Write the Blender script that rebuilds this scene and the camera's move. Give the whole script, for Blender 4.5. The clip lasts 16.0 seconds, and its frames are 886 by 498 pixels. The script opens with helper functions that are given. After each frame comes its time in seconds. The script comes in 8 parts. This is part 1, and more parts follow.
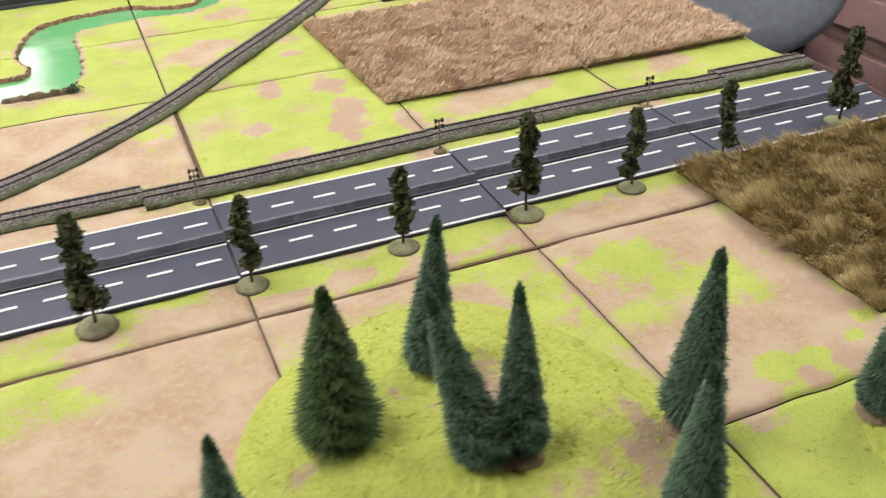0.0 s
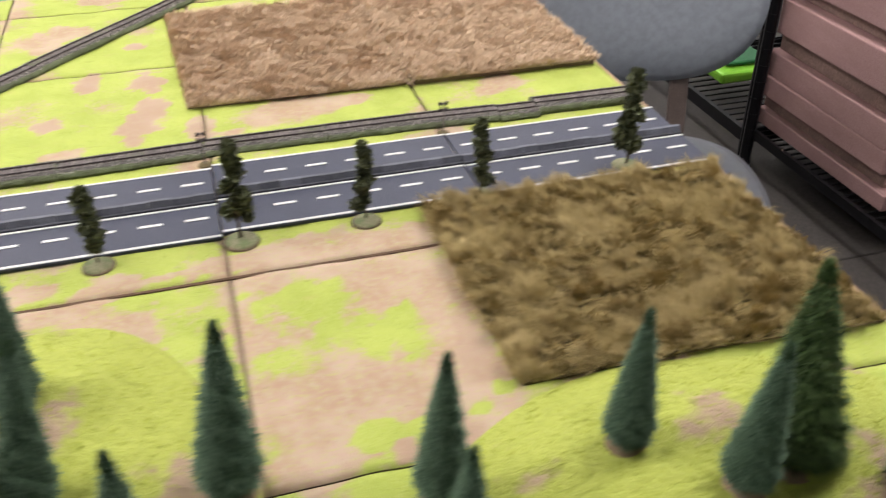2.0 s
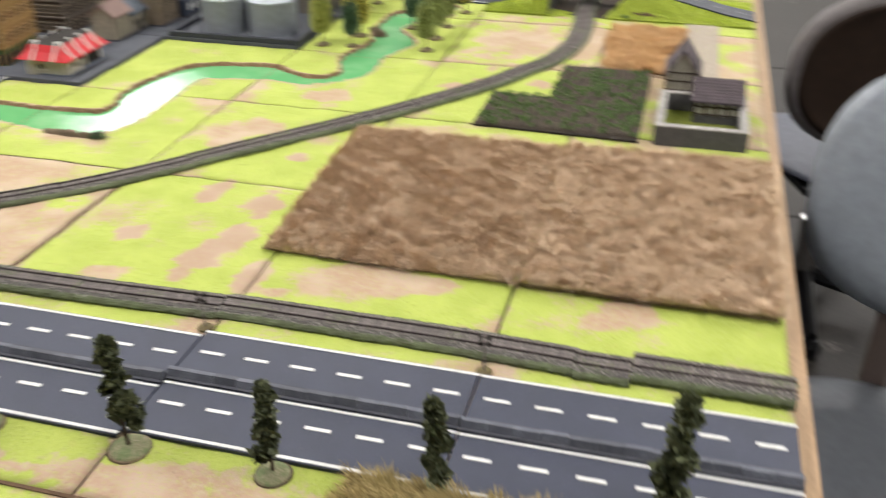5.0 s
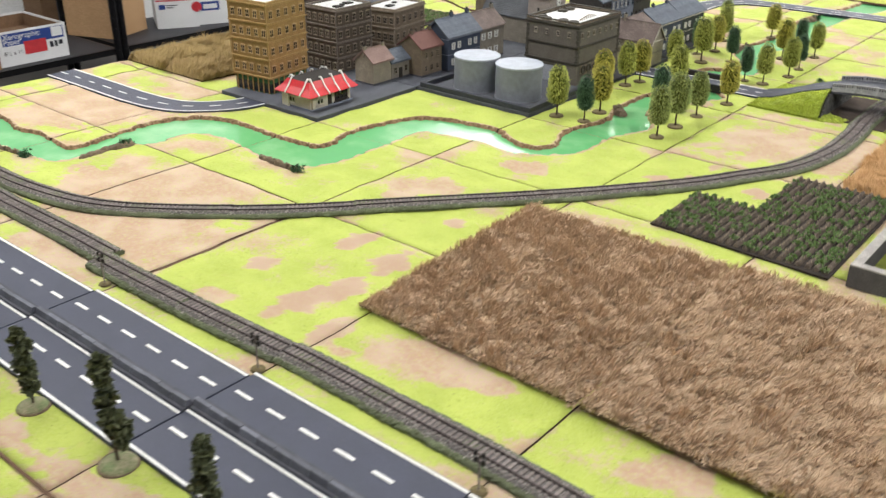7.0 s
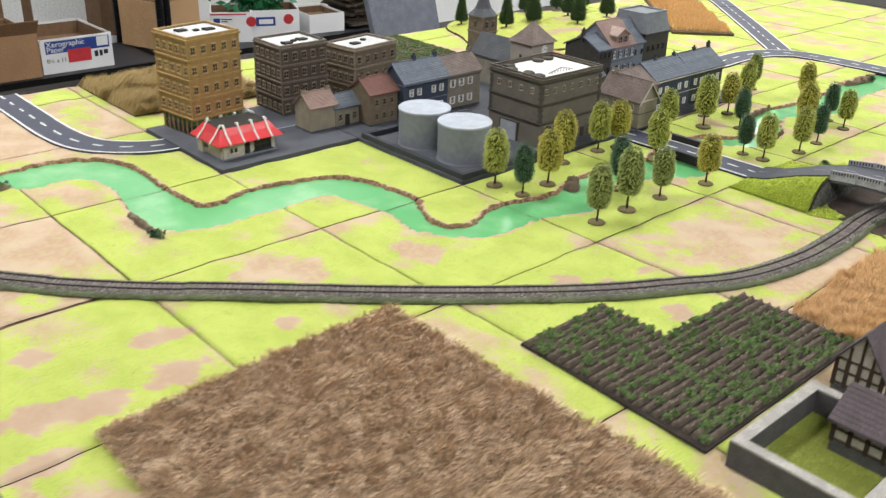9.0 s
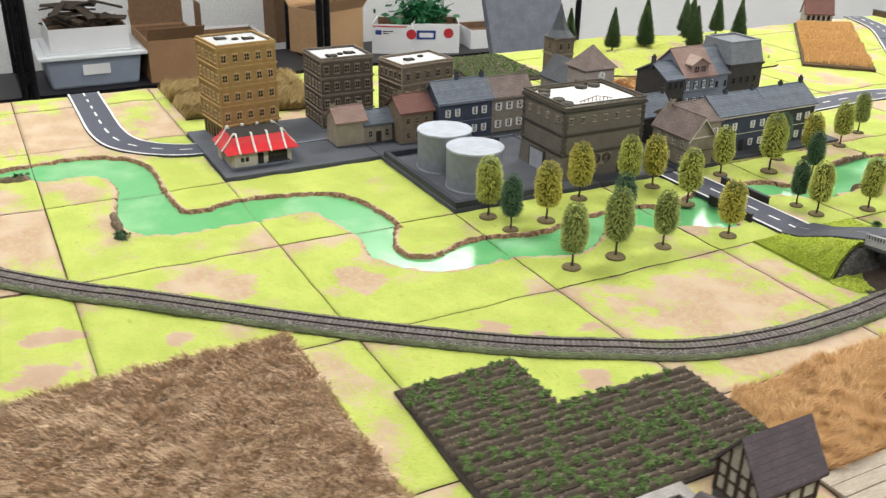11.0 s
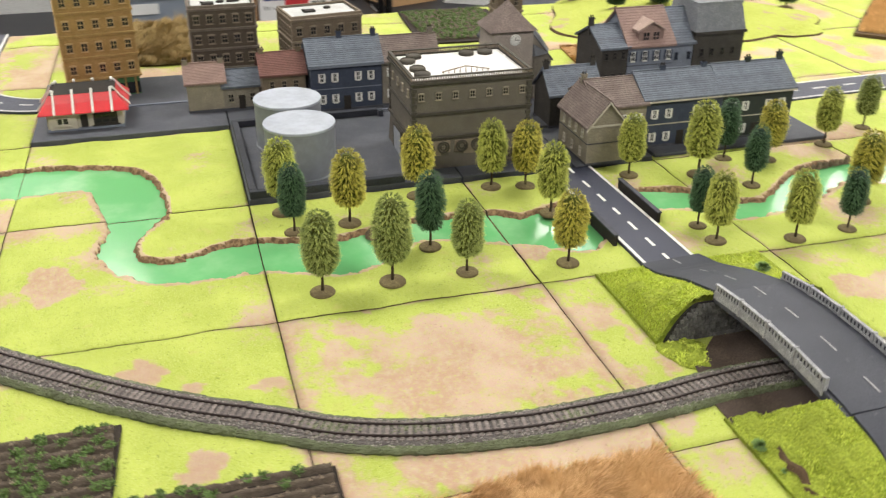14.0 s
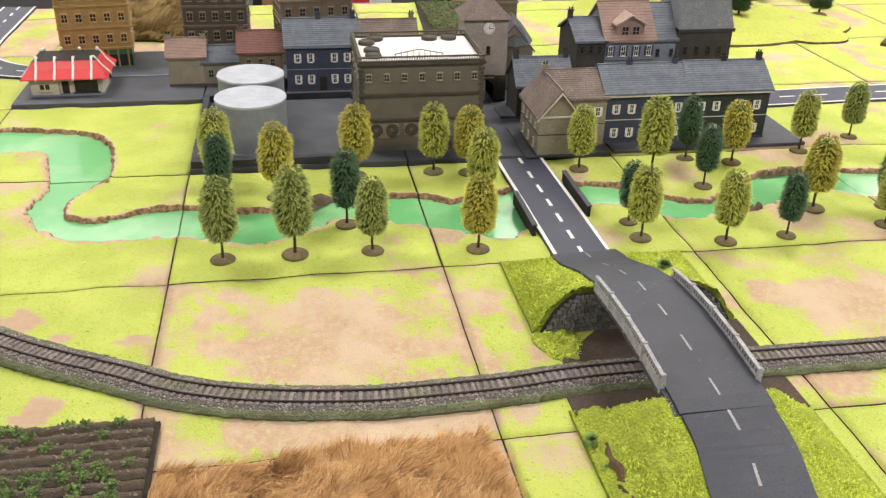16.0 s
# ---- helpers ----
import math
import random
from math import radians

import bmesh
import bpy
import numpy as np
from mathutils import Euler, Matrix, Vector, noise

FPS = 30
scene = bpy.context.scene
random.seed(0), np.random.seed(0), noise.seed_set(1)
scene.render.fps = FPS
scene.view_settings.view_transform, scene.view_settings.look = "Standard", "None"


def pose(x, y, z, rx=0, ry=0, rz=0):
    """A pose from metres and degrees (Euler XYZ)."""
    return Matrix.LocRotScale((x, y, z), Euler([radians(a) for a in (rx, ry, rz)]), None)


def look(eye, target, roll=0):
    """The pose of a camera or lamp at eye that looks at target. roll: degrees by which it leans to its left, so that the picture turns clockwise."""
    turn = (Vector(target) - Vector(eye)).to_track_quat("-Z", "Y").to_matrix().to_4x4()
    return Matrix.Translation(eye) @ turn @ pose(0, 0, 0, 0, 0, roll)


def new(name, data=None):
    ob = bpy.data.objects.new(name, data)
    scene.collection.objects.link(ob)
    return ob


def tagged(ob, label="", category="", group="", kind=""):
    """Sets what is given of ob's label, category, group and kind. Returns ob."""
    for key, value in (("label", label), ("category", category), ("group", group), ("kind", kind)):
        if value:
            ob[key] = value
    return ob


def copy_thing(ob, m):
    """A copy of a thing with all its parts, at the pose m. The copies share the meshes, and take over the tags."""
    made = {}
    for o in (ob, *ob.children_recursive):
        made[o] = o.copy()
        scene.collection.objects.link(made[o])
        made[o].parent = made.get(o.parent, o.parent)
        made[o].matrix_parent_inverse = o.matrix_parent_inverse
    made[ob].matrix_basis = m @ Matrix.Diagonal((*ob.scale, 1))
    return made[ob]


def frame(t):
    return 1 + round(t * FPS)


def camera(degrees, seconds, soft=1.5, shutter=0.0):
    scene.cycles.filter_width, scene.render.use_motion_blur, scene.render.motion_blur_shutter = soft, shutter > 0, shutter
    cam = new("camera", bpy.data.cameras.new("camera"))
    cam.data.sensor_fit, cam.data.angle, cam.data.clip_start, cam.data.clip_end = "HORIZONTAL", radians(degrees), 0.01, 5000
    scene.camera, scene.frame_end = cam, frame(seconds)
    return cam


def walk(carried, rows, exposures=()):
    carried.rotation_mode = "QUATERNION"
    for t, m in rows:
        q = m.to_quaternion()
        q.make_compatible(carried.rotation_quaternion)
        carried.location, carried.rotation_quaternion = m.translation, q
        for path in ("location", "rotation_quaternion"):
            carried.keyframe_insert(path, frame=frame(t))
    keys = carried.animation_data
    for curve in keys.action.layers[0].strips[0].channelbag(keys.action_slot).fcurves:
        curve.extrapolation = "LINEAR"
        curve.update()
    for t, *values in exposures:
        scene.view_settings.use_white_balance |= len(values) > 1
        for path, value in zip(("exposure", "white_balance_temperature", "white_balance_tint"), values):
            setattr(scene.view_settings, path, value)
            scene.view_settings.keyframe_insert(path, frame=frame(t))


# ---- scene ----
cam = camera(52.0, 16.0, soft=1.3, shutter=0.85)
PATH = [
    (0, (0.012, 0.034, 0.52), (0.625, 1.612, -0.545), -2.3),
    (0.5, (0.085, 0.045, 0.517), (0.655, 1.628, -0.564), -3.7),
    (1, (0.182, 0.029, 0.52), (0.705, 1.622, -0.57), -3.3),
    (1.5, (0.285, -0.005, 0.528), (0.782, 1.59, -0.573), -1.2),
    (2, (0.403, -0.038, 0.545), (0.868, 1.565, -0.558), -0.2),
    (2.5, (0.503, -0.038, 0.548), (0.927, 1.576, -0.553), -1.1),
    (3, (0.598, 0.002, 0.537), (1.006, 1.628, -0.554), -1.9),
    (3.5, (0.686, 0.068, 0.534), (1.047, 1.718, -0.537), -0.5),
    (4, (0.769, 0.171, 0.539), (0.865, 1.858, -0.53), 0.2),
    (4.5, (0.822, 0.242, 0.549), (0.685, 1.943, -0.494), 0.3),
    (5, (0.868, 0.296, 0.57), (0.411, 1.971, -0.422), -0.4),
    (7.3, (1.129, 0.544, 0.575), (-0.053, 1.903, -0.295), 0.5),
    (7.5, (1.14, 0.586, 0.574), (-0.066, 1.925, -0.293), 0.4),
    (8, (1.145, 0.716, 0.575), (-0.123, 1.995, -0.295), 1.5),
    (8.5, (1.159, 0.826, 0.589), (-0.146, 2.082, -0.26), 2.4),
    (9, (1.187, 0.939, 0.589), (-0.14, 2.165, -0.27), 1.8),
    (9.2, (1.2, 0.981, 0.586), (-0.158, 2.181, -0.26), 1.4),
    (11.3, (1.342, 1.356, 0.583), (-0.267, 2.184, -0.268), 1.1),
    (11.5, (1.332, 1.391, 0.58), (-0.269, 2.221, -0.283), 1.2),
    (12, (1.318, 1.513, 0.569), (-0.296, 2.329, -0.286), 2.0),
    (12.5, (1.283, 1.627, 0.566), (-0.333, 2.427, -0.301), 3.0),
    (13, (1.257, 1.742, 0.557), (-0.339, 2.522, -0.363), 3.7),
    (13.5, (1.239, 1.824, 0.545), (-0.384, 2.504, -0.406), 2.0),
    (14, (1.247, 1.919, 0.528), (-0.446, 2.424, -0.41), 0.5),
    (14.5, (1.27, 2.002, 0.522), (-0.448, 2.407, -0.418), 1.1),
    (15, (1.291, 2.074, 0.513), (-0.433, 2.413, -0.442), 1.6),
    (15.5, (1.301, 2.112, 0.509), (-0.436, 2.426, -0.431), 1.6),
    (16, (1.301, 2.129, 0.503), (-0.44, 2.441, -0.431), 1.4),
]
walk(cam, [(t, look(eye, target, roll)) for t, eye, target, roll in PATH], exposures=[(0.0, -0.03, 6350, 16), (1.0, 0.03, 6350, 16), (2.5, 0.14, 6300, 18), (3.4, 0.17, 6250, 18), (4.2, 0.05, 6350, 14), (7.5, 0.03, 6200, 12), (9.0, 0.02, 6180, 11), (12.0, 0.02, 6380, 11), (14.2, 0.03, 6600, 12), (16.0, 0.05, 6700, 15)])

# ---- world and lights ----
FLOOR_Z, CEIL_Z = -0.77, 2.0
world = bpy.data.worlds.new("room_world")
scene.world = world
world.use_nodes = True
world.node_tree.nodes["Background"].inputs[0].default_value = (0.9, 0.95, 1.0, 1)
world.node_tree.nodes["Background"].inputs[1].default_value = 0.25
LAMPS = [(x, y) for x in (-3.1, -0.7, 1.8) for y in (1.0, 3.5, 6.0, 8.3)]
for lx, ly in LAMPS:
    lamp = bpy.data.lights.new("ceiling_lamp", "AREA")
    lamp.shape, lamp.size, lamp.size_y, lamp.energy, lamp.color = "RECTANGLE", 0.55, 1.15, 34.0, (1.0, 0.97, 0.91)
    lo = new("ceiling_lamp", lamp)
    lo.location = (lx, ly, CEIL_Z - 0.05)


# ---- mesh tools ----
class MB:
    """Collects points and faces for one mesh."""

    def __init__(self):
        self.v, self.f = [], []

    def add(self, vs, fs):
        n = len(self.v)
        self.v.extend(tuple(p) for p in vs)
        self.f.extend(tuple(i + n for i in q) for q in fs)
        return self

    def box(self, x0, x1, y0, y1, z0, z1):
        vs = [(x, y, z) for z in (z0, z1) for x, y in ((x0, y0), (x1, y0), (x1, y1), (x0, y1))]
        return self.add(vs, [(3, 2, 1, 0), (4, 5, 6, 7), (0, 1, 5, 4), (1, 2, 6, 5), (2, 3, 7, 6), (3, 0, 4, 7)])

    def frustum(self, a, b, z0, z1):
        vs = [(a[0], a[2], z0), (a[1], a[2], z0), (a[1], a[3], z0), (a[0], a[3], z0),
              (b[0], b[2], z1), (b[1], b[2], z1), (b[1], b[3], z1), (b[0], b[3], z1)]
        return self.add(vs, [(3, 2, 1, 0), (4, 5, 6, 7), (0, 1, 5, 4), (1, 2, 6, 5), (2, 3, 7, 6), (3, 0, 4, 7)])

    def prism(self, poly, z0, z1):
        n = len(poly)
        vs = [(x, y, z0) for x, y in poly] + [(x, y, z1) for x, y in poly]
        fs = [tuple(range(n - 1, -1, -1)), tuple(range(n, 2 * n))]
        return self.add(vs, fs + [(i, (i + 1) % n, n + (i + 1) % n, n + i) for i in range(n)])

    def lathe(self, prof, cx=0, cy=0, n=20, cap=True):
        vs = [(cx + r * math.cos(6.28318 * k / n), cy + r * math.sin(6.28318 * k / n), z) for r, z in prof for k in range(n)]
        fs = [(j * n + k, j * n + (k + 1) % n, (j + 1) * n + (k + 1) % n, (j + 1) * n + k) for j in range(len(prof) - 1) for k in range(n)]
        if cap:
            fs += [tuple(range(n - 1, -1, -1)), tuple(range((len(prof) - 1) * n, len(prof) * n))]
        return self.add(vs, fs)

    def tube(self, pts, r, n=8):
        vs, m = [], len(pts)
        for k, p in enumerate(pts):
            d = (Vector(pts[min(k + 1, m - 1)]) - Vector(pts[max(k - 1, 0)])).normalized()
            a = d.cross(Vector((0, 0, 1)) if abs(d.z) < 0.9 else Vector((1, 0, 0))).normalized()
            b = d.cross(a)
            rr = r[k] if isinstance(r, (list, tuple)) else r
            for q in range(n):
                c, s = math.cos(6.28318 * q / n), math.sin(6.28318 * q / n)
                vs.append(Vector(p) + a * rr * c + b * rr * s)
        fs = [(j * n + k, j * n + (k + 1) % n, (j + 1) * n + (k + 1) % n, (j + 1) * n + k) for j in range(m - 1) for k in range(n)]
        return self.add(vs, fs + [tuple(range(n - 1, -1, -1)), tuple(range((m - 1) * n, m * n))])

    def gable(self, x0, x1, y0, y1, z0, z1, along="y", over=0.004, t=0.003, hip=0.0):
        """A pitched roof shell with thickness; its ridge runs along the given axis."""
        if along == "y":
            xm, a, b = (x0 + x1) / 2, y0 - over, y1 + over
            s = (z1 - z0) / (xm - x0)
            e = z0 - s * over
            out = [(x0 - over, a, e), (xm, a + hip, z1), (x1 + over, a, e), (x0 - over, b, e), (xm, b - hip, z1), (x1 + over, b, e)]
        else:
            ym, a, b = (y0 + y1) / 2, x0 - over, x1 + over
            s = (z1 - z0) / (ym - y0)
            e = z0 - s * over
            out = [(a, y1 + over, e), (a + hip, ym, z1), (a, y0 - over, e), (b, y1 + over, e), (b - hip, ym, z1), (b, y0 - over, e)]
        up = [(x, y, z + t) for x, y, z in out]
        vs = out + up
        fs = [(0, 3, 4, 1), (1, 4, 5, 2), (7, 10, 9, 6), (8, 11, 10, 7), (0, 1, 7, 6), (1, 2, 8, 7), (4, 3, 9, 10), (5, 4, 10, 11), (3, 0, 6, 9), (2, 5, 11, 8)]
        if hip:
            fs += [(0, 1, 2), (5, 4, 3), (8, 7, 6), (9, 10, 11)]
        return self.add(vs, fs)

    def walls(self, x0, x1, y0, y1, z0, z1, zr=None, along="y"):
        """Closed wall block, with gable ends up to zr."""
        self.box(x0, x1, y0, y1, z0, z1)
        if zr:
            if along == "y":
                xm = (x0 + x1) / 2
                self.add([(x0, y0, z1), (x1, y0, z1), (xm, y0, zr), (x0, y1, z1), (x1, y1, z1), (xm, y1, zr)], [(0, 1, 2), (5, 4, 3), (0, 2, 5, 3), (2, 1, 4, 5)])
            else:
                ym = (y0 + y1) / 2
                self.add([(x0, y0, z1), (x0, y1, z1), (x0, ym, zr), (x1, y0, z1), (x1, y1, z1), (x1, ym, zr)], [(2, 1, 0), (3, 4, 5), (3, 5, 2, 0), (5, 4, 1, 2)])
        return self

    def mesh(self, name, smooth=False):
        me = bpy.data.meshes.new(name)
        me.from_pydata(self.v, [], self.f)
        me.update()
        if smooth:
            me.polygons.foreach_set("use_smooth", [True] * len(me.polygons))
        return me


def part(name, mb, material, parent=None, label="", smooth=False, bevel=0.0, at=None):
    """One mesh object, under a thing or a part when a parent is given."""
    me = mb.mesh(name, smooth) if isinstance(mb, MB) else mb
    if bevel:
        bm = bmesh.new()
        bm.from_mesh(me)
        bmesh.ops.remove_doubles(bm, verts=bm.verts, dist=1e-5)
        bmesh.ops.bevel(bm, geom=[e for e in bm.edges if len(e.link_faces) == 2 and e.calc_face_angle(0) > 0.5], offset=bevel, segments=2, profile=0.5, affect="EDGES", clamp_overlap=True)
        bm.to_mesh(me)
        bm.free()
    if material and not me.materials:
        me.materials.append(material)
    ob = new(name, me)
    ob.parent = parent
    if at:
        ob.location = at
    return tagged(ob, label)


def thing(name, at, label, category, group="", kind="", rz=0.0):
    ob = new(name)
    ob.empty_display_size = 0.02
    ob.matrix_basis = pose(*at, 0, 0, rz)
    return tagged(ob, label, category, group, kind)


def strands(base, tip, width, bend=0.5, seed=0):
    """Tapered blades from base points to tip points, as arrays of points and faces."""
    r = np.random.RandomState(seed)
    n = len(base)
    d = tip - base
    side = np.cross(d, np.array([0, 0, 1.0]) + 0.3 * r.randn(n, 3))
    side /= np.linalg.norm(side, axis=1)[:, None] + 1e-9
    w = (width * (0.6 + 0.8 * r.rand(n)))[:, None] * side * 0.5
    mid = base + d * 0.55 + np.array([0, 0, 1.0]) * (bend * 0.25 * np.linalg.norm(d, axis=1))[:, None]
    vs = np.stack([base - w, base + w, mid + w * 0.8, mid - w * 0.8, tip], 1).reshape(-1, 3)
    k = np.arange(n)[:, None] * 5
    quads = (k + np.array([0, 1, 2, 3])).tolist()
    tris = (k + np.array([3, 2, 4])).tolist()
    return vs, quads + tris


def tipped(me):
    """Marks root to tip along each strand, for paler tips over roots darkened as shade."""
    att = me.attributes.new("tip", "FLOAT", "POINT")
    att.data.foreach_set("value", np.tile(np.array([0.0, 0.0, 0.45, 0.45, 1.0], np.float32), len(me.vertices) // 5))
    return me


def mesh_of(name, vs, fs):
    me = bpy.data.meshes.new(name)
    me.from_pydata(vs.tolist() if hasattr(vs, "tolist") else vs, [], fs)
    me.update()
    return me


def waves(x, y, scale, seed, octaves=3):
    """Smooth pseudo-random field of about unit spread."""
    r = np.random.RandomState(seed)
    s = np.zeros_like(x, dtype=float)
    for o in range(octaves):
        for _ in range(7):
            a, ph = r.rand() * 6.283, r.rand() * 6.283
            k = 6.283 / scale * (2 ** o) * (0.6 + 0.8 * r.rand())
            s += (0.55 ** o) * np.sin(k * (x * math.cos(a) + y * math.sin(a)) + ph)
    return s / 2.2

# ---- materials ----
def shader(name):
    m = bpy.data.materials.new(name)
    m.use_nodes = True
    nt = m.node_tree
    return m, nt, nt.nodes["Principled BSDF"]


def add(nt, kind, **inputs):
    n = nt.nodes.new(kind)
    for k, v in inputs.items():
        n.inputs[k.replace("_", " ")].default_value = v
    return n


def mixer(nt, fac, a, b, blend="MIX"):
    n = nt.nodes.new("ShaderNodeMix")
    n.data_type, n.blend_type = "RGBA", blend
    for sock, val in ((n.inputs[0], fac), (n.inputs[6], a), (n.inputs[7], b)):
        if isinstance(val, bpy.types.NodeSocket):
            nt.links.new(val, sock)
        elif isinstance(val, (int, float)):
            sock.default_value = val
        else:
            sock.default_value = (*val, 1)
    return n.outputs[2]


def ramp(nt, src, lo, hi):
    n = nt.nodes.new("ShaderNodeMapRange")
    n.interpolation_type = "SMOOTHSTEP"
    n.inputs[1].default_value, n.inputs[2].default_value = lo, hi
    nt.links.new(src, n.inputs[0])
    return n.outputs[0]


def noise_tex(nt, scale, detail=4.0, rough=0.55, stretch=None):
    co = nt.nodes.new("ShaderNodeTexCoord")
    n = add(nt, "ShaderNodeTexNoise", Scale=scale, Detail=detail, Roughness=rough)
    if stretch:
        mp = nt.nodes.new("ShaderNodeMapping")
        mp.inputs["Scale"].default_value = stretch
        nt.links.new(co.outputs["Object"], mp.inputs[0])
        nt.links.new(mp.outputs[0], n.inputs["Vector"])
    else:
        nt.links.new(co.outputs["Object"], n.inputs["Vector"])
    return n.outputs["Fac"]


def bump(nt, bsdf, height, strength, dist=0.001):
    b = nt.nodes.new("ShaderNodeBump")
    b.inputs["Strength"].default_value, b.inputs["Distance"].default_value = strength, dist
    nt.links.new(height, b.inputs["Height"])
    nt.links.new(b.outputs[0], bsdf.inputs["Normal"])


def paint(name, c1, c2=None, coarse=40, fine=600, rough=0.75, bumps=0.3, dist=0.0006, metal=0.0, wear=None, island=0.0, obrand=0.0, stretch=None, spec=0.3):
    """A surface with variation at two scales, fine relief and optional pale wear."""
    m, nt, b = shader(name)
    c2 = c2 or tuple(c * 0.72 for c in c1)
    n1, n2 = noise_tex(nt, coarse, stretch=stretch), noise_tex(nt, fine, 2.0, stretch=stretch)
    col = mixer(nt, ramp(nt, n1, 0.3, 0.7), c1, c2)
    col = mixer(nt, ramp(nt, n2, 0.25, 0.75), col, tuple(c * 0.8 for c in c2))
    if wear:
        col = mixer(nt, ramp(nt, noise_tex(nt, coarse * 4, 6.0, 0.7), 0.62, 0.75), col, wear)
    for kind, sock, amt in (("ShaderNodeNewGeometry", "Random Per Island", island), ("ShaderNodeObjectInfo", "Random", obrand)):
        if amt:
            g = nt.nodes.new(kind)
            mr = nt.nodes.new("ShaderNodeMapRange")
            mr.inputs[3].default_value, mr.inputs[4].default_value = 1 - amt, 1 + amt
            nt.links.new(g.outputs[sock], mr.inputs[0])
            mm = nt.nodes.new("ShaderNodeVectorMath")
            mm.operation = "SCALE"
            nt.links.new(col, mm.inputs[0])
            nt.links.new(mr.outputs[0], mm.inputs["Scale"])
            col = mm.outputs[0]
    nt.links.new(col, b.inputs["Base Color"])
    b.inputs["Roughness"].default_value, b.inputs["Metallic"].default_value = rough, metal
    b.inputs["Specular IOR Level"].default_value = spec
    if bumps:
        bump(nt, b, n2, bumps, dist)
    return m


def fibre(name, c1, c2, c3, coarse=25, lo=0.0, hi=1.0):
    """Strand colour: each strand drawn between two tones, patches toward a third."""
    m, nt, b = shader(name)
    g = nt.nodes.new("ShaderNodeNewGeometry")
    col = mixer(nt, g.outputs["Random Per Island"], c1, c2)
    col = mixer(nt, ramp(nt, noise_tex(nt, coarse, 3.0), 0.42, 0.7), col, c3)
    nt.links.new(col, b.inputs["Base Color"])
    b.inputs["Roughness"].default_value = 0.7
    b.inputs["Specular IOR Level"].default_value = 0.2
    return m


def terrain_mat():
    m, nt, b = shader("terrain_flock")
    at_bare = nt.nodes.new("ShaderNodeAttribute")
    at_bare.attribute_name = "bare"
    at_bank = nt.nodes.new("ShaderNodeAttribute")
    at_bank.attribute_name = "bank"
    fine, mid, big = noise_tex(nt, 900, 2.0), noise_tex(nt, 120, 5.0, 0.65), noise_tex(nt, 14, 3.0)
    lime = mixer(nt, ramp(nt, big, 0.35, 0.65), LIME_A, LIME_B)
    lime = mixer(nt, ramp(nt, noise_tex(nt, 190, 4.0, 0.7), 0.52, 0.78), lime, LIME_D)
    lime = mixer(nt, ramp(nt, fine, 0.45, 0.8), lime, LIME_C)
    lime = mixer(nt, ramp(nt, noise_tex(nt, 32, 4.0, 0.6), 0.58, 0.80), lime, (0.43, 0.41, 0.13))
    lime = mixer(nt, ramp(nt, noise_tex(nt, 75, 6.0, 0.75), 0.60, 0.70), lime, LIME_E)
    lime = mixer(nt, ramp(nt, noise_tex(nt, 420, 2.0), 0.66, 0.72), lime, (0.15, 0.19, 0.03))
    soil = mixer(nt, ramp(nt, big, 0.35, 0.6), SOIL_A, SOIL_B)
    soil = mixer(nt, ramp(nt, mid, 0.4, 0.75), soil, SOIL_C)
    dust = noise_tex(nt, 260, 6.0, 0.75)
    soil = mixer(nt, ramp(nt, noise_tex(nt, 380, 2.0), 0.67, 0.73), soil, (0.27, 0.18, 0.125))
    soil = mixer(nt, ramp(nt, dust, 0.49, 0.70), soil, (0.43, 0.44, 0.15))
    at_mud = nt.nodes.new("ShaderNodeAttribute")
    at_mud.attribute_name = "mud"
    soil = mixer(nt, ramp(nt, at_mud.outputs["Fac"], 0.1, 1.7), soil, (0.39, 0.275, 0.20))
    s = nt.nodes.new("ShaderNodeMath")
    s.operation = "MULTIPLY_ADD"
    s.inputs[1].default_value, s.inputs[2].default_value = 3.2, -1.6
    nt.links.new(mid, s.inputs[0])
    t = nt.nodes.new("ShaderNodeMath")
    nt.links.new(s.outputs[0], t.inputs[0])
    nt.links.new(at_bare.outputs["Fac"], t.inputs[1])
    col = mixer(nt, ramp(nt, t.outputs[0], -0.45, 0.6), lime, soil)
    earth = mixer(nt, ramp(nt, noise_tex(nt, 150, 5.0, 0.7), 0.36, 0.66), (0.105, 0.062, 0.034), (0.30, 0.19, 0.105))
    col = mixer(nt, ramp(nt, at_bank.outputs["Fac"], 0.25, 0.75), col, earth)
    nt.links.new(col, b.inputs["Base Color"])
    b.inputs["Roughness"].default_value = 0.85
    b.inputs["Specular IOR Level"].default_value = 0.2
    bump(nt, b, noise_tex(nt, 330, 5.0, 0.75), 0.8, 0.0016)
    return m


LIME_E = (0.21, 0.27, 0.035)
LIME_A, LIME_B, LIME_C, LIME_D = (0.405, 0.475, 0.092), (0.33, 0.40, 0.066), (0.51, 0.55, 0.20), (0.24, 0.31, 0.05)
SOIL_A, SOIL_B, SOIL_C = (0.480, 0.352, 0.272), (0.410, 0.268, 0.192), (0.452, 0.370, 0.256)
M_TERRAIN = terrain_mat()


def water_mat():
    m, nt, b = shader("painted_water")
    n = noise_tex(nt, 9, 5.0, 0.6)
    col = mixer(nt, ramp(nt, n, 0.45, 0.72), (0.115, 0.365, 0.142), (0.20, 0.425, 0.205))
    nt.links.new(col, b.inputs["Base Color"])
    b.inputs["Roughness"].default_value = 0.15
    b.inputs["Specular IOR Level"].default_value = 0.20
    bump(nt, b, noise_tex(nt, 38, 5.0, 0.65), 0.09, 0.004)
    return m


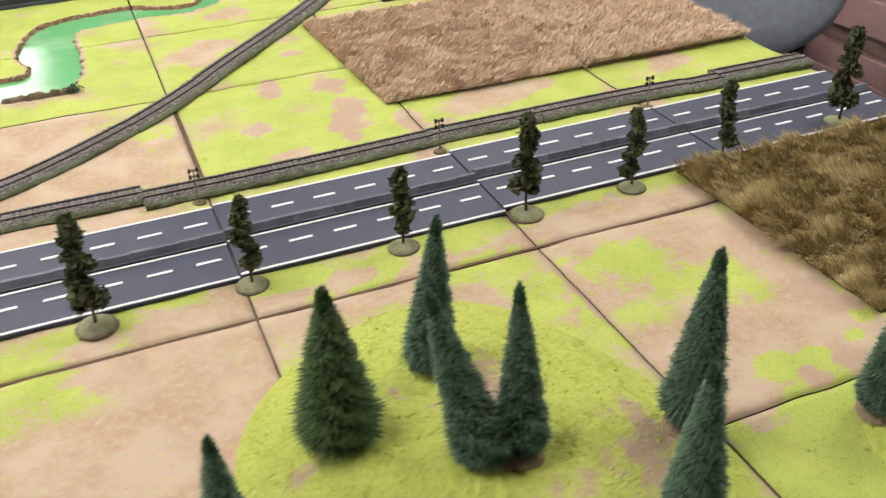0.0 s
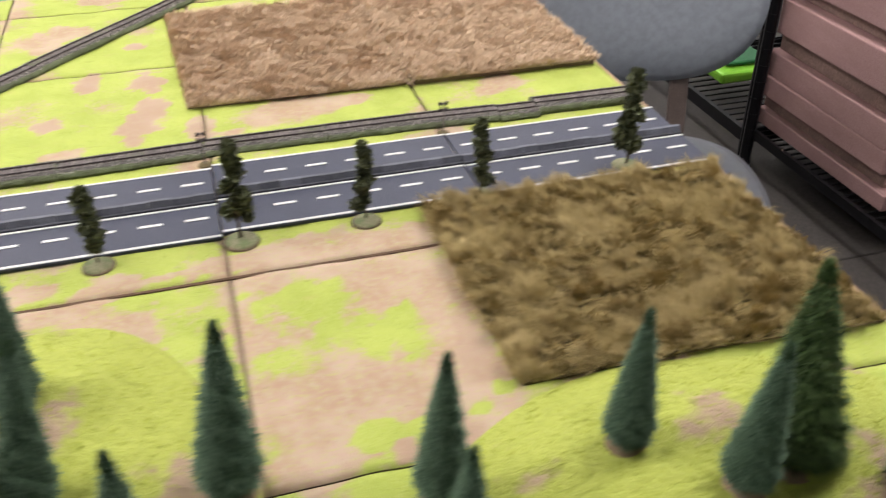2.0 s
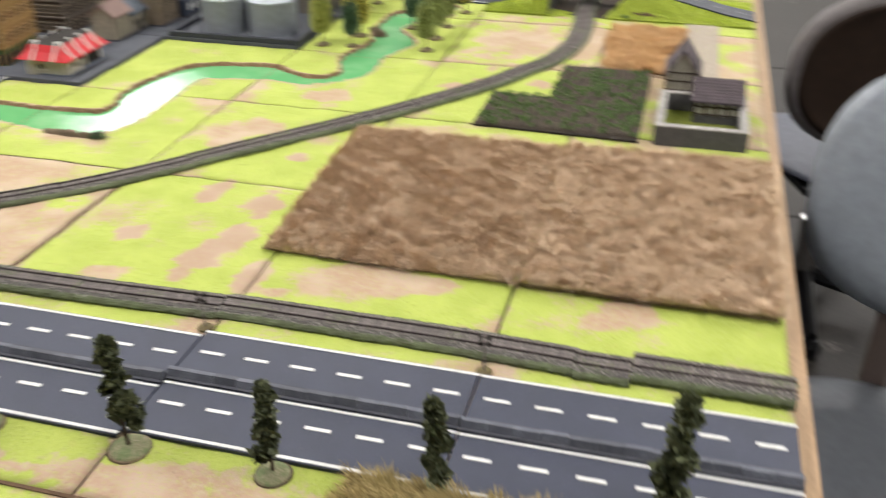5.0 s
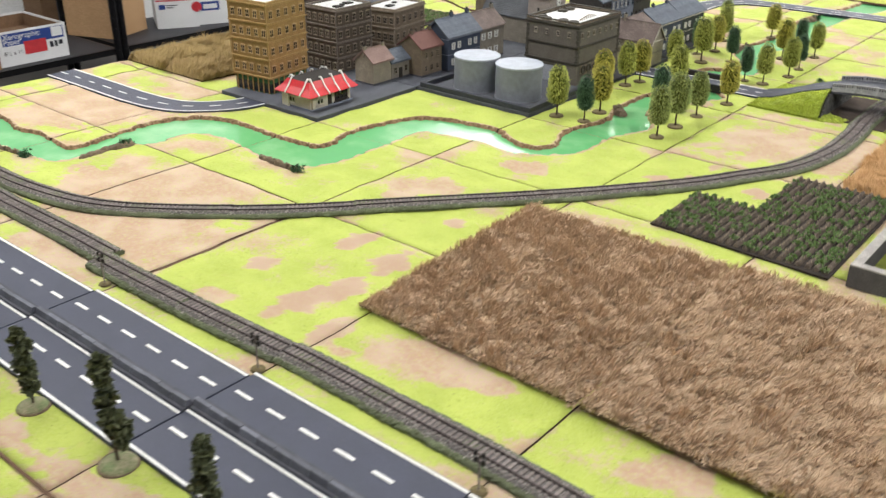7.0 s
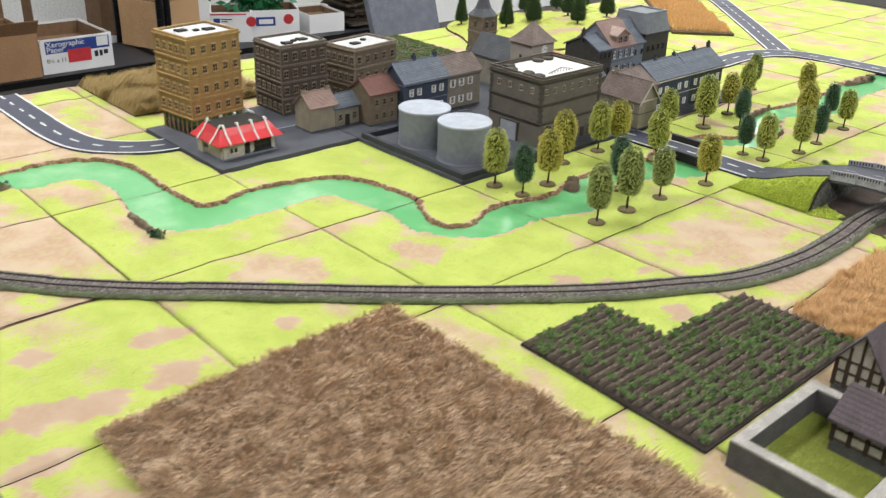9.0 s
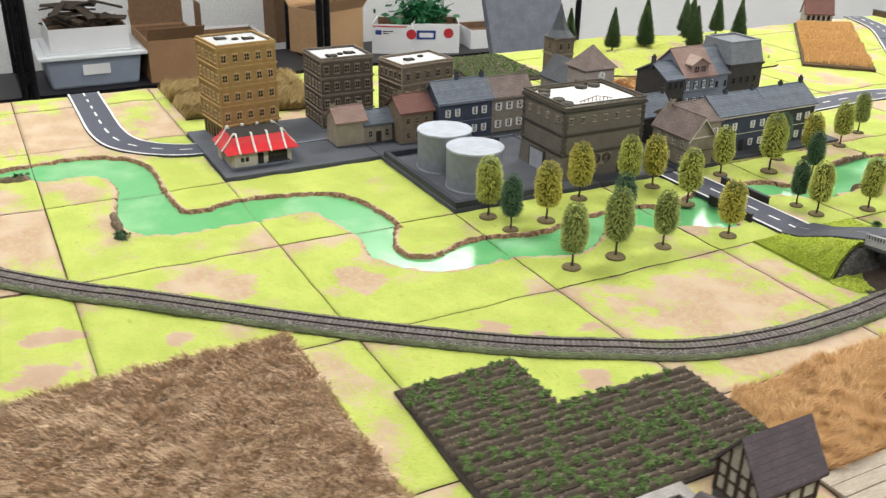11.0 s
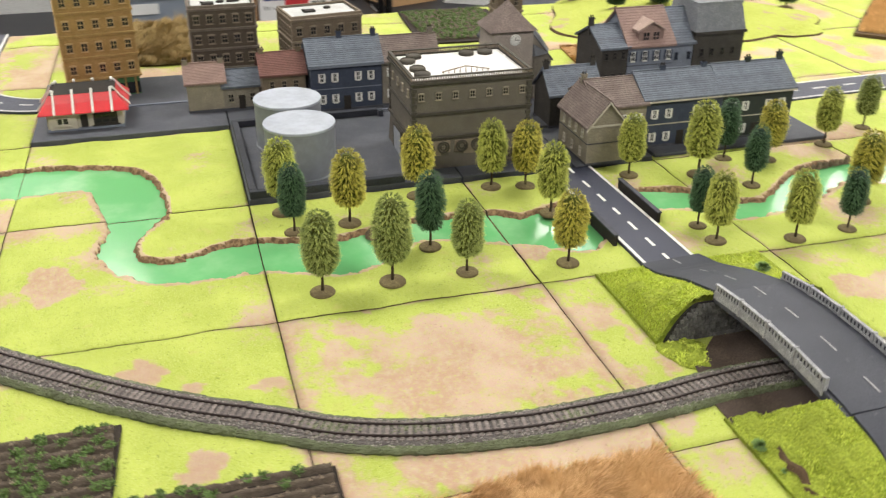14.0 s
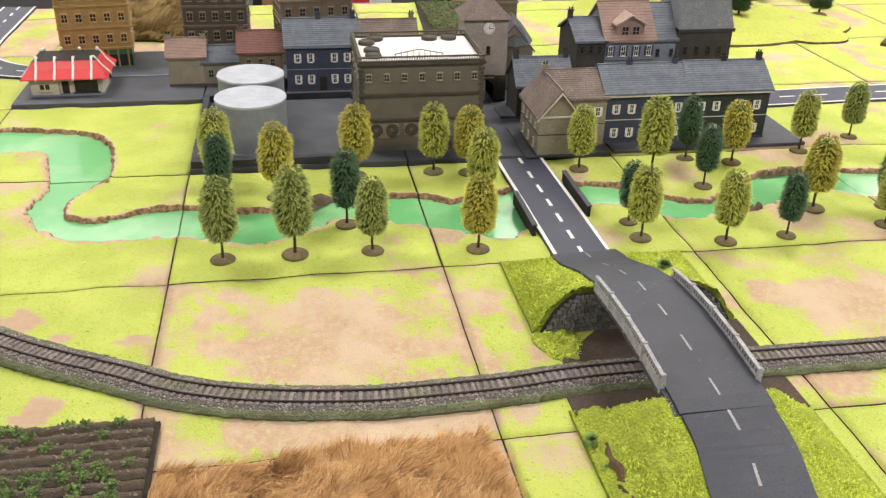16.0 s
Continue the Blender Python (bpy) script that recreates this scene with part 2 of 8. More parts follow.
M_WATER = water_mat()
M_EDGE = paint("tile_core", (0.10, 0.055, 0.03), (0.05, 0.03, 0.02), rough=0.9)
M_JOINT = paint("joint_soil", (0.16, 0.095, 0.055), (0.10, 0.06, 0.036), coarse=60, rough=0.95)
M_TABLE = paint("table_wood", (0.50, 0.34, 0.20), (0.38, 0.25, 0.145), coarse=12, fine=120, stretch=(8, 1, 1), rough=0.6)
M_ASPHALT = paint("model_asphalt", (0.055, 0.061, 0.094), (0.044, 0.049, 0.074), coarse=18, fine=1500, rough=0.55, wear=(0.065, 0.068, 0.085))
M_ASPHALT_OLD = paint("worn_asphalt", (0.062, 0.067, 0.086), (0.038, 0.042, 0.056), coarse=11, fine=900, rough=0.6, wear=(0.13, 0.134, 0.148))
M_LINE = paint("road_paint", (0.78, 0.78, 0.76), (0.66, 0.66, 0.64), coarse=60, fine=900, rough=0.6)
M_LINE_OLD = paint("faded_road_paint", (0.40, 0.40, 0.41), (0.26, 0.26, 0.27), coarse=90, fine=900, rough=0.7)
M_CONCRETE = paint("grey_concrete", (0.095, 0.098, 0.116), (0.05, 0.052, 0.064), coarse=70, fine=900, rough=0.8)
M_BARRIER = paint("barrier_concrete", (0.150, 0.158, 0.190), (0.085, 0.09, 0.112), coarse=60, fine=900, rough=0.6, obrand=0.25)
M_BALLAST = paint("ballast", (0.190, 0.173, 0.166), (0.100, 0.091, 0.088), coarse=330, fine=800, rough=0.95, bumps=1.0, dist=0.002)
M_VERGE = paint("grassy_verge", (0.200, 0.236, 0.128), (0.105, 0.120, 0.070), coarse=38, fine=700, rough=0.95, bumps=1.0, dist=0.002)
M_SLEEPER = paint("sleeper", (0.255, 0.220, 0.206), (0.165, 0.141, 0.132), coarse=200, rough=0.9, obrand=0.25)
M_RAIL = paint("rail_steel", (0.060, 0.043, 0.040), (0.036, 0.027, 0.026), coarse=150, rough=0.5, metal=0.3)
M_HILL_SOIL = paint("hill_soil", (0.33, 0.24, 0.15), (0.24, 0.18, 0.11), coarse=60, rough=0.95)
M_CUT = paint("embankment_turf", (0.40, 0.475, 0.058), (0.285, 0.355, 0.04), coarse=45, fine=420, rough=0.95, bumps=1.0, dist=0.004)
M_STONE = paint("rubble_stone", (0.17, 0.165, 0.155), (0.10, 0.10, 0.095), coarse=80, rough=0.9, obrand=0.35)
M_MORTAR = paint("dark_mortar", (0.035, 0.033, 0.03), rough=0.95)
# soil tone lowered to carry the bridge deck's shadow
M_DARK = paint("shaded_bridge_soil", (0.092, 0.066, 0.051), (0.056, 0.041, 0.032), rough=0.95)
M_FUR_B = fibre("straw_fur", (0.37, 0.258, 0.162), (0.84, 0.655, 0.465), (0.57, 0.417, 0.277))
M_FUR_A = fibre("olive_straw_fur", (0.21, 0.153, 0.062), (0.58, 0.455, 0.205), (0.38, 0.29, 0.118))
M_FUR_C = fibre("orange_crop_fur", (0.32, 0.17, 0.06), (0.72, 0.46, 0.23), (0.50, 0.29, 0.12))
M_FUR_H = fibre("hay_fur", (0.24, 0.17, 0.06), (0.42, 0.31, 0.14), (0.30, 0.21, 0.09))
M_BACK_B = paint("straw_backing", (0.24, 0.17, 0.11), rough=0.95)
M_BACK_A = paint("olive_backing", (0.085, 0.062, 0.022), rough=0.95)
M_BACK_C = paint("orange_backing", (0.42, 0.22, 0.07), rough=0.95)
M_SOILROW = paint("ploughed_soil", (0.175, 0.140, 0.108), (0.105, 0.083, 0.064), coarse=130, fine=900, rough=0.95, bumps=1.0, dist=0.002)
# yard turf, its green lowered for the shadow inside the walls
M_YARDGRASS = paint("shaded_yard_grass", (0.235, 0.27, 0.045), (0.155, 0.18, 0.026), coarse=45, fine=420, rough=0.95, bumps=1.0, dist=0.003)
M_ROCK = paint("river_rock", (0.23, 0.17, 0.11), (0.14, 0.105, 0.07), coarse=110, fine=700, rough=0.95, bumps=1.0, dist=0.002, obrand=0.25)
M_BARK = paint("tree_trunk", (0.10, 0.07, 0.045), (0.06, 0.042, 0.03), coarse=200, rough=0.9)
M_BASE = paint("tree_base", (0.20, 0.165, 0.075), (0.11, 0.085, 0.042), coarse=120, fine=700, rough=0.95, bumps=0.8, dist=0.001)
M_BUSHBASE = paint("bush_base", (0.36, 0.28, 0.21), (0.15, 0.19, 0.085), coarse=110, fine=700, rough=0.95, bumps=0.8, dist=0.001)


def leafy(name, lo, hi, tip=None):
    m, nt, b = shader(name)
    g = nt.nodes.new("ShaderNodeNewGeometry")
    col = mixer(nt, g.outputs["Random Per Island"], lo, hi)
    # shade between tufts is put into the dark root tone, under paler tips
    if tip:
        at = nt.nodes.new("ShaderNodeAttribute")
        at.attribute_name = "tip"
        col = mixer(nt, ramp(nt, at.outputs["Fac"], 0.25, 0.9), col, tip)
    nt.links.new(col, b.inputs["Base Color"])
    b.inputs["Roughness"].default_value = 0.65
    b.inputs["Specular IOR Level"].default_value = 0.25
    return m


M_CROP = leafy("crop_foliage", (0.038, 0.070, 0.019), (0.105, 0.175, 0.046), (0.185, 0.295, 0.085))
M_MOSS = leafy("track_moss", (0.075, 0.085, 0.05), (0.20, 0.22, 0.13), (0.27, 0.28, 0.19))
M_CHIP = leafy("ballast_chip", (0.07, 0.063, 0.058), (0.42, 0.39, 0.36))
# crown cores: their dark colour stands in for shade between the tufts
M_CORE = paint("shaded_crown_core", (0.105, 0.125, 0.02), (0.08, 0.095, 0.016), coarse=200, rough=0.9)
M_CORE_D = paint("shaded_dark_crown_core", (0.02, 0.045, 0.025), (0.014, 0.03, 0.018), coarse=200, rough=0.9)
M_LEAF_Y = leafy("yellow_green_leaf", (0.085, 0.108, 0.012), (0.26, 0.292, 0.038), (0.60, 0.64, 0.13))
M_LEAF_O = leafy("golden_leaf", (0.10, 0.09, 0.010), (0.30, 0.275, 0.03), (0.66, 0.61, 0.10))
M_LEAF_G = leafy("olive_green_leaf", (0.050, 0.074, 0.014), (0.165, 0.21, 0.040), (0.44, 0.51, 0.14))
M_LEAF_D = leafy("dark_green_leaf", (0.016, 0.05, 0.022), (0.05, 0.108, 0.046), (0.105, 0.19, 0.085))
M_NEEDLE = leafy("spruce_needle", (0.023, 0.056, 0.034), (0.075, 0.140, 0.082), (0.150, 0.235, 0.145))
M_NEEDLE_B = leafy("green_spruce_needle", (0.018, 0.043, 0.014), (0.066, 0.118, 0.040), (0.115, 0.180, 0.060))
M_POPLAR = leafy("poplar_foam", (0.030, 0.038, 0.019), (0.125, 0.138, 0.068))

M_TOWN = paint("town_base", (0.10, 0.106, 0.125), (0.066, 0.071, 0.087), coarse=25, fine=700, rough=0.7, wear=(0.13, 0.14, 0.16))
M_TAN = paint("tan_masonry", (0.40, 0.255, 0.10), (0.29, 0.18, 0.065), coarse=60, fine=800, rough=0.8)
M_BROWN = paint("brown_masonry", (0.105, 0.082, 0.062), (0.07, 0.055, 0.042), coarse=60, fine=800, rough=0.8)
M_TAUPE = paint("taupe_masonry", (0.19, 0.15, 0.105), (0.13, 0.10, 0.07), coarse=60, fine=800, rough=0.8)
M_FACT = paint("factory_wall", (0.15, 0.135, 0.11), (0.11, 0.097, 0.08), coarse=40, fine=900, rough=0.75)
M_FACT_DK = paint("factory_trim", (0.085, 0.075, 0.06), (0.055, 0.05, 0.04), coarse=60, rough=0.8)
M_ROOFWHITE = paint("white_flat_roof", (0.82, 0.82, 0.80), (0.66, 0.66, 0.65), coarse=45, rough=0.6, bumps=0.1, wear=(0.5, 0.5, 0.48))
# worn white roof again, with shade put in by greying the colour
M_ROOFGREY = paint("worn_shaded_roof", (0.66, 0.67, 0.66), (0.44, 0.45, 0.45), coarse=28, fine=300, rough=0.45, bumps=0.1, wear=(0.25, 0.25, 0.24))
M_BLACKISH = paint("blackened_brown", (0.03, 0.026, 0.022), rough=0.8)
M_YARDWALL = paint("dark_slate_wall", (0.050, 0.054, 0.070), (0.032, 0.035, 0.046), coarse=40, rough=0.7)
M_GREENSHOP = paint("shopfront_green", (0.05, 0.15, 0.055), rough=0.6)
M_GLASSDK = paint("dark_pane", (0.02, 0.022, 0.025), rough=0.25, bumps=0.0, spec=0.5)
M_DOORGREY = paint("grey_sheet_door", (0.33, 0.345, 0.38), (0.27, 0.285, 0.32), coarse=60, rough=0.6)
M_WHITE = paint("white_trim", (0.74, 0.74, 0.71), (0.6, 0.6, 0.58), coarse=150, rough=0.6)
M_CREAM = paint("cream_wall", (0.56, 0.52, 0.43), (0.44, 0.41, 0.34), coarse=70, rough=0.75)
M_BEIGE = paint("beige_wall", (0.32, 0.285, 0.215), (0.225, 0.20, 0.152), coarse=60, rough=0.8)
M_GREYBEIGE = paint("grey_beige_wall", (0.27, 0.245, 0.20), (0.19, 0.17, 0.14), coarse=60, rough=0.8)
M_BLUEWALL = paint("dark_blue_wall", (0.055, 0.068, 0.105), (0.036, 0.046, 0.072), coarse=60, rough=0.75)
M_BLUEGREY = paint("blue_grey_wall", (0.20, 0.23, 0.29), (0.15, 0.17, 0.21), coarse=60, rough=0.8)
M_DKWALL = paint("sooty_wall", (0.062, 0.056, 0.05), (0.04, 0.037, 0.034), coarse=60, rough=0.85)
M_SLATE = paint("blue_slate_roof", (0.150, 0.172, 0.210), (0.10, 0.116, 0.145), coarse=70, fine=500, rough=0.75, wear=(0.2, 0.22, 0.25), obrand=0.10, bumps=0.6)
M_SLATE_PALE = paint("pale_slate_roof", (0.235, 0.25, 0.275), (0.165, 0.178, 0.20), coarse=70, fine=500, rough=0.75, wear=(0.32, 0.33, 0.35), bumps=0.6)
M_GATE = paint("pinkish_grey_stone", (0.34, 0.295, 0.262), (0.265, 0.23, 0.205), coarse=60, fine=700, rough=0.85)
M_SLATE_DK = paint("dark_slate_roof", (0.105, 0.112, 0.125), (0.07, 0.075, 0.085), coarse=35, fine=500, rough=0.75)
M_TILE_PINK = paint("pink_tile_roof", (0.29, 0.20, 0.175), (0.22, 0.148, 0.13), coarse=45, fine=500, rough=0.8)
M_TILE_RED = paint("red_brown_roof", (0.20, 0.095, 0.08), (0.14, 0.07, 0.06), coarse=45, fine=500, rough=0.8)
M_TILE_BROWN = paint("brown_tile_roof", (0.22, 0.175, 0.16), (0.13, 0.10, 0.09), coarse=45, fine=500, rough=0.8)
M_PURPLE = paint("purple_slate_roof", (0.115, 0.09, 0.10), (0.075, 0.06, 0.066), coarse=60, fine=500, rough=0.8, wear=(0.2, 0.18, 0.19))
M_TIMBER = paint("dark_timber", (0.06, 0.042, 0.03), rough=0.85)
M_REDROOF = paint("glossy_red_roof", (0.62, 0.022, 0.03), (0.5, 0.016, 0.024), coarse=40, rough=0.35, bumps=0.05, spec=0.5)
M_TANK = paint("tank_grey", (0.185, 0.200, 0.228), (0.21, 0.225, 0.255), coarse=14, fine=90, rough=0.55, bumps=0.0)
M_TANKTOP = paint("tank_lid", (0.350, 0.382, 0.440), (0.362, 0.394, 0.452), coarse=14, fine=60, rough=0.5, bumps=0.0)
M_PEN = paint("stone_pen", (0.115, 0.110, 0.112), (0.075, 0.072, 0.075), coarse=60, fine=700, rough=0.85)
M_COPING = paint("pale_wall_top", (0.44, 0.42, 0.39), (0.28, 0.265, 0.25), coarse=70, fine=700, rough=0.85)
M_PLANKROAD = paint("dusty_plank", (0.46, 0.40, 0.32), (0.34, 0.29, 0.23), coarse=40, fine=200, stretch=(6, 1, 1), rough=0.8)
M_CARD = paint("cardboard", (0.36, 0.215, 0.115), (0.30, 0.175, 0.09), coarse=10, fine=200, rough=0.85, bumps=0.1)
M_CARD_IN = paint("cardboard_inside", (0.23, 0.14, 0.08), rough=0.9)
M_CARDLIGHT = paint("light_cardboard", (0.52, 0.335, 0.18), (0.45, 0.28, 0.145), coarse=10, fine=200, rough=0.85, bumps=0.1)
M_BOXWHITE = paint("white_box_card", (0.78, 0.79, 0.80), (0.7, 0.71, 0.72), coarse=10, rough=0.5, bumps=0.05)
M_BLUEINK = paint("blue_print", (0.03, 0.07, 0.30), rough=0.5, bumps=0)
M_REDINK = paint("red_print", (0.62, 0.045, 0.055), rough=0.5, bumps=0)
M_BLACKINK = paint("black_print", (0.025, 0.025, 0.035), rough=0.5, bumps=0)
M_RACK = paint("black_rack_metal", (0.012, 0.012, 0.014), rough=0.4, metal=0.5, bumps=0)
M_SHELFDARK = paint("dark_shelf_sheet", (0.030, 0.030, 0.036), (0.022, 0.022, 0.027), coarse=12, rough=0.55, bumps=0.1)
M_TUB = paint("cloudy_plastic_tub", (0.30, 0.35, 0.42), (0.24, 0.28, 0.35), coarse=12, rough=0.3, bumps=0.05, spec=0.5)
M_TUBLID = paint("white_plastic_lid", (0.72, 0.75, 0.78), (0.66, 0.69, 0.72), coarse=10, rough=0.35, bumps=0)
M_SCRAP = paint("brown_scrap", (0.065, 0.045, 0.03), (0.04, 0.03, 0.02), rough=0.8, obrand=0.3)
M_GREENPLASTIC = paint("green_plastic", (0.016, 0.15, 0.045), (0.010, 0.09, 0.03), rough=0.4)
M_LIMEPLASTIC = paint("lime_plastic", (0.25, 0.60, 0.05), (0.2, 0.5, 0.04), rough=0.4)
M_FOAMGREY = paint("grey_speckled_foam", (0.19, 0.20, 0.24), (0.13, 0.14, 0.17), coarse=30, fine=300, rough=0.9, wear=(0.32, 0.33, 0.37))
M_PINKFOAM = paint("pink_foam_board", (0.42, 0.26, 0.25), (0.36, 0.215, 0.205), coarse=9, fine=250, rough=0.85, obrand=0.12, bumps=0.12, stretch=(1, 1, 4))
M_PINKTOP = paint("dusty_foam_top", (0.31, 0.20, 0.165), (0.22, 0.145, 0.12), coarse=20, fine=250, rough=0.9)
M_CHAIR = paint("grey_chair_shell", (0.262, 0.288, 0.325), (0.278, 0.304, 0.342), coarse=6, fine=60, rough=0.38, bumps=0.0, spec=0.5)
# seat of the same grey chair, darkened to hold the backrest's shadow
M_CHAIR_SHADED = paint("shaded_chair_seat", (0.092, 0.099, 0.112), (0.104, 0.111, 0.125), coarse=6, fine=60, rough=0.42, bumps=0.0, spec=0.5)
# rim tone raised over the brown back to hold light from above
M_CHAIRRIM = paint("lit_chair_rim", (0.22, 0.20, 0.20), (0.16, 0.145, 0.145), rough=0.5, bumps=0.05)
M_CHAIRBLUE = paint("slate_chair_seat", (0.13, 0.14, 0.185), rough=0.5, bumps=0.05)
M_CHAIRBROWN = paint("brown_chair_back", (0.045, 0.028, 0.02), (0.03, 0.02, 0.015), rough=0.35, bumps=0.05)
M_CHAIRPOST = paint("chair_post", (0.16, 0.12, 0.105), rough=0.5)
M_CHROME = paint("chrome", (0.7, 0.7, 0.7), rough=0.15, metal=1.0, bumps=0)
M_FLOOR = paint("worn_floor", (0.052, 0.046, 0.041), (0.041, 0.036, 0.032), coarse=2.2, fine=90, rough=0.55, bumps=0.1, wear=(0.14, 0.125, 0.11))
M_WALL = paint("white_wall", (0.74, 0.75, 0.75), (0.68, 0.69, 0.69), coarse=2, fine=120, rough=0.8, bumps=0.1)
M_CEIL = paint("ceiling_tile", (0.80, 0.80, 0.79), (0.74, 0.74, 0.73), coarse=3, fine=200, rough=0.9, bumps=0.2)


def glow_mat():
    m, nt, b = shader("lamp_diffuser")
    b.inputs["Emission Color"].default_value = (1.0, 0.97, 0.91, 1)
    b.inputs["Emission Strength"].default_value = 6.0
    return m


M_GLOW = glow_mat()

# ---- room ----
def room():
    X0, X1, Y0, Y1 = -3.8, 3.6, -2.2, 9.8
    fl = part("floor", MB().box(X0, X1, Y0, Y1, FLOOR_Z - 0.1, FLOOR_Z), M_FLOOR)
    tagged(fl, "worn brown-grey hard floor of the room", "floor", kind="structure")
    seam = MB()
    for k in range(-1, 7):
        seam.box(X0, X1, k * 1.5 + 0.03, k * 1.5 + 0.036, FLOOR_Z, FLOOR_Z + 0.0015)
    part("seam", seam, M_BLACKISH, fl)
    for nm, b in (("wall_west", (X0 - 0.1, X0, Y0, Y1)), ("wall_east", (X1, X1 + 0.1, Y0, Y1)), ("wall_south", (X0, X1, Y0 - 0.1, Y0)), ("wall_north", (X0, X1, Y1, Y1 + 0.1))):
        tagged(part(nm, MB().box(*b, FLOOR_Z, CEIL_Z), M_WALL), "plain off-white painted wall", "wall", kind="structure")
    tagged(part("ceiling", MB().box(X0, X1, Y0, Y1, CEIL_Z, CEIL_Z + 0.1), M_CEIL), "white ceiling with long light panels", "ceiling", kind="structure")
    for lx, ly in LAMPS:
        t = thing("ceiling_light", (lx, ly, CEIL_Z), "long rectangular white ceiling light panel, lit", "ceiling light", "ceiling lights")
        fr = MB()
        for b in ((-0.31, -0.28, -0.61, 0.61), (0.28, 0.31, -0.61, 0.61), (-0.28, 0.28, -0.61, -0.58), (-0.28, 0.28, 0.58, 0.61)):
            fr.box(*b, -0.045, 0)
        part("frame", fr, M_WHITE, t)
        part("diffuser", MB().box(-0.28, 0.28, -0.58, 0.58, -0.03, -0.004), M_GLOW, t, "glowing diffuser")


room()

# ---- table and terrain board ----
G, GX, GY = 0.305, 0.1, 0.765
EAST, WEST, SOUTH, NORTH = 1.015, -0.915, 0.155, 4.425
TILE_T = 0.014


def curve(pts, step):
    """Smooth polyline through the points, at even steps."""
    p = [Vector(q) for q in pts]
    out = []
    for k in range(len(p) - 1):
        a, b, c, d = p[max(k - 1, 0)], p[k], p[k + 1], p[min(k + 2, len(p) - 1)]
        n = max(2, int((c - b).length / step))
        for s in range(n):
            t = s / n
            out.append(0.5 * ((2 * b) + (c - a) * t + (2 * a - 5 * b + 4 * c - d) * t * t + (3 * b - a - 3 * c + d) * t ** 3))
    return out + [p[-1]]


FAR_BANK = [(-0.95, 1.27), (-0.70, 1.282), (-0.61, 1.268), (-0.56, 1.282), (-0.443, 1.272), (-0.43, 1.305), (-0.441, 1.38), (-0.446, 1.457), (-0.43, 1.511), (-0.38, 1.557),
            (-0.309, 1.572), (-0.198, 1.570), (-0.105, 1.578), (-0.09, 1.613), (-0.108, 1.67), (-0.097, 1.76), (-0.06, 1.84), (0.02, 1.87), (0.10, 1.876), (0.165, 1.842), (0.215, 1.843),
            (0.233, 1.882), (0.207, 1.96), (0.227, 2.06), (0.226, 2.10), (0.207, 2.16), (0.206, 2.29), (0.229, 2.332), (0.205, 2.41), (0.193, 2.50), (0.209, 2.58), (0.244, 2.61),
            (0.27, 2.667), (0.23, 2.73), (0.192, 2.785), (0.18, 2.86), (0.195, 2.93), (0.205, 3.08), (0.18, 3.25), (0.19, 3.45), (0.23, 3.7), (0.22, 4.45)]
NEAR_BANK = [(-0.95, 1.16), (-0.70, 1.185), (-0.60, 1.19), (-0.535, 1.204), (-0.455, 1.208), (-0.388, 1.225), (-0.378, 1.28), (-0.387, 1.35), (-0.338, 1.39), (-0.337, 1.475),
             (-0.25, 1.497), (-0.14, 1.478), (-0.05, 1.488), (-0.014, 1.54), (-0.008, 1.65), (-0.008, 1.765), (0.05, 1.787), (0.12, 1.806), (0.19, 1.792), (0.256, 1.822),
             (0.288, 1.87), (0.290, 1.95), (0.292, 2.0), (0.322, 2.08), (0.285, 2.152), (0.262, 2.19), (0.30, 2.29), (0.343, 2.375), (0.31, 2.42), (0.262, 2.50),
             (0.276, 2.573), (0.313, 2.605), (0.313, 2.66), (0.303, 2.725), (0.243, 2.841), (0.275, 2.89), (0.30, 3.0), (0.27, 3.2), (0.28, 3.45), (0.33, 3.7), (0.32, 4.45)]
FAR_N = len(curve(FAR_BANK, 0.012))
RIVER = np.array([tuple(p) for p in curve(FAR_BANK, 0.012)] + [tuple(p) for p in reversed(curve(NEAR_BANK, 0.012))])


def river_distance(x, y):
    """Distance to the river's edge; negative in the water."""
    a, b = RIVER, np.roll(RIVER, -1, 0)
    d2 = np.full(x.shape, 9.0)
    west = np.zeros(x.shape, bool)
    inside = np.zeros(x.shape, bool)
    for s, ((ax, ay), (bx, by)) in enumerate(zip(a, b)):
        ex, ey = bx - ax, by - ay
        q = np.clip(((x - ax) * ex + (y - ay) * ey) / (ex * ex + ey * ey + 1e-12), 0, 1)
        e2 = (x - ax - q * ex) ** 2 + (y - ay - q * ey) ** 2
        west = np.where(e2 < d2, s < FAR_N, west)
        d2 = np.minimum(d2, e2)
        if ay != by:
            cross = ((ay > y) != (by > y)) & (x < (bx - ax) * (y - ay) / (by - ay) + ax)
            inside ^= cross
    return np.where(inside, -1, 1) * np.sqrt(d2), west


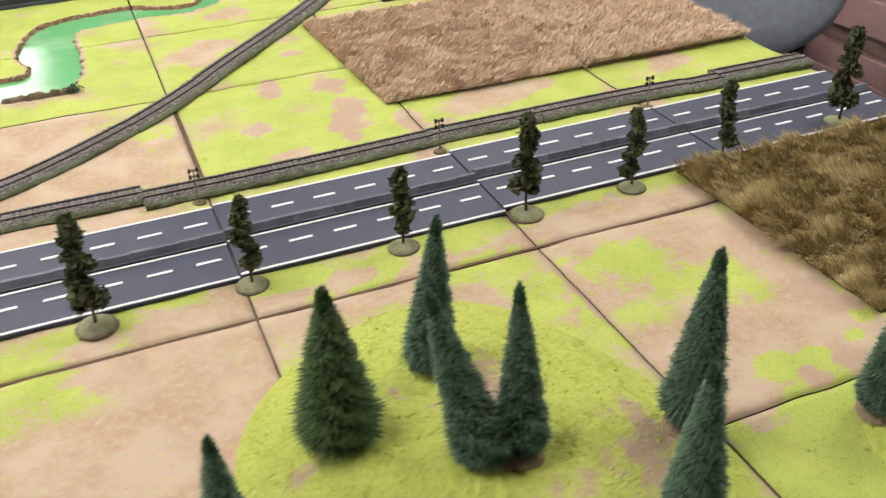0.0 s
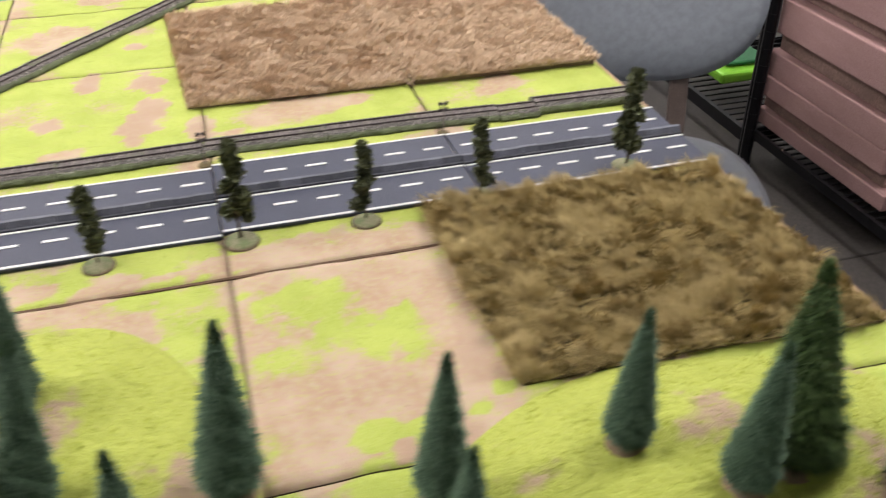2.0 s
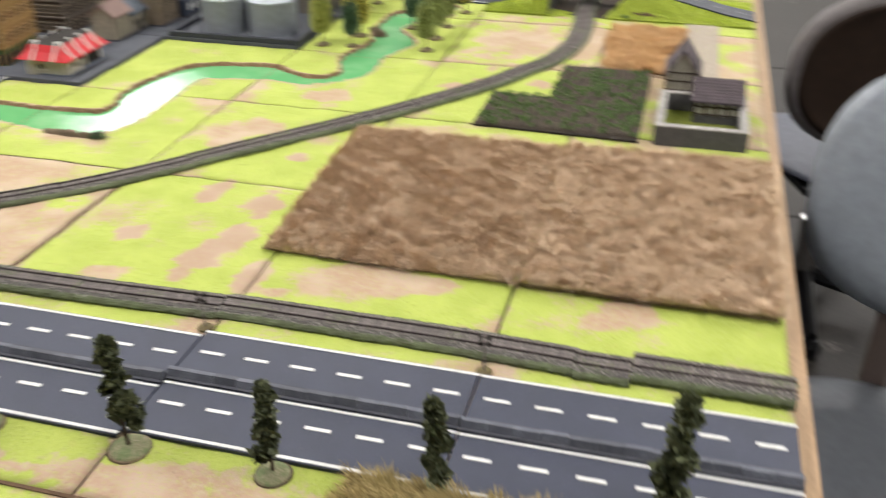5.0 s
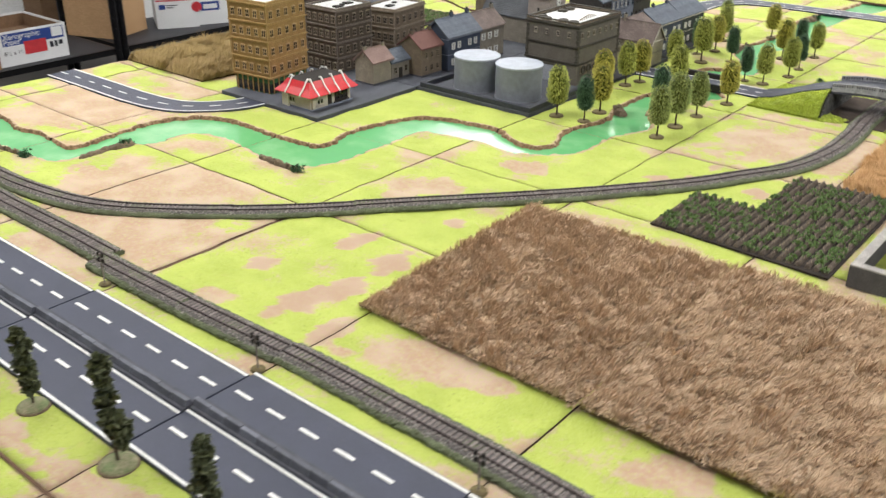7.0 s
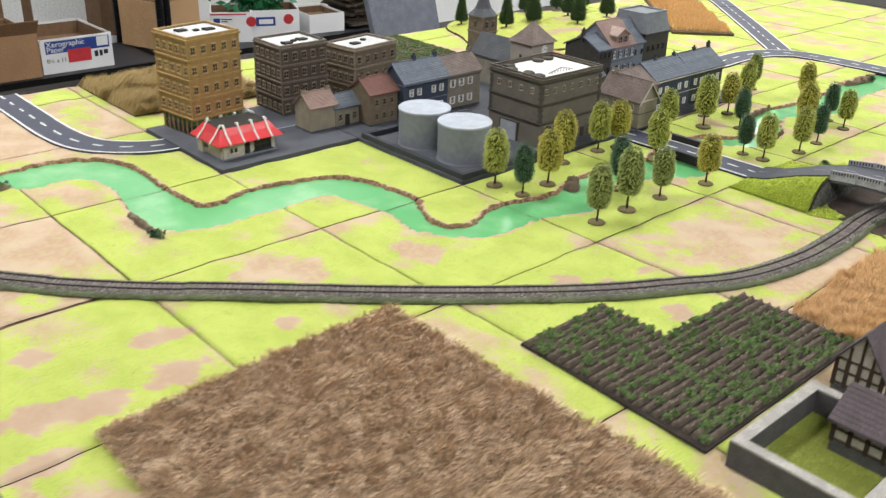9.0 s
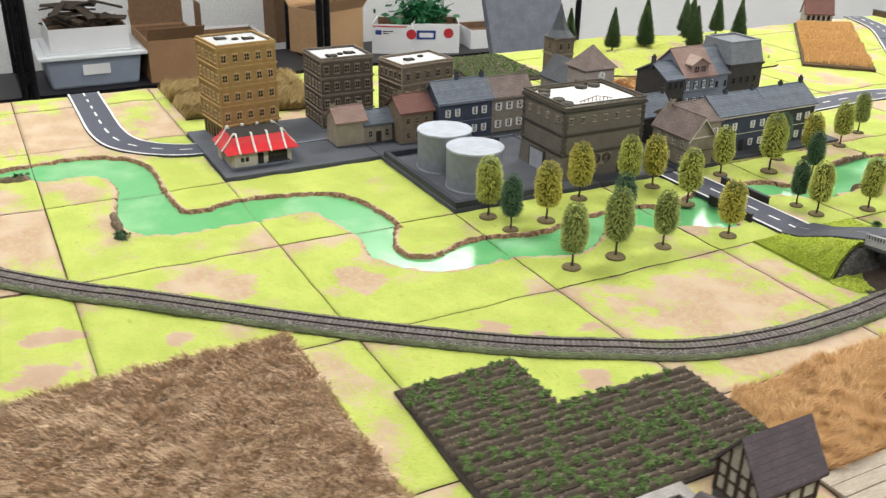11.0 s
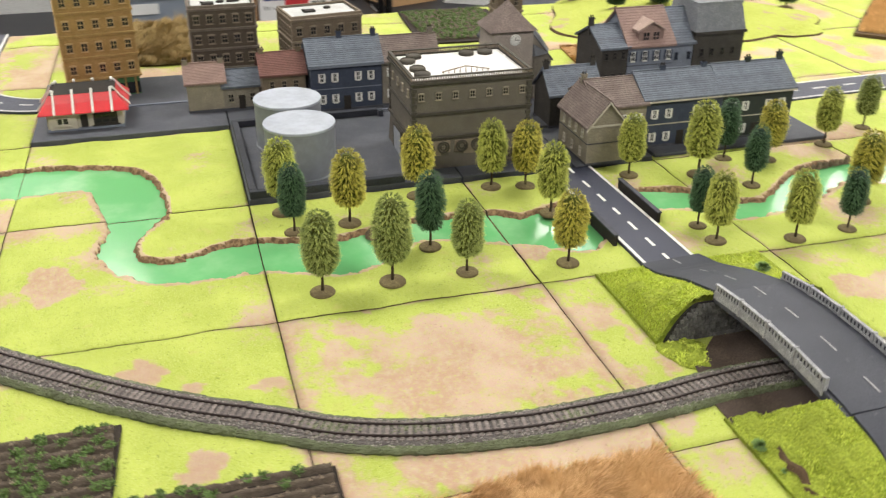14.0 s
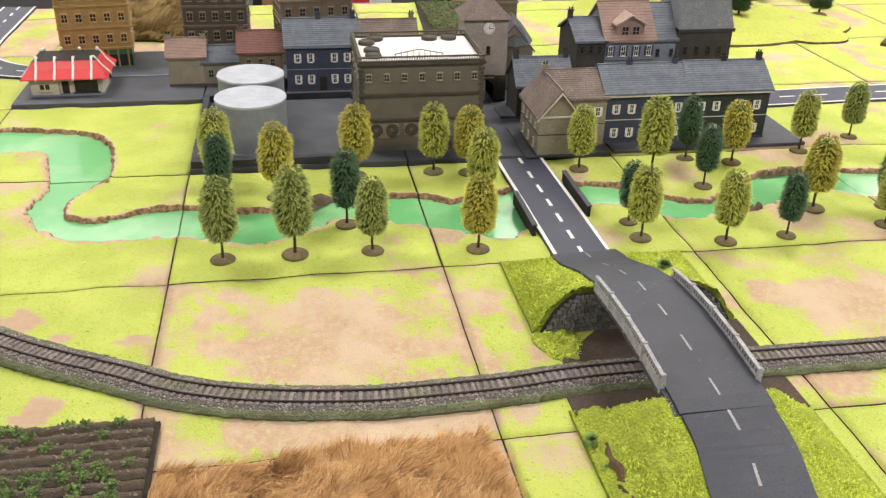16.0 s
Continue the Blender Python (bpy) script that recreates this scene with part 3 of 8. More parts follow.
# share of bare soil on each tile; where a tile is not named, a quarter
BARE = {(-1, -1): 0.85, (-1, 0): 0.45, (0, 0): 0.45, (1, 0): 0.42, (0, -1): 0.5, (1, -1): 0.62, (2, -1): 0.3, (-1, 1): 0.7, (0, 1): 0.12, (1, 1): 0.12, (2, 1): 0.12, (-1, 2): 0.15, (0, 2): 0.1,
        (1, 2): 0.2, (0, 3): 0.1, (-1, 3): 0.04, (1, 3): 0.07, (2, 3): 0.55, (1, 4): 0.66, (0, 4): 0.03, (0, 5): 0.08, (1, 5): 0.12, (2, 4): 0.75, (2, 5): 0.4, (1, 6): 0.3, (0, 6): 0.25,
        (-3, 2): 0.55, (-3, 1): 0.5, (-2, 1): 0.3, (-2, 2): 0.12, (-3, 3): 0.45, (-4, 2): 0.5, (-4, 3): 0.4, (-2, 0): 0.5}
# bare soil patches: x, y and half sizes
PATCHES_A = [(0.577, 0.704, 0.06, 0.054), (0.572, 0.549, 0.065, 0.055), (0.47, 0.473, 0.044, 0.031), (0.489, 0.78, 0.062, 0.044), (0.302, 0.675, 0.025, 0.021), (0.254, 0.762, 0.026, 0.023), (0.014, 0.751, 0.076, 0.06), (0.419, 0.662, 0.05, 0.036), (-0.067, 1.164, 0.062, 0.087), (0.844, 1.164, 0.038, 0.028)]
PATCHES_B = [(-0.055, 1.139, 0.125, 0.157), (-0.18, 1.225, 0.126, 0.094), (0.203, 1.574, 0.037, 0.037), (-0.63, 1.466, 0.167, 0.126), (0.168, 1.546, 0.036, 0.045), (0.26, 1.746, 0.039, 0.027), (0.537, 2.17, 0.103, 0.151)]
PATCHES_C = [(0.467, 2.067, 0.04, 0.042), (0.552, 2.184, 0.071, 0.088), (0.679, 2.178, 0.034, 0.122), (0.534, 2.711, 0.044, 0.061), (0.513, 2.642, 0.027, 0.027), (0.421, 2.43, 0.012, 0.016), (0.661, 2.629, 0.026, 0.045), (0.334, 2.313, 0.02, 0.02), (-0.41, 3.284, 0.045, 0.012), (-0.33, 3.272, 0.04, 0.014), (-0.27, 3.285, 0.035, 0.010)]
PATCHES_D = [(0.216, 1.094, 0.030, 0.019), (0.434, 1.112, 0.014, 0.010), (0.555, 1.155, 0.040, 0.020), (0.61, 1.172, 0.032, 0.018),
             (0.402, 1.135, 0.016, 0.030), (0.20, 0.79, 0.032, 0.017), (0.30, 0.785, 0.034, 0.015), (0.41, 0.792, 0.036, 0.017), (-0.03, 0.79, 0.05, 0.016), (0.57, 0.79, 0.055, 0.024), (0.10, 0.785, 0.05, 0.016)]
# browner mud patches: x, y and half sizes
MUD = [(0.196, 1.200, 0.020, 0.021), (0.318, 1.165, 0.024, 0.048), (0.338, 1.22, 0.022, 0.04), (0.246, 1.340, 0.018, 0.038), (0.335, 1.318, 0.020, 0.036), (0.398, 1.125, 0.018, 0.032), (0.467, 1.846, 0.017, 0.023),
       (0.620, 1.897, 0.018, 0.022), (0.516, 1.965, 0.012, 0.018), (0.503, 1.891, 0.010, 0.012), (0.316, 1.480, 0.014, 0.018), (0.612, 0.58, 0.014, 0.055), (0.555, 0.475, 0.05, 0.02)]
# greener dustings over the soil tiles: x, y, half sizes, depth
LUSH = [(0.488, 0.635, 0.085, 0.09, 0.62), (0.455, 0.70, 0.05, 0.04, 0.55), (0.56, 0.625, 0.04, 0.05, 0.6), (0.51, 0.503, 0.034, 0.016, 2.6), (0.515, 0.448, 0.055, 0.03, 2.2), (0.365, 0.70, 0.05, 0.066, 0.9), (0.335, 0.645, 0.06, 0.034, 1.0), (0.591, 0.507, 0.012, 0.007, 2.6),
        (0.621, 0.525, 0.012, 0.008, 2.6), (0.50, 0.82, 0.05, 0.014, 0.35), (0.32, 0.82, 0.07, 0.014, 0.5), (0.45, 2.20, 0.05, 0.08, 0.45), (0.50, 2.02, 0.06, 0.05, 0.6), (0.47, 2.10, 0.07, 0.045, 0.8), (0.60, 2.05, 0.045, 0.05, 0.8), (0.50, 2.25, 0.08, 0.035, 0.8), (0.43, 2.15, 0.03, 0.09, 0.9), (0.61, 2.19, 0.03, 0.07, 0.7), (0.55, 2.28, 0.06, 0.04, 0.4), (-0.05, 0.81, 0.08, 0.02, 0.6)]
TOWN_CELLS = {(-2, 3), (-2, 4), (-1, 4), (-2, 5), (-1, 5)}
ppf = lambda p: 4.91 * (p ** 0.14 - (1 - p) ** 0.14)


def terrain():
    rnd = random.Random(4)
    board = thing("ground", (0, 0, 0), "terrain board of square flocked tiles laid edge to edge", "terrain board", kind="structure")
    for i in range(-4, 3):
        for j in range(-2, 12):
            x0, x1 = max(GX + i * G, WEST), GX + (i + 1) * G
            y0, y1 = GY + j * G, GY + (j + 1) * G
            if (i, j) in TOWN_CELLS:
                continue
            cx, cy = (x0 + x1) / 2, (y0 + y1) / 2
            g0 = rnd.uniform(0.0005, 0.0014) + (0.0045 if (i, j) == (0, 1) else 0)
            x0, x1, y0, y1 = x0 + g0, x1 - rnd.uniform(0.0005, 0.0013), y0 + (0.0021 if j == 0 else rnd.uniform(0.0003, 0.0013)), y1 - (0.0017 if j == -1 else rnd.uniform(0.0003, 0.0012))
            near = np.abs(RIVER[:, 0] - cx).min() < 0.3 and (np.hypot(np.maximum(np.abs(RIVER[:, 0] - cx) - G / 2, 0), np.maximum(np.abs(RIVER[:, 1] - cy) - G / 2, 0))).min() < 0.02
            n = 96 if near and j < 8 else (50 if near else 34)
            nx = max(8, int(n * (x1 - x0) / G))
            gx, gy = np.meshgrid(np.linspace(x0, x1, nx + 1), np.linspace(y0, y1, n + 1), indexing="ij")
            sd, west = river_distance(gx, gy) if near else (np.full(gx.shape, 1.0), np.zeros(gx.shape, bool))
            wob = 0.002 * waves(gx, gy, 0.03, 5)
            k = np.clip((0.001 - (sd + wob)) / 0.004, 0, 1)
            z = -0.0105 * k * k * (3 - 2 * k) + 0.0006 * waves(gx, gy, 0.12, 11)
            lip = np.where(west & (sd > -0.002), np.clip(1 - np.abs(sd - 0.004) / 0.005, 0, 1), 0)
            z = z + 0.0022 * lip
            edge = np.minimum(np.minimum(gx - x0, x1 - gx), np.minimum(gy - y0, y1 - gy))
            z = z - 0.0012 * np.clip(1 - edge / 0.004, 0, 1) ** 2
            bare = (ppf(BARE.get((i, j), 0.25)) - waves(gx + 0.37 * i, gy - 0.21 * j, 0.23, 21 + (i * 5 + j) % 7)) * 0.75
            for px, py, ra, rb in PATCHES_A + PATCHES_B + PATCHES_C + PATCHES_D:
                if abs(px - cx) < G / 2 + ra and abs(py - cy) < G / 2 + rb:
                    q = np.hypot((gx - px) / ra, (gy - py) / rb) + 0.22 * waves(gx, gy, 0.06, 31)
                    bare = np.maximum(bare, np.clip((1.12 - q) * 4.5, -9, 1.2))
            mud = np.zeros(gx.shape)
            for px, py, ra, rb in MUD:
                if abs(px - cx) < G / 2 + ra and abs(py - cy) < G / 2 + rb:
                    q = np.hypot((gx - px) / ra, (gy - py) / rb) + 0.22 * waves(gx, gy, 0.045, 37)
                    bare = np.maximum(bare, np.clip((1.12 - q) * 5.5, -9, 1.2))
                    mud = np.maximum(mud, np.clip((1.25 - q) * 3, 0, 1))
            for px, py, ra, rb, deep in LUSH:
                if abs(px - cx) < G / 2 + ra and abs(py - cy) < G / 2 + rb:
                    q = np.hypot((gx - px) / ra, (gy - py) / rb) + 0.25 * waves(gx, gy, 0.05, 33)
                    bare = bare - deep * np.clip((1.2 - q) * 2.0, 0, 1)
            bare = bare + 0.5 * np.clip(1 - edge / 0.006, 0, 1)
            tan = np.clip(1 - np.abs(sd) / 0.012, 0, 1)
            bare = np.maximum(bare, np.where(tan > 0.3, tan * 1.1, -9))
            bank = np.maximum(np.clip((k - 0.04) * 4, 0, 1), np.where(west, np.clip(1.6 - np.abs(sd + wob - 0.001) / 0.0024, 0, 1), 0))
            idx = np.arange((nx + 1) * (n + 1)).reshape(nx + 1, n + 1)
            q = np.stack([idx[:-1, :-1], idx[1:, :-1], idx[1:, 1:], idx[:-1, 1:]], -1).reshape(-1, 4).tolist()
            vs = np.stack([gx, gy, z], -1).reshape(-1, 3)
            rim = idx[:, 0].tolist() + idx[-1, 1:].tolist() + idx[-2::-1, -1].tolist() + idx[0, -2:0:-1].tolist()
            low = vs[rim].copy()
            low[:, 2] = -TILE_T
            m0, r = len(vs), len(rim)
            sides = [(rim[a], m0 + a, m0 + (a + 1) % r, rim[(a + 1) % r]) for a in range(r)]
            me = mesh_of("terrain_tile", np.vstack([vs, low]), q + sides)
            for nm, arr in (("bare", bare), ("bank", bank), ("mud", mud)):
                att = me.attributes.new(nm, "FLOAT", "POINT")
                att.data.foreach_set("value", np.concatenate([arr.ravel(), np.full(r, 0.0)]).astype(np.float32))
            me.materials.append(M_TERRAIN)
            me.materials.append(M_EDGE)
            me.polygons.foreach_set("material_index", [0] * len(q) + [1] * len(sides))
            me.polygons.foreach_set("use_smooth", [True] * len(q) + [False] * len(sides))
            tile = part("terrain_tile", me, None, board)
            if near:
                wet = (sd < 0.006)
                keep = wet[:-1, :-1] | wet[1:, :-1] | wet[1:, 1:] | wet[:-1, 1:]
                if keep.any():
                    wq = np.stack([idx[:-1, :-1], idx[1:, :-1], idx[1:, 1:], idx[:-1, 1:]], -1)[keep].reshape(-1, 4)
                    used, inv = np.unique(wq, return_inverse=True)
                    wv = vs[used].copy()
                    wv[:, 2] = -0.0052
                    part("water", mesh_of("water", wv, inv.reshape(-1, 4).tolist()), M_WATER, tile, "glossy green painted river water")
    part("joint_soil", MB().box(WEST + 0.01, EAST - 0.01, 0.7632, 0.7672, -0.006, -0.0006), M_JOINT, board, "brown soil in the joint between tiles")
    part("joint_soil", MB().box(0.0992, 0.1052, 1.072, 1.372, -0.006, -0.0022), M_JOINT, board, "brown soil in the joint between tiles")
    return board


BOARD = terrain()


def table():
    t = thing("table", (0, 0, 0), "long wooden table under the terrain board", "table")
    part("tabletop", MB().box(WEST - 0.012, EAST + 0.02, SOUTH - 0.02, NORTH + 0.02, -TILE_T - 0.028, -TILE_T), M_TABLE, t, bevel=0.003)
    for x in (WEST + 0.08, EAST - 0.08):
        for y in (SOUTH + 0.1, 2.3, NORTH - 0.1):
            part("leg", MB().box(x - 0.03, x + 0.03, y - 0.03, y + 0.03, FLOOR_Z, -TILE_T - 0.028), M_RACK, t)


table()


# ---- roads ----
def ribbon(pts, half, z, off=0.0, thick=0.0):
    """A strip along a polyline of (x, y); off shifts it to the left of its run."""
    mb, n = MB(), len(pts)
    L, R = [], []
    for k in range(n):
        d = pts[min(k + 1, n - 1)] - pts[max(k - 1, 0)]
        s = Vector((-d.y, d.x)).normalized()
        zz = z(pts[k]) if callable(z) else z
        a, b = pts[k] + s * (off + half), pts[k] + s * (off - half)
        L.append((a.x, a.y, zz))
        R.append((b.x, b.y, zz))
    vs = L + R
    fs = [(k, n + k, n + k + 1, k + 1) for k in range(n - 1)]
    if thick:
        vs += [(x, y, zz - thick) for x, y, zz in L + R]
        fs += [(k + 1, 2 * n + k + 1, 2 * n + k, k) for k in range(n - 1)] + [(n + k, 3 * n + k, 3 * n + k + 1, n + k + 1) for k in range(n - 1)]
        fs += [(0, 2 * n, 3 * n, n), (2 * n - 1, 4 * n - 1, 3 * n - 1, n - 1)]
    return mb.add(vs, fs)


def road(label, pts, half, z=0.0035, dash=0.022, gap=0.03, line=M_LINE, surface=M_ASPHALT, edges=True, step=0.01, edge_half=0.0022, dash_half=0.0022):
    t = thing("road", (0, 0, 0), label, "road", "roads", "structure")
    path = curve(pts, step)
    part("asphalt", ribbon(path, half, z, thick=0.004), surface, t)
    up = (lambda p: z(p) + 0.0006) if callable(z) else z + 0.0006
    if edges:
        for s in (1, -1):
            part("edge_line", ribbon(path, edge_half, up, off=s * (half - edge_half - 0.001)), line, t, "white edge line")
    acc, k = 0.0, 0
    while k < len(path) - 1:
        run = [path[k]]
        acc = 0.0
        while acc < dash and k < len(path) - 1:
            acc += (path[k + 1] - path[k]).length
            k += 1
            run.append(path[k])
        if len(run) > 1:
            part("lane_dash", ribbon(run, dash_half, up), line, t)
        acc = 0.0
        while acc < gap and k < len(path) - 1:
            acc += (path[k + 1] - path[k]).length
            k += 1
    return t


def motorway():
    Y0, Y1 = 0.8345, 1.0025
    rnd = random.Random(9)
    dash_me = MB().box(-0.0130, 0.0130, -0.0022, 0.0022, 0, 0.0006).mesh("lane_dash")
    dash_me.materials.append(M_LINE)
    seg = 0
    x = EAST
    while x > WEST + 0.02:
        x0 = max(x - G, WEST)
        w = x - x0
        dy = (0.0125, 0.0135, 0.005, 0.0, 0.002, -0.002, 0.001)[seg]
        t = thing("motorway_section", (x0, Y0 + dy, 0), "dark four-lane motorway section with white dashes and grey median", "road", "motorway sections", "structure")
        W = Y1 - Y0
        part("asphalt", MB().box(0.0011, w - 0.0011, 0, W, 0.0002, 0.0045), M_ASPHALT, t, bevel=0.0006)
        for y in (0.0035, W - 0.0035):
            part("edge_line", MB().box(0.001, w - 0.001, y - 0.0018, y + 0.0018, 0.0045, 0.0051), M_LINE, t, "white edge line")
        part("median_line", MB().box(0.001, w - 0.001, 0.0729, 0.0761, 0.0045, 0.0051), M_LINE, t, "white line beside the median")
        med = MB().box(0.0006, w - 0.0006, 0.078, 0.098, 0.0045, 0.0065)
        part("median", med, M_CONCRETE, t)
        blocks = max(1, round(w / 0.0254))
        for k in range(blocks):
            a, b = 0.0006 + (w - 0.0012) * k / blocks, 0.0006 + (w - 0.0012) * (k + 1) / blocks - 0.0006
            o = rnd.uniform(-0.0004, 0.0004)
            part("barrier_block", MB().frustum((a, b, 0.0815 + o, 0.0925 + o), (a, b, 0.0845 + o, 0.0895 + o), 0.0065, 0.0135 + o), M_BARRIER, t)
        for y in (W - 0.0385, 0.0455):
            d = 0.0254
            while d < w - 0.006:
                o = new("lane_dash", dash_me)
                o.parent, o.location = t, (d, y, 0.0045)
                d += G / 6
        x -= G
        seg += 1


motorway()
road("dark two-lane road curving from the board edge to the diner", [(WEST, 1.533), (-0.75, 1.533), (-0.60, 1.534), (-0.505, 1.549), (-0.447, 1.587), (-0.408, 1.643), (-0.397, 1.70), (-0.396, 1.75)], 0.036)
road("dark two-lane road tile leading from the town to the bridge", [(0.105, 2.452), (0.25, 2.455), (0.415, 2.457)], 0.036, z=0.004, dash=0.02, gap=0.02)
road("grey two-lane road sweeping past the row houses", [(-0.10, 2.60), (-0.112, 2.80), (-0.124, 3.0), (-0.132, 3.15), (-0.135, 3.25), (-0.13, 3.33), (-0.10, 3.40), (-0.02, 3.455), (0.25, 3.47), (0.5, 3.47), (EAST, 3.47)], 0.040)
road("dark two-lane road running up past the orange field", [(-0.115, 3.455), (-0.34, 3.685), (-0.585, 3.93)], 0.037, z=0.003)
road("dark two-lane road tile bending away behind the orange field", [(-0.588, 3.933), (-0.68, 4.02), (-0.77, 4.085), (WEST, 4.155)], 0.037, z=0.0035)
part_road = thing("dirt_track", (0, 0, 0), "pale dusty plank track beside the walled farmyard", "track", kind="structure")
for k in range(4):
    part("plank", MB().box(0.868 + 0.0175 * k, 0.8845 + 0.0175 * k, 1.985, 2.35, 0.0008, 0.004 + 0.0004 * (k % 2)), M_PLANKROAD, part_road, bevel=0.0006)


# ---- railway ----
def railway(pts, cuts, seed, raised=None):
    rnd = random.Random(seed)
    path = curve(pts, 0.004)
    acc, start, k = 0.0, 0, 0
    cut = cuts()
    while k < len(path) - 1:
        acc += (path[k + 1] - path[k]).length
        k += 1
        if acc >= cut or k == len(path) - 1:
            seg = path[start:k + 1]
            if len(seg) > 3:
                rail_section(seg, rnd, raised)
            start, acc, cut = k, 0.0, cuts()


SLEEPER = MB().frustum((-0.0019, 0.0019, -0.0136, 0.0136), (-0.0016, 0.0016, -0.0132, 0.0132), 0.006, 0.0095).mesh("sleeper")
SLEEPER.materials.append(M_SLEEPER)


def rail_section(seg, rnd, raised=None):
    lift = rnd.uniform(0, 0.0012) if raised is None else raised
    shift = rnd.uniform(-0.0012, 0.0012)
    c = seg[len(seg) // 2]
    t = thing("track_section", (c.x, c.y, 0), "brown model rails on a grey ballast bed with mossy sides", "railway track", "railway track sections")
    n = len(seg)
    fr = []
    for k in range(n):
        d = seg[min(k + 1, n - 1)] - seg[max(k - 1, 0)]
        fr.append((seg[k] - c, Vector((-d.y, d.x)).normalized(), d.normalized()))

    def strip(offs, zs, jag=0.0):
        mb = MB()
        m = len(offs)
        for p, s, d in fr:
            for o, z in zip(offs, zs):
                q = p + s * (o + shift + (rnd.uniform(-jag, jag) if jag else 0))
                mb.v.append((q.x, q.y, z + lift + (rnd.uniform(-jag, jag) * 0.5 if jag and z > 0.002 else 0)))
        mb.f = [(k * m + a, k * m + a + 1, (k + 1) * m + a + 1, (k + 1) * m + a) for k in range(n - 1) for a in range(m - 1)]
        mb.f += [tuple(range(m - 1, -1, -1)), tuple((n - 1) * m + a for a in range(m))]
        return mb

    part("verge", strip((-0.0222, -0.0236, -0.0218, -0.0188, -0.0150, 0.0150, 0.0188, 0.0218, 0.0236, 0.0222), (-lift, 0.0028, 0.0056, 0.0072, 0.0070, 0.0070, 0.0072, 0.0056, 0.0028, -lift), 0.0010), M_VERGE, t)
    part("ballast", strip((-0.0186, -0.0160, -0.012, -0.006, 0, 0.006, 0.012, 0.0160, 0.0186), (0.0062, 0.0080, 0.0087, 0.0087, 0.0087, 0.0087, 0.0087, 0.0080, 0.0062), 0.0006), M_BALLAST, t)
    for o in (-0.0080, 0.0080):
        part("rail", strip((o - 0.0009, o - 0.0007, o + 0.0007, o + 0.0009), (0.0085, 0.0112, 0.0112, 0.0085)), M_RAIL, t)
    run, due = 0.0, 0.0034
    for k in range(1, n):
        span = (seg[k] - seg[k - 1]).length
        while due < run + span:
            d = (seg[k] - seg[k - 1]).normalized()
            p, s = seg[k - 1] + d * (due - run) - c, Vector((-d.y, d.x))
            due += 0.0068
            o = new("sleeper", SLEEPER)
            o.parent, o.matrix_basis = t, pose(p.x + s.x * shift, p.y + s.y * shift, lift, 0, 0, math.degrees(math.atan2(d.y, d.x)))
        run += span
    chips = MB()
    for _ in range(int(n * 18)):
        p, s, d = fr[rnd.randrange(n)]
        side = rnd.random()
        o = rnd.uniform(0.0095, 0.0192) * (1 if side < 0.38 else -1) if side < 0.76 else rnd.uniform(-0.0100, 0.0100)
        q = p + s * (o + shift) + d * rnd.uniform(-0.002, 0.002)
        z = lift + (0.0086 if abs(o) < 0.0135 else 0.0086 - (abs(o) - 0.0135) * 0.36)
        e = [rnd.uniform(0.0006, 0.0015) for _ in range(3)]
        chips.add([(q.x + e[0], q.y, z), (q.x, q.y + e[1], z), (q.x - e[1], q.y, z), (q.x, q.y - e[0], z), (q.x + 0.0003, q.y, z + e[2]), (q.x, q.y, z - 0.0008)], [(0, 1, 4), (1, 2, 4), (2, 3, 4), (3, 0, 4), (1, 0, 5), (2, 1, 5), (3, 2, 5), (0, 3, 5)])
    moss = MB()
    for _ in range(rnd.choice((0, 1, 2, 3))):
        at, reach, side = rnd.randrange(n), rnd.randint(2, 6), rnd.uniform(-0.006, 0.006)
        for _ in range(reach * 45):
            p, s, d = fr[min(max(int(at + rnd.gauss(0, reach * 0.55)), 0), n - 1)]
            q = p + s * (side + rnd.gauss(0, 0.0045) + shift) + d * rnd.uniform(-0.002, 0.002)
            e = [rnd.uniform(0.0008, 0.0019) for _ in range(3)]
            z = lift + rnd.uniform(0.0078, 0.0094)
            moss.add([(q.x + e[0], q.y, z), (q.x, q.y + e[1], z), (q.x - e[1], q.y, z), (q.x, q.y - e[0], z), (q.x + 0.0003, q.y, z + e[2] * 0.6), (q.x, q.y, z - 0.001)], [(0, 1, 4), (1, 2, 4), (2, 3, 4), (3, 0, 4), (1, 0, 5), (2, 1, 5), (3, 2, 5), (0, 3, 5)])
    if moss.v:
        tagged(part("moss", moss, M_MOSS, t, "grey-green moss over the sleepers"), kind="stuff")
    tagged(part("loose_ballast", chips, M_CHIP, t), kind="stuff")


rr = random.Random(3)
LONG = lambda: 9.0
for run, up in (([(EAST, 1.0625), (0.93, 1.0635), (0.858, 1.0645)], 0.0030), ([(0.857, 1.0575), (0.82, 1.0578), (0.800, 1.0585)], 0.0004), ([(0.799, 1.061), (0.68, 1.0655), (0.56, 1.066)], 0.0008),
                ([(0.559, 1.067), (0.46, 1.0675), (0.40, 1.0665)], 0.0), ([(0.399, 1.063), (0.33, 1.0605), (0.22, 1.0565)], 0.0006), ([(0.219, 1.0565), (0.12, 1.0545), (0.028, 1.0545)], 0.0012),
                ([(0.027, 1.071), (-0.07, 1.0725), (-0.13, 1.072)], 0.0003)):
    railway(run, LONG, 5, up)
railway([(-0.131, 1.072), (-0.35, 1.070), (-0.62, 1.069), (WEST, 1.069)], lambda: rr.uniform(0.13, 0.2), 5)
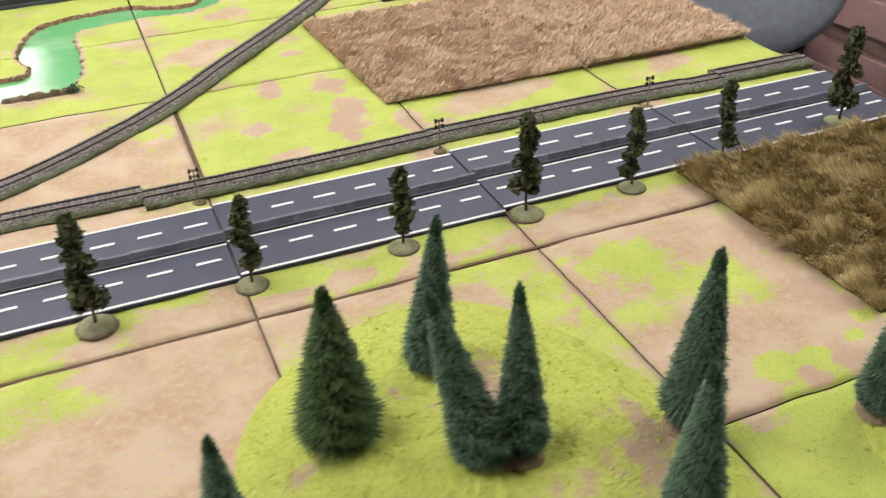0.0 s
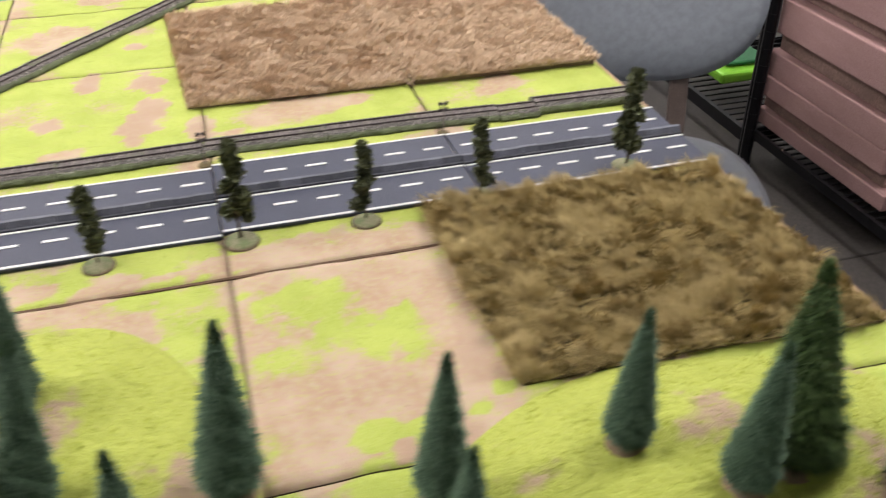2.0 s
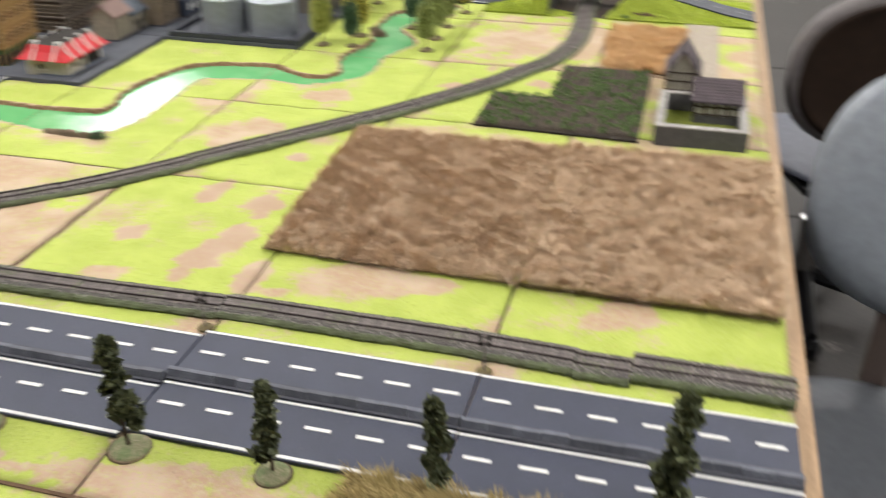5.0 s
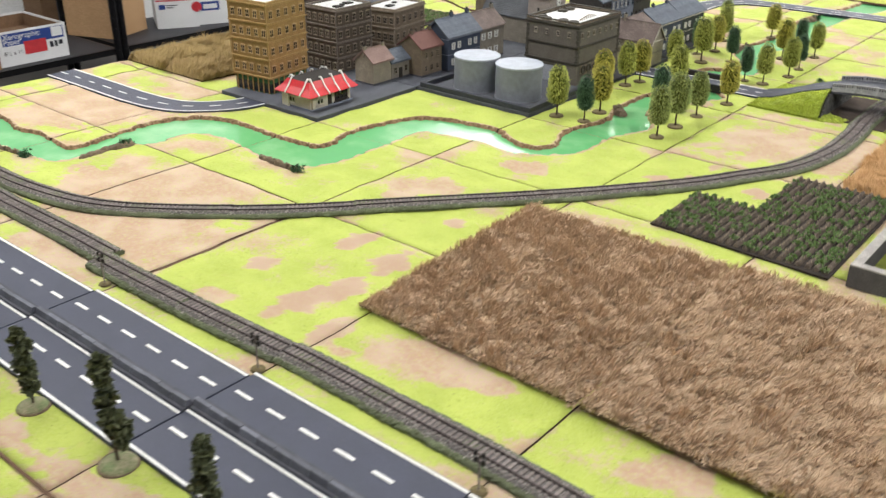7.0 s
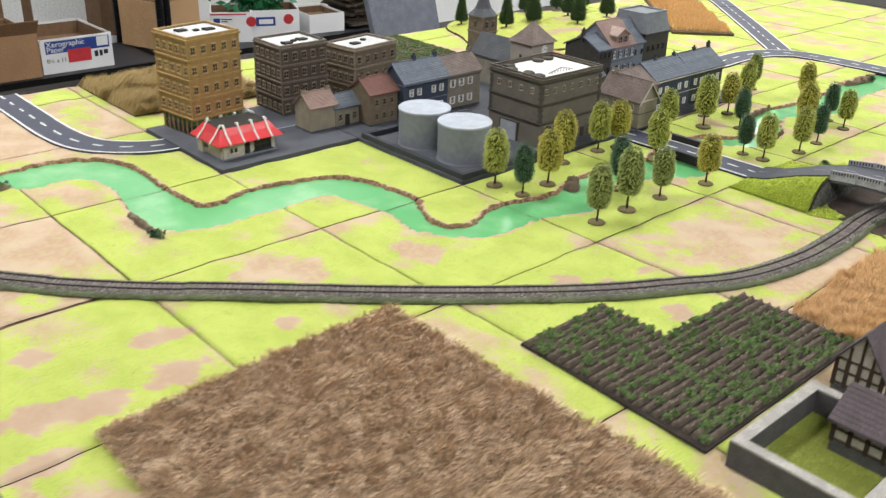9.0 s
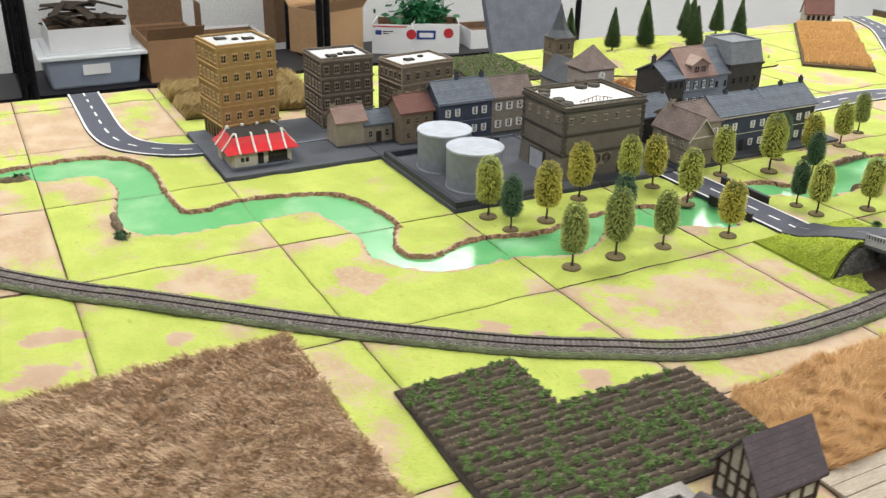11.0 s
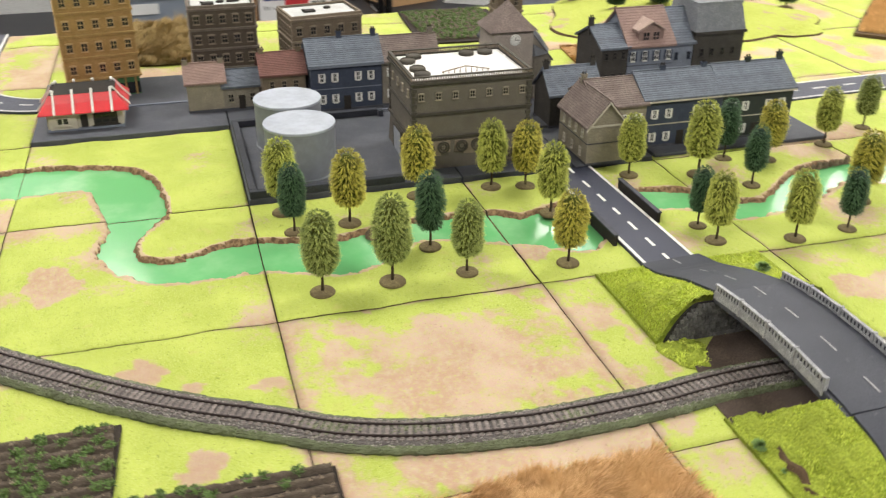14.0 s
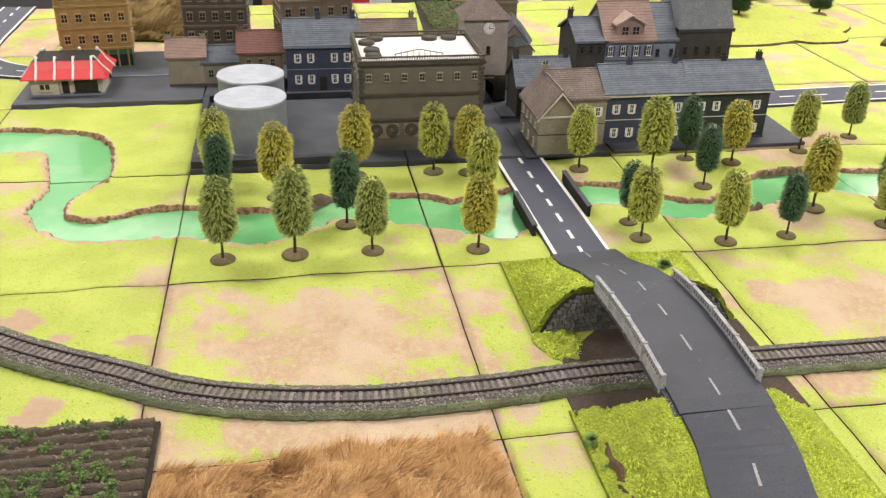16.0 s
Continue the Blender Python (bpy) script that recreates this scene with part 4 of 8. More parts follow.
railway([(WEST, 1.130), (-0.6, 1.122), (-0.45, 1.118), (-0.302, 1.122), (-0.15, 1.154), (-0.02, 1.237), (0.101, 1.347), (0.220, 1.482), (0.331, 1.607), (0.425, 1.721), (0.507, 1.832),
         (0.550, 1.901), (0.578, 1.957), (0.6075, 2.008), (0.6265, 2.058), (0.638, 2.107), (0.645, 2.156), (0.6485, 2.205), (0.646, 2.308), (0.6385, 2.40), (0.6385, 2.62), (0.6385, 3.0), (0.64, 3.38)], lambda: rr.uniform(0.13, 0.2), 6)

# ---- hills and bridge ----
def hillside_mat():
    m, nt, b = shader("hill_turf")
    big, mid, fine = noise_tex(nt, 12, 4.0, 0.6), noise_tex(nt, 170, 4.0, 0.7), noise_tex(nt, 800, 2.0)
    col = mixer(nt, ramp(nt, mid, 0.4, 0.75), (0.395, 0.445, 0.075), (0.30, 0.35, 0.05))
    col = mixer(nt, ramp(nt, fine, 0.5, 0.8), col, (0.42, 0.44, 0.125))
    col = mixer(nt, ramp(nt, big, 0.57, 0.67), col, (0.37, 0.27, 0.18))
    nt.links.new(col, b.inputs["Base Color"])
    b.inputs["Roughness"].default_value = 0.9
    bump(nt, b, mid, 1.0, 0.004)
    return m


M_HILLSIDE = hillside_mat()
M_CUTEDGE = paint("cut_soil_edge", (0.13, 0.085, 0.045), (0.08, 0.05, 0.028), coarse=60, rough=0.95)
M_HILLFLOCK = fibre("hill_flock_tufts", (0.31, 0.36, 0.042), (0.45, 0.50, 0.098), (0.365, 0.415, 0.06), coarse=45)


def hill(label, cx, cy, rx, ry, h, seed, mat=None, lobes=0.12, low=-0.001, flock=0, fl_mat=None, rim=False):
    """A rounded mound with an uneven outline, carved rim and soil patches."""
    t = thing("hill", (cx, cy, 0), label, "hill", "hills")
    n, m = 96, 40
    r = np.random.RandomState(seed)
    ph = r.rand(4) * 6.28
    vs, fs = [(0, 0, h)], []
    for a in range(1, m + 1):
        rho = (a / m) ** 0.8
        for k in range(n):
            th = 6.28318 * k / n
            w = 1 + lobes * (math.sin(2 * th + ph[0]) * 0.5 + math.sin(3 * th + ph[1]) * 0.6 + math.sin(5 * th + ph[2]) * 0.35)
            x, y = rx * w * rho * math.cos(th), ry * w * rho * math.sin(th)
            z = 0.0012 + h * (1 - rho ** 2.2) * (1 + 0.25 * math.sin(9 * x / rx + ph[3]) * math.cos(7 * y / ry)) + r.uniform(-0.0006, 0.0006) + 0.0016 * math.sin(210 * x + 4 * math.sin(95 * y)) * math.sin(190 * y + 4 * math.sin(120 * x)) * min(1, 4 * (1 - rho))
            if rim:
                z += 0.0035
            if a == m and not rim:
                z = low
            vs.append((x, y, z))
    fs = [(0, 1 + k, 1 + (k + 1) % n) for k in range(n)]
    fs += [(1 + a * n + k, 1 + (a + 1) * n + k, 1 + (a + 1) * n + (k + 1) % n, 1 + a * n + (k + 1) % n) for a in range(m - 1) for k in range(n)]
    part("turf", MB().add(vs, fs), mat or M_HILLSIDE, t, smooth=True)
    if rim:
        edge = vs[1 + (m - 1) * n:]
        foot = [(x * 1.012 + r.uniform(-0.0015, 0.0015), y * 1.012 + r.uniform(-0.0015, 0.0015), low) for x, y, z in edge]
        lip = [(x * 1.004, y * 1.004, z * 0.75) for x, y, z in edge]
        part("cut_edge", MB().add(edge + lip + foot, [(k + q * n, k + n + q * n, (k + 1) % n + n + q * n, (k + 1) % n + q * n) for k in range(n) for q in (0, 1)]), M_CUTEDGE, t, "dark brown cut edge")
    if flock:
        rho, th = np.sqrt(r.rand(flock)) * 0.985, 6.28318 * r.rand(flock)
        w = 1 + lobes * (np.sin(2 * th + ph[0]) * 0.5 + np.sin(3 * th + ph[1]) * 0.6 + np.sin(5 * th + ph[2]) * 0.35)
        x, y = rx * w * rho * np.cos(th), ry * w * rho * np.sin(th)
        keep = waves(x + cx, y + cy, 0.03, seed) + 0.5 * r.randn(flock) > -0.15
        x, y, rho = x[keep], y[keep], rho[keep]
        z = 0.0006 + h * (1 - rho ** 2.2) * (1 + 0.25 * np.sin(9 * x / rx + ph[3]) * np.cos(7 * y / ry))
        base = np.stack([x, y, z], 1)
        tip = base + np.stack([0.0014 * r.randn(len(x)), 0.0014 * r.randn(len(x)), 0.0007 + 0.0010 * r.rand(len(x))], 1)
        vs, fs = strands(base, tip, 0.0016, seed=seed)
        tagged(part("flock", mesh_of("flock", vs, fs), fl_mat or M_HILLFLOCK, t), kind="stuff")
    return t


hill("low lime-green flocked hill with dark spruces", 0.215, 0.475, 0.190, 0.245, 0.030, 3, lobes=0.05, flock=16000)
hill("low lime-green flocked hill beside the olive field", 0.735, 0.345, 0.235, 0.178, 0.028, 8, lobes=0.06, flock=16000)
hill("wide lime-green flocked hill with spruces behind the town", -0.70, 3.07, 0.24, 0.33, 0.028, 12, rim=True)
hill("lime-green flocked hill beside the far road", 0.42, 3.95, 0.34, 0.30, 0.03, 17, rim=True)
hill("small lime-green mound below the far hill", -0.52, 3.265, 0.058, 0.085, 0.006, 21, rim=True)


def deck_z(x):
    pts = ((0.40, 0.004), (0.44, 0.012), (0.50, 0.036), (0.56, 0.054), (0.62, 0.060), (0.68, 0.060), (0.75, 0.055), (0.85, 0.037), (0.95, 0.014), (1.015, 0.003))
    for (a, za), (b, zb) in zip(pts, pts[1:]):
        if x <= b:
            k = (x - a) / (b - a)
            return za + (zb - za) * k
    return pts[-1][1]


R0, R1 = 2.4200, 2.4995
FOOT_S, FOOT_N = 2.356, 2.574


def embankment(label, x0, x1, seed, splay=0.0, dome=1.9):
    """A turf ramp; splay carries its lower slopes further out at the bridge end."""
    t = thing("embankment", (0, 0, 0), label, "embankment", "bridge ramps")
    r = random.Random(seed)
    nx = 60
    lo, hi = R0 - 0.004, R1 + 0.004
    ys = [FOOT_S + (lo - FOOT_S) * q / 17 for q in range(17)] + [lo, (R0 + R1) / 2, hi] + [hi + (FOOT_N - hi) * (q + 1) / 20 for q in range(20)]
    fall = lambda y: max(0.0, (lo - y) / (lo - FOOT_S), (y - hi) / (FOOT_N - hi))

    def level(x, d):
        return max(0.002, (deck_z(max(x, x0)) - 0.002) * (1 - min(d, 1.0) ** dome) * (1 if x >= x0 else max(0.0, 1 - (x0 - x) / (splay + 0.012)) ** 0.6))

    vs = []
    for k in range(nx + 1):
        for a, y in enumerate(ys):
            d = fall(y)
            x = x0 + (x1 - x0) * k / nx - splay * min(1.0, d * 1.15) * (1 - k / nx) ** 2 * (1 if y < lo else 0.55)
            z = level(x, d)
            if 0 < d < 1:
                z += r.uniform(-0.0012, 0.0012) + (0.0022 * math.sin(150 * x + 5 * math.sin(110 * y)) * math.sin(170 * y + 3 * math.sin(90 * x)) + 0.0034 * math.sin(70 * x + 3 * math.sin(45 * y)) * math.sin(85 * y + 2 * math.sin(60 * x))) * min(1, 4 * d)
            if a in (0, len(ys) - 1):
                z = 0.004
            vs.append((x, y + (r.uniform(-0.001, 0.001) if 0 < d < 1 else 0), max(z, 0.002)))
    m = len(ys)
    fs = [(k * m + a, (k + 1) * m + a, (k + 1) * m + a + 1, k * m + a + 1) for k in range(nx) for a in range(m - 1)]
    n0 = len(vs)
    vs += [(x, y, 0.0002) for x, y, z in vs]
    for k in (0, nx):
        fs += [(k * m + a, k * m + a + 1, n0 + k * m + a + 1, n0 + k * m + a) for a in range(m - 1)]
    for a in (0, m - 1):
        fs += [(k * m + a, (k + 1) * m + a, n0 + (k + 1) * m + a, n0 + k * m + a) for k in range(nx)]
    part("turf", MB().add(vs, fs), M_CUT, t, smooth=True)
    # tufts of bright flock over the slopes
    nr = np.random.RandomState(seed)
    cnt = 17000
    u = nr.rand(cnt)
    py = np.where(nr.rand(cnt) < 0.5, FOOT_S + 0.002 + (lo - FOOT_S) * nr.rand(cnt), hi + (FOOT_N - hi - 0.002) * nr.rand(cnt))
    px, zb = np.zeros(cnt), np.zeros(cnt)
    for q in range(cnt):
        d = fall(py[q])
        px[q] = x0 + (x1 - x0) * u[q] - splay * min(1.0, d * 1.15) * (1 - u[q]) ** 2 * (1 if py[q] < lo else 0.55)
        zb[q] = level(px[q], d) - 0.001
    base = np.stack([px, py, zb], 1)
    tip = base + np.stack([0.0012 * nr.randn(cnt), 0.0012 * nr.randn(cnt), 0.0012 + 0.0018 * nr.rand(cnt) * (0.6 + 0.5 * np.abs(waves(px, py, 0.02, seed)))], 1)
    vs, fs = strands(base, tip, 0.0012, seed=seed)
    tagged(part("flock", mesh_of("flock", vs, fs), M_TURF, t), kind="stuff")
    if splay:
        # dark strip along the lower slope: bare soil, shadow put into its colour
        seam = MB()
        n = 16
        for k in range(n + 1):
            x, y = 0.738 + 0.075 * k / n, 2.3675 + 0.0016 * math.sin(0.9 * k)
            w = 0.0024 * math.sin(3.14159 * (k + 0.6) / (n + 1.2)) + 0.0006
            seam.v += [(x, y - w, level(x, fall(y - w)) + 0.0021), (x, y, level(x, fall(y)) + 0.0032), (x, y + w, level(x, fall(y + w)) + 0.0021)]
        seam.f = [(3 * k + a, 3 * k + 3 + a, 3 * k + 4 + a, 3 * k + 1 + a) for k in range(n) for a in (0, 1)]
        part("soil_crack", seam, M_CUTEDGE, t, "dark strip of bare soil and shadow in the turf")
    return t


M_TURF = fibre("bright_turf", (0.34, 0.44, 0.045), (0.64, 0.71, 0.125), (0.50, 0.60, 0.075), coarse=60)


def bridge():
    embankment("bright green turf ramp on the town side of the bridge", 0.407, 0.556, 31, dome=2.5)
    embankment("bright green turf ramp on the board-edge side of the bridge", 0.742, 1.012, 32, 0.056, 1.35)
    t = thing("road_bridge", (0.655, 2.46, 0), "grey road bridge with worn parapets over the railway", "bridge")
    loc = lambda mb: MB().add([(x - 0.655, y - 2.46, z) for x, y, z in mb.v], mb.f)
    xs = [0.545 + 0.0115 * k for k in range(20)]
    slab = MB()
    n = len(xs)
    for x in xs:
        z = deck_z(x)
        slab.v += [(x, R0 - 0.004, z - 0.011), (x, R1 + 0.004, z - 0.011), (x, R1 + 0.004, z - 0.0015), (x, R0 - 0.004, z - 0.0015)]
    slab.f = [(4 * k + a, 4 * k + 4 + a, 4 * k + 4 + (a + 1) % 4, 4 * k + (a + 1) % 4) for k in range(n - 1) for a in range(4)] + [(3, 2, 1, 0), (4 * n - 4, 4 * n - 3, 4 * n - 2, 4 * n - 1)]
    part("deck", loc(slab), M_CONCRETE, t)
    rs = random.Random(2)
    for y0, y1, a, b in ((R0 - 0.0045, R0 - 0.0005, 0.557, 0.731), (R1 + 0.0005, R1 + 0.0045, 0.548, 0.733)):
        seg = 4
        for s in range(seg):
            xa, xb = a + (b - a) * s / seg, a + (b - a) * (s + 1) / seg
            za, zb = deck_z(xa), deck_z(xb)
            ym = (y0 + y1) / 2
            sl = lambda x: za + (zb - za) * (x - xa) / (xb - xa)
            bar = lambda x0, x1, yy0, yy1, d0, d1: [(x0, yy0, sl(x0) + d0), (x1, yy0, sl(x1) + d0), (x1, yy1, sl(x1) + d0), (x0, yy1, sl(x0) + d0), (x0, yy0, sl(x0) + d1), (x1, yy0, sl(x1) + d1), (x1, yy1, sl(x1) + d1), (x0, yy1, sl(x0) + d1)]
            bf = [(3, 2, 1, 0), (4, 5, 6, 7), (0, 1, 5, 4), (1, 2, 6, 5), (2, 3, 7, 6), (3, 0, 4, 7)]
            part("parapet_rail", loc(MB().add(bar(xa, xb, y0 + 0.0002, y1 - 0.0002, 0.0092, 0.0110), bf)), M_PARAPET, t, "pale worn parapet rail")
            part("parapet_wall", loc(MB().add(bar(xa, xb, y0 + 0.0004, y1 - 0.0004, -0.006, 0.0035), bf)), M_PARAPET, t)
            for q in range(9):
                xq = xa + (xb - xa) * (q + 0.5) / 9
                part("baluster", loc(MB().add(bar(xq - 0.0011, xq + 0.0011, ym - 0.0011, ym + 0.0011, 0.003, 0.009), bf)), M_PARAPET, t)
            part("parapet_backing", loc(MB().add(bar(xa, xb, ym - 0.0004, ym + 0.0004, 0.002, 0.009), bf)), M_CONCRETE, t)
            part("post", loc(MB().box(xb - 0.0020, xb + 0.0010, y0 - 0.0004, y1 + 0.0004, sl(xb) - 0.007, sl(xb) + 0.0122)), M_PARAPET, t, bevel=0.0006)
    for x0, x1 in ((0.548, 0.558), (0.738, 0.748)):
        # the wall's outline follows the domed turf behind it
        top = deck_z((x0 + x1) / 2) - 0.0075
        wide = 1.0 if x0 < 0.6 else 0.2
        reach = lambda z: wide * max(0.0, 1 - z / (top + 0.004)) ** (1 / 2.5)
        ylo, yhi = lambda z: R0 - 0.004 - 0.053 * reach(z), lambda z: R1 + 0.004 + 0.065 * reach(z)
        zs = [0.0005 + (top - 0.0005) * q / 12 for q in range(13)]
        outline = [(ylo(z), z) for z in zs] + [(yhi(z), z) for z in reversed(zs)]
        core = MB().prism(outline, x0, x1)
        core.v = [(c, a, b) for a, b, c in core.v]
        ab = part("abutment", loc(core), M_MORTAR, t, "rubble stone abutment wall")
        out = x1 if x0 < 0.6 else x0
        s = 1 if x0 < 0.6 else -1
        z = 0.001
        while z < top - 0.003:
            h = rs.uniform(0.0030, 0.0052)
            y = ylo(min(z + h, top)) + rs.uniform(0, 0.002)
            ye = yhi(min(z + h, top))
            while y < ye - 0.003:
                w = min(rs.uniform(0.0032, 0.0075), ye - y)
                st = MB().frustum((out - 0.0005 if s > 0 else out - 0.0022, out + 0.0022 if s > 0 else out + 0.0005, y + 0.0004, y + w - 0.0004), (out - 0.0005 if s > 0 else out - 0.0018, out + 0.0018 if s > 0 else out + 0.0005, y + 0.0007, y + w - 0.0007), z + 0.0004, min(z + h - 0.0004, top))
                part("stone", loc(st), M_STONE, ab)
                y += w
            z += h
    # bare soil, its colour darkened as the shadow under the deck
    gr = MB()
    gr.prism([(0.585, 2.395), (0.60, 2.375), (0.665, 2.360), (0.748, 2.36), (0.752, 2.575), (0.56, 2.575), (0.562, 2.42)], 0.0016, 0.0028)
    tagged(part("dirt_patch", gr, M_DARK), "brown bare soil under the road bridge, darkened for the deck's shadow", "soil", kind="structure")
    rd = curve([(0.40, 2.458), (0.46, 2.4605), (0.56, 2.4600), (0.655, 2.4600), (0.7635, 2.4605)], 0.01)
    zf = lambda p: deck_z(p.x) + 0.0012
    part("road_surface", loc(ribbon(rd, 0.0405, zf, thick=0.003)), M_ASPHALT_OLD, t)
    k = 1
    while k < len(rd) - 2:
        part("lane_dash", loc(ribbon(rd[k:k + 3], 0.0010, lambda p: deck_z(p.x) + 0.0019)), M_LINE_OLD, t)
        k += 5
    road("worn grey ramp road with faded dashes below the bridge", [(0.7645, 2.4605), (0.80, 2.4605), (0.85, 2.453), (0.93, 2.449), (EAST, 2.449)], 0.0395, z=lambda p: deck_z(p.x) + 0.0012, dash=0.02, gap=0.028, dash_half=0.0012, line=M_LINE_OLD, surface=M_ASPHALT_OLD, edges=False)
    for y0, y1, x0, x1 in ((2.4105, 2.4155, 0.245, 0.345), (2.494, 2.499, 0.185, 0.30)):
        w = thing("road_parapet", ((x0 + x1) / 2, (y0 + y1) / 2, 0), "low black parapet wall where the road crosses the river", "parapet", "river crossing parapets")
        part("wall", MB().box(-(x1 - x0) / 2, (x1 - x0) / 2, -0.0025, 0.0025, -0.003, 0.0145), M_BLACKISH, w, bevel=0.0008)
        part("coping", MB().box(-(x1 - x0) / 2 - 0.001, (x1 - x0) / 2 + 0.001, -0.0032, 0.0032, 0.0145, 0.0162), M_CONCRETE, w)


hill("bright green turf mound under the bridge", 0.580, 2.379, 0.033, 0.022, 0.005, 61, M_CUT, lobes=0.2, flock=1800, fl_mat=M_TURF)


def scrub(x, y, z, s, seed):
    t = thing("bush", (x, y, z), "small dark green clump of model scrub on the turf", "bush", "scrub clumps")
    r = np.random.RandomState(seed)
    n = 420
    d = r.randn(n, 3)
    d /= np.linalg.norm(d, axis=1)[:, None]
    d[:, 2] = np.abs(d[:, 2])
    base = d * 0.3 * s
    tip = d * s * (0.7 + 0.5 * r.rand(n))[:, None] * np.array([1.2, 1.0, 0.8])
    vs, fs = strands(base, tip, 0.0014, 0.4, seed)
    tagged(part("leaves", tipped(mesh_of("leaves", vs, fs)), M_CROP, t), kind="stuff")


scrub(0.733, 2.362, 0.007, 0.007, 1)
scrub(0.768, 2.364, 0.008, 0.004, 3)
scrub(0.501, 2.514, 0.037, 0.009, 2)
M_PARAPET = paint("pale_parapet", (0.47, 0.475, 0.485), (0.26, 0.265, 0.28), coarse=120, fine=900, rough=0.8)
bridge()


# ---- fields ----
def clump(x, y, seed):
    return waves(x, y, 0.11, seed), waves(x, y, 0.06, seed + 50)


def fur_field(label, group, poly, count, length, mats, lie, seed, width=0.0011, height=0.5, z0=0.004, swirl=0.6, tuft=0.012, shag=0.5, stray=0.4, reach=0.62, ripple=0.12):
    """A fur mat cut to a polygon: backing and thousands of strands in clumps."""
    xs, ys = [p[0] for p in poly], [p[1] for p in poly]
    cx, cy = sum(xs) / len(xs), sum(ys) / len(ys)
    t = thing("crop_field", (cx, cy, 0), label, "crop field", group)
    part("backing", MB().prism([((x - cx) * 0.982, (y - cy) * 0.982) for x, y in poly], 0.0008, z0), mats[0], t)
    r = np.random.RandomState(seed)
    px, py = min(xs) + (max(xs) - min(xs)) * r.rand(count * 2), min(ys) + (max(ys) - min(ys)) * r.rand(count * 2)
    ins = np.zeros(px.shape, bool)
    for (ax, ay), (bx, by) in zip(poly, poly[1:] + poly[:1]):
        if ay != by:
            ins ^= ((ay > py) != (by > py)) & (px < (bx - ax) * (py - ay) / (by - ay) + ax)
    px, py = px[ins][:count], py[ins][:count]
    u, v = clump(px, py, seed)
    n = len(px)
    cell = np.floor(px / tuft + 0.35 * waves(px, py, tuft * 3, 3)).astype(int) * 7919 + np.floor(py / tuft + 0.35 * waves(px, py, tuft * 3, 4)).astype(int) * 104729
    hsh = lambda k: ((np.sin(cell * 12.9898 + k * 78.233) * 43758.5453) % 1.0)
    swirl_c, high_c = (hsh(1) - 0.5) * 2.0 * shag, 1 + (hsh(2) - 0.5) * 0.9 * shag
    ang = lie + swirl_c + swirl * u + stray * r.randn(n)
    lean = length * (reach + 0.08 * v + 0.15 * r.randn(n))
    top = high_c * length * height * np.clip(0.75 + ripple * waves(px, py, 0.035, seed + 9) + 0.2 * r.randn(n), 0.15, 1.7)
    base = np.stack([px - cx, py - cy, np.full(n, z0 - 0.0005)], 1)
    tip = base + np.stack([lean * np.cos(ang), lean * np.sin(ang), top], 1)
    vs, fs = strands(base, tip, width, seed=seed)
    tagged(part("fur", mesh_of("fur", vs, fs), mats[1], t), kind="stuff")
    return t


OLIVE = dict(width=0.0008, height=0.62, tuft=0.013, shag=0.6, swirl=0.7, stray=0.40, reach=0.58, ripple=0.2)
STRAW = dict(width=0.0009, height=0.58, tuft=0.0050, shag=0.46, swirl=0.30, stray=0.55, reach=0.46, ripple=0.16)
fur_field("olive-brown shaggy fur crop field beside the motorway", "fur crop fields", [(0.632, 0.843), (1.012, 0.836), (1.012, 0.668), (0.634, 0.678)], 40000, 0.023, (M_BACK_A, M_FUR_A), 3.1, 41, **OLIVE)
fur_field("olive-brown shaggy fur crop field beside the hill", "fur crop fields", [(0.634, 0.6765), (1.012, 0.6665), (1.010, 0.508), (0.80, 0.520), (0.636, 0.520)], 37000, 0.023, (M_BACK_A, M_FUR_A), 3.3, 46, **OLIVE)
fur_field("light brown combed fur crop field", "fur crop fields", [(0.384, 1.196), (0.7100, 1.192), (0.7100, 1.606), (0.366, 1.603)], 66000, 0.021, (M_BACK_B, M_FUR_B), -0.55, 42, **STRAW)
fur_field("light brown combed fur crop field at the board edge", "fur crop fields", [(0.7132, 1.190), (1.010, 1.188), (1.012, 1.612), (0.7132, 1.608)], 60000, 0.021, (M_BACK_B, M_FUR_B), -0.35, 43, z0=0.008, **STRAW)
fur_field("orange fur crop field beside the plank track", "fur crop fields", [(0.722, 2.006), (0.866, 1.992), (0.866, 2.285), (0.715, 2.268)], 56000, 0.021, (M_BACK_C, M_FUR_C), 1.9, 44, width=0.0007, height=0.6, shag=0.5, stray=0.4, swirl=0.7, tuft=0.010, ripple=0.22)
fur_field("dull yellow hay fur field behind the tan tower", "fur crop fields", [(-0.905, 1.70), (-0.605, 1.70), (-0.585, 1.99), (-0.905, 2.03)], 34000, 0.027, (M_BACK_A, M_FUR_H), 1.4, 45, width=0.0011, height=0.75, shag=0.5, tuft=0.03, swirl=0.4)
fur_field("small orange fur field behind the church", "fur crop fields", [(-0.52, 2.70), (-0.36, 2.68), (-0.34, 2.86), (-0.5, 2.88)], 9000, 0.014, (M_BACK_C, M_FUR_C), 0.6, 47, width=0.0014, shag=0.2)


M_BRISTLE = fibre("golden_bristle", (0.53, 0.325, 0.12), (0.88, 0.59, 0.28), (0.67, 0.425, 0.175))


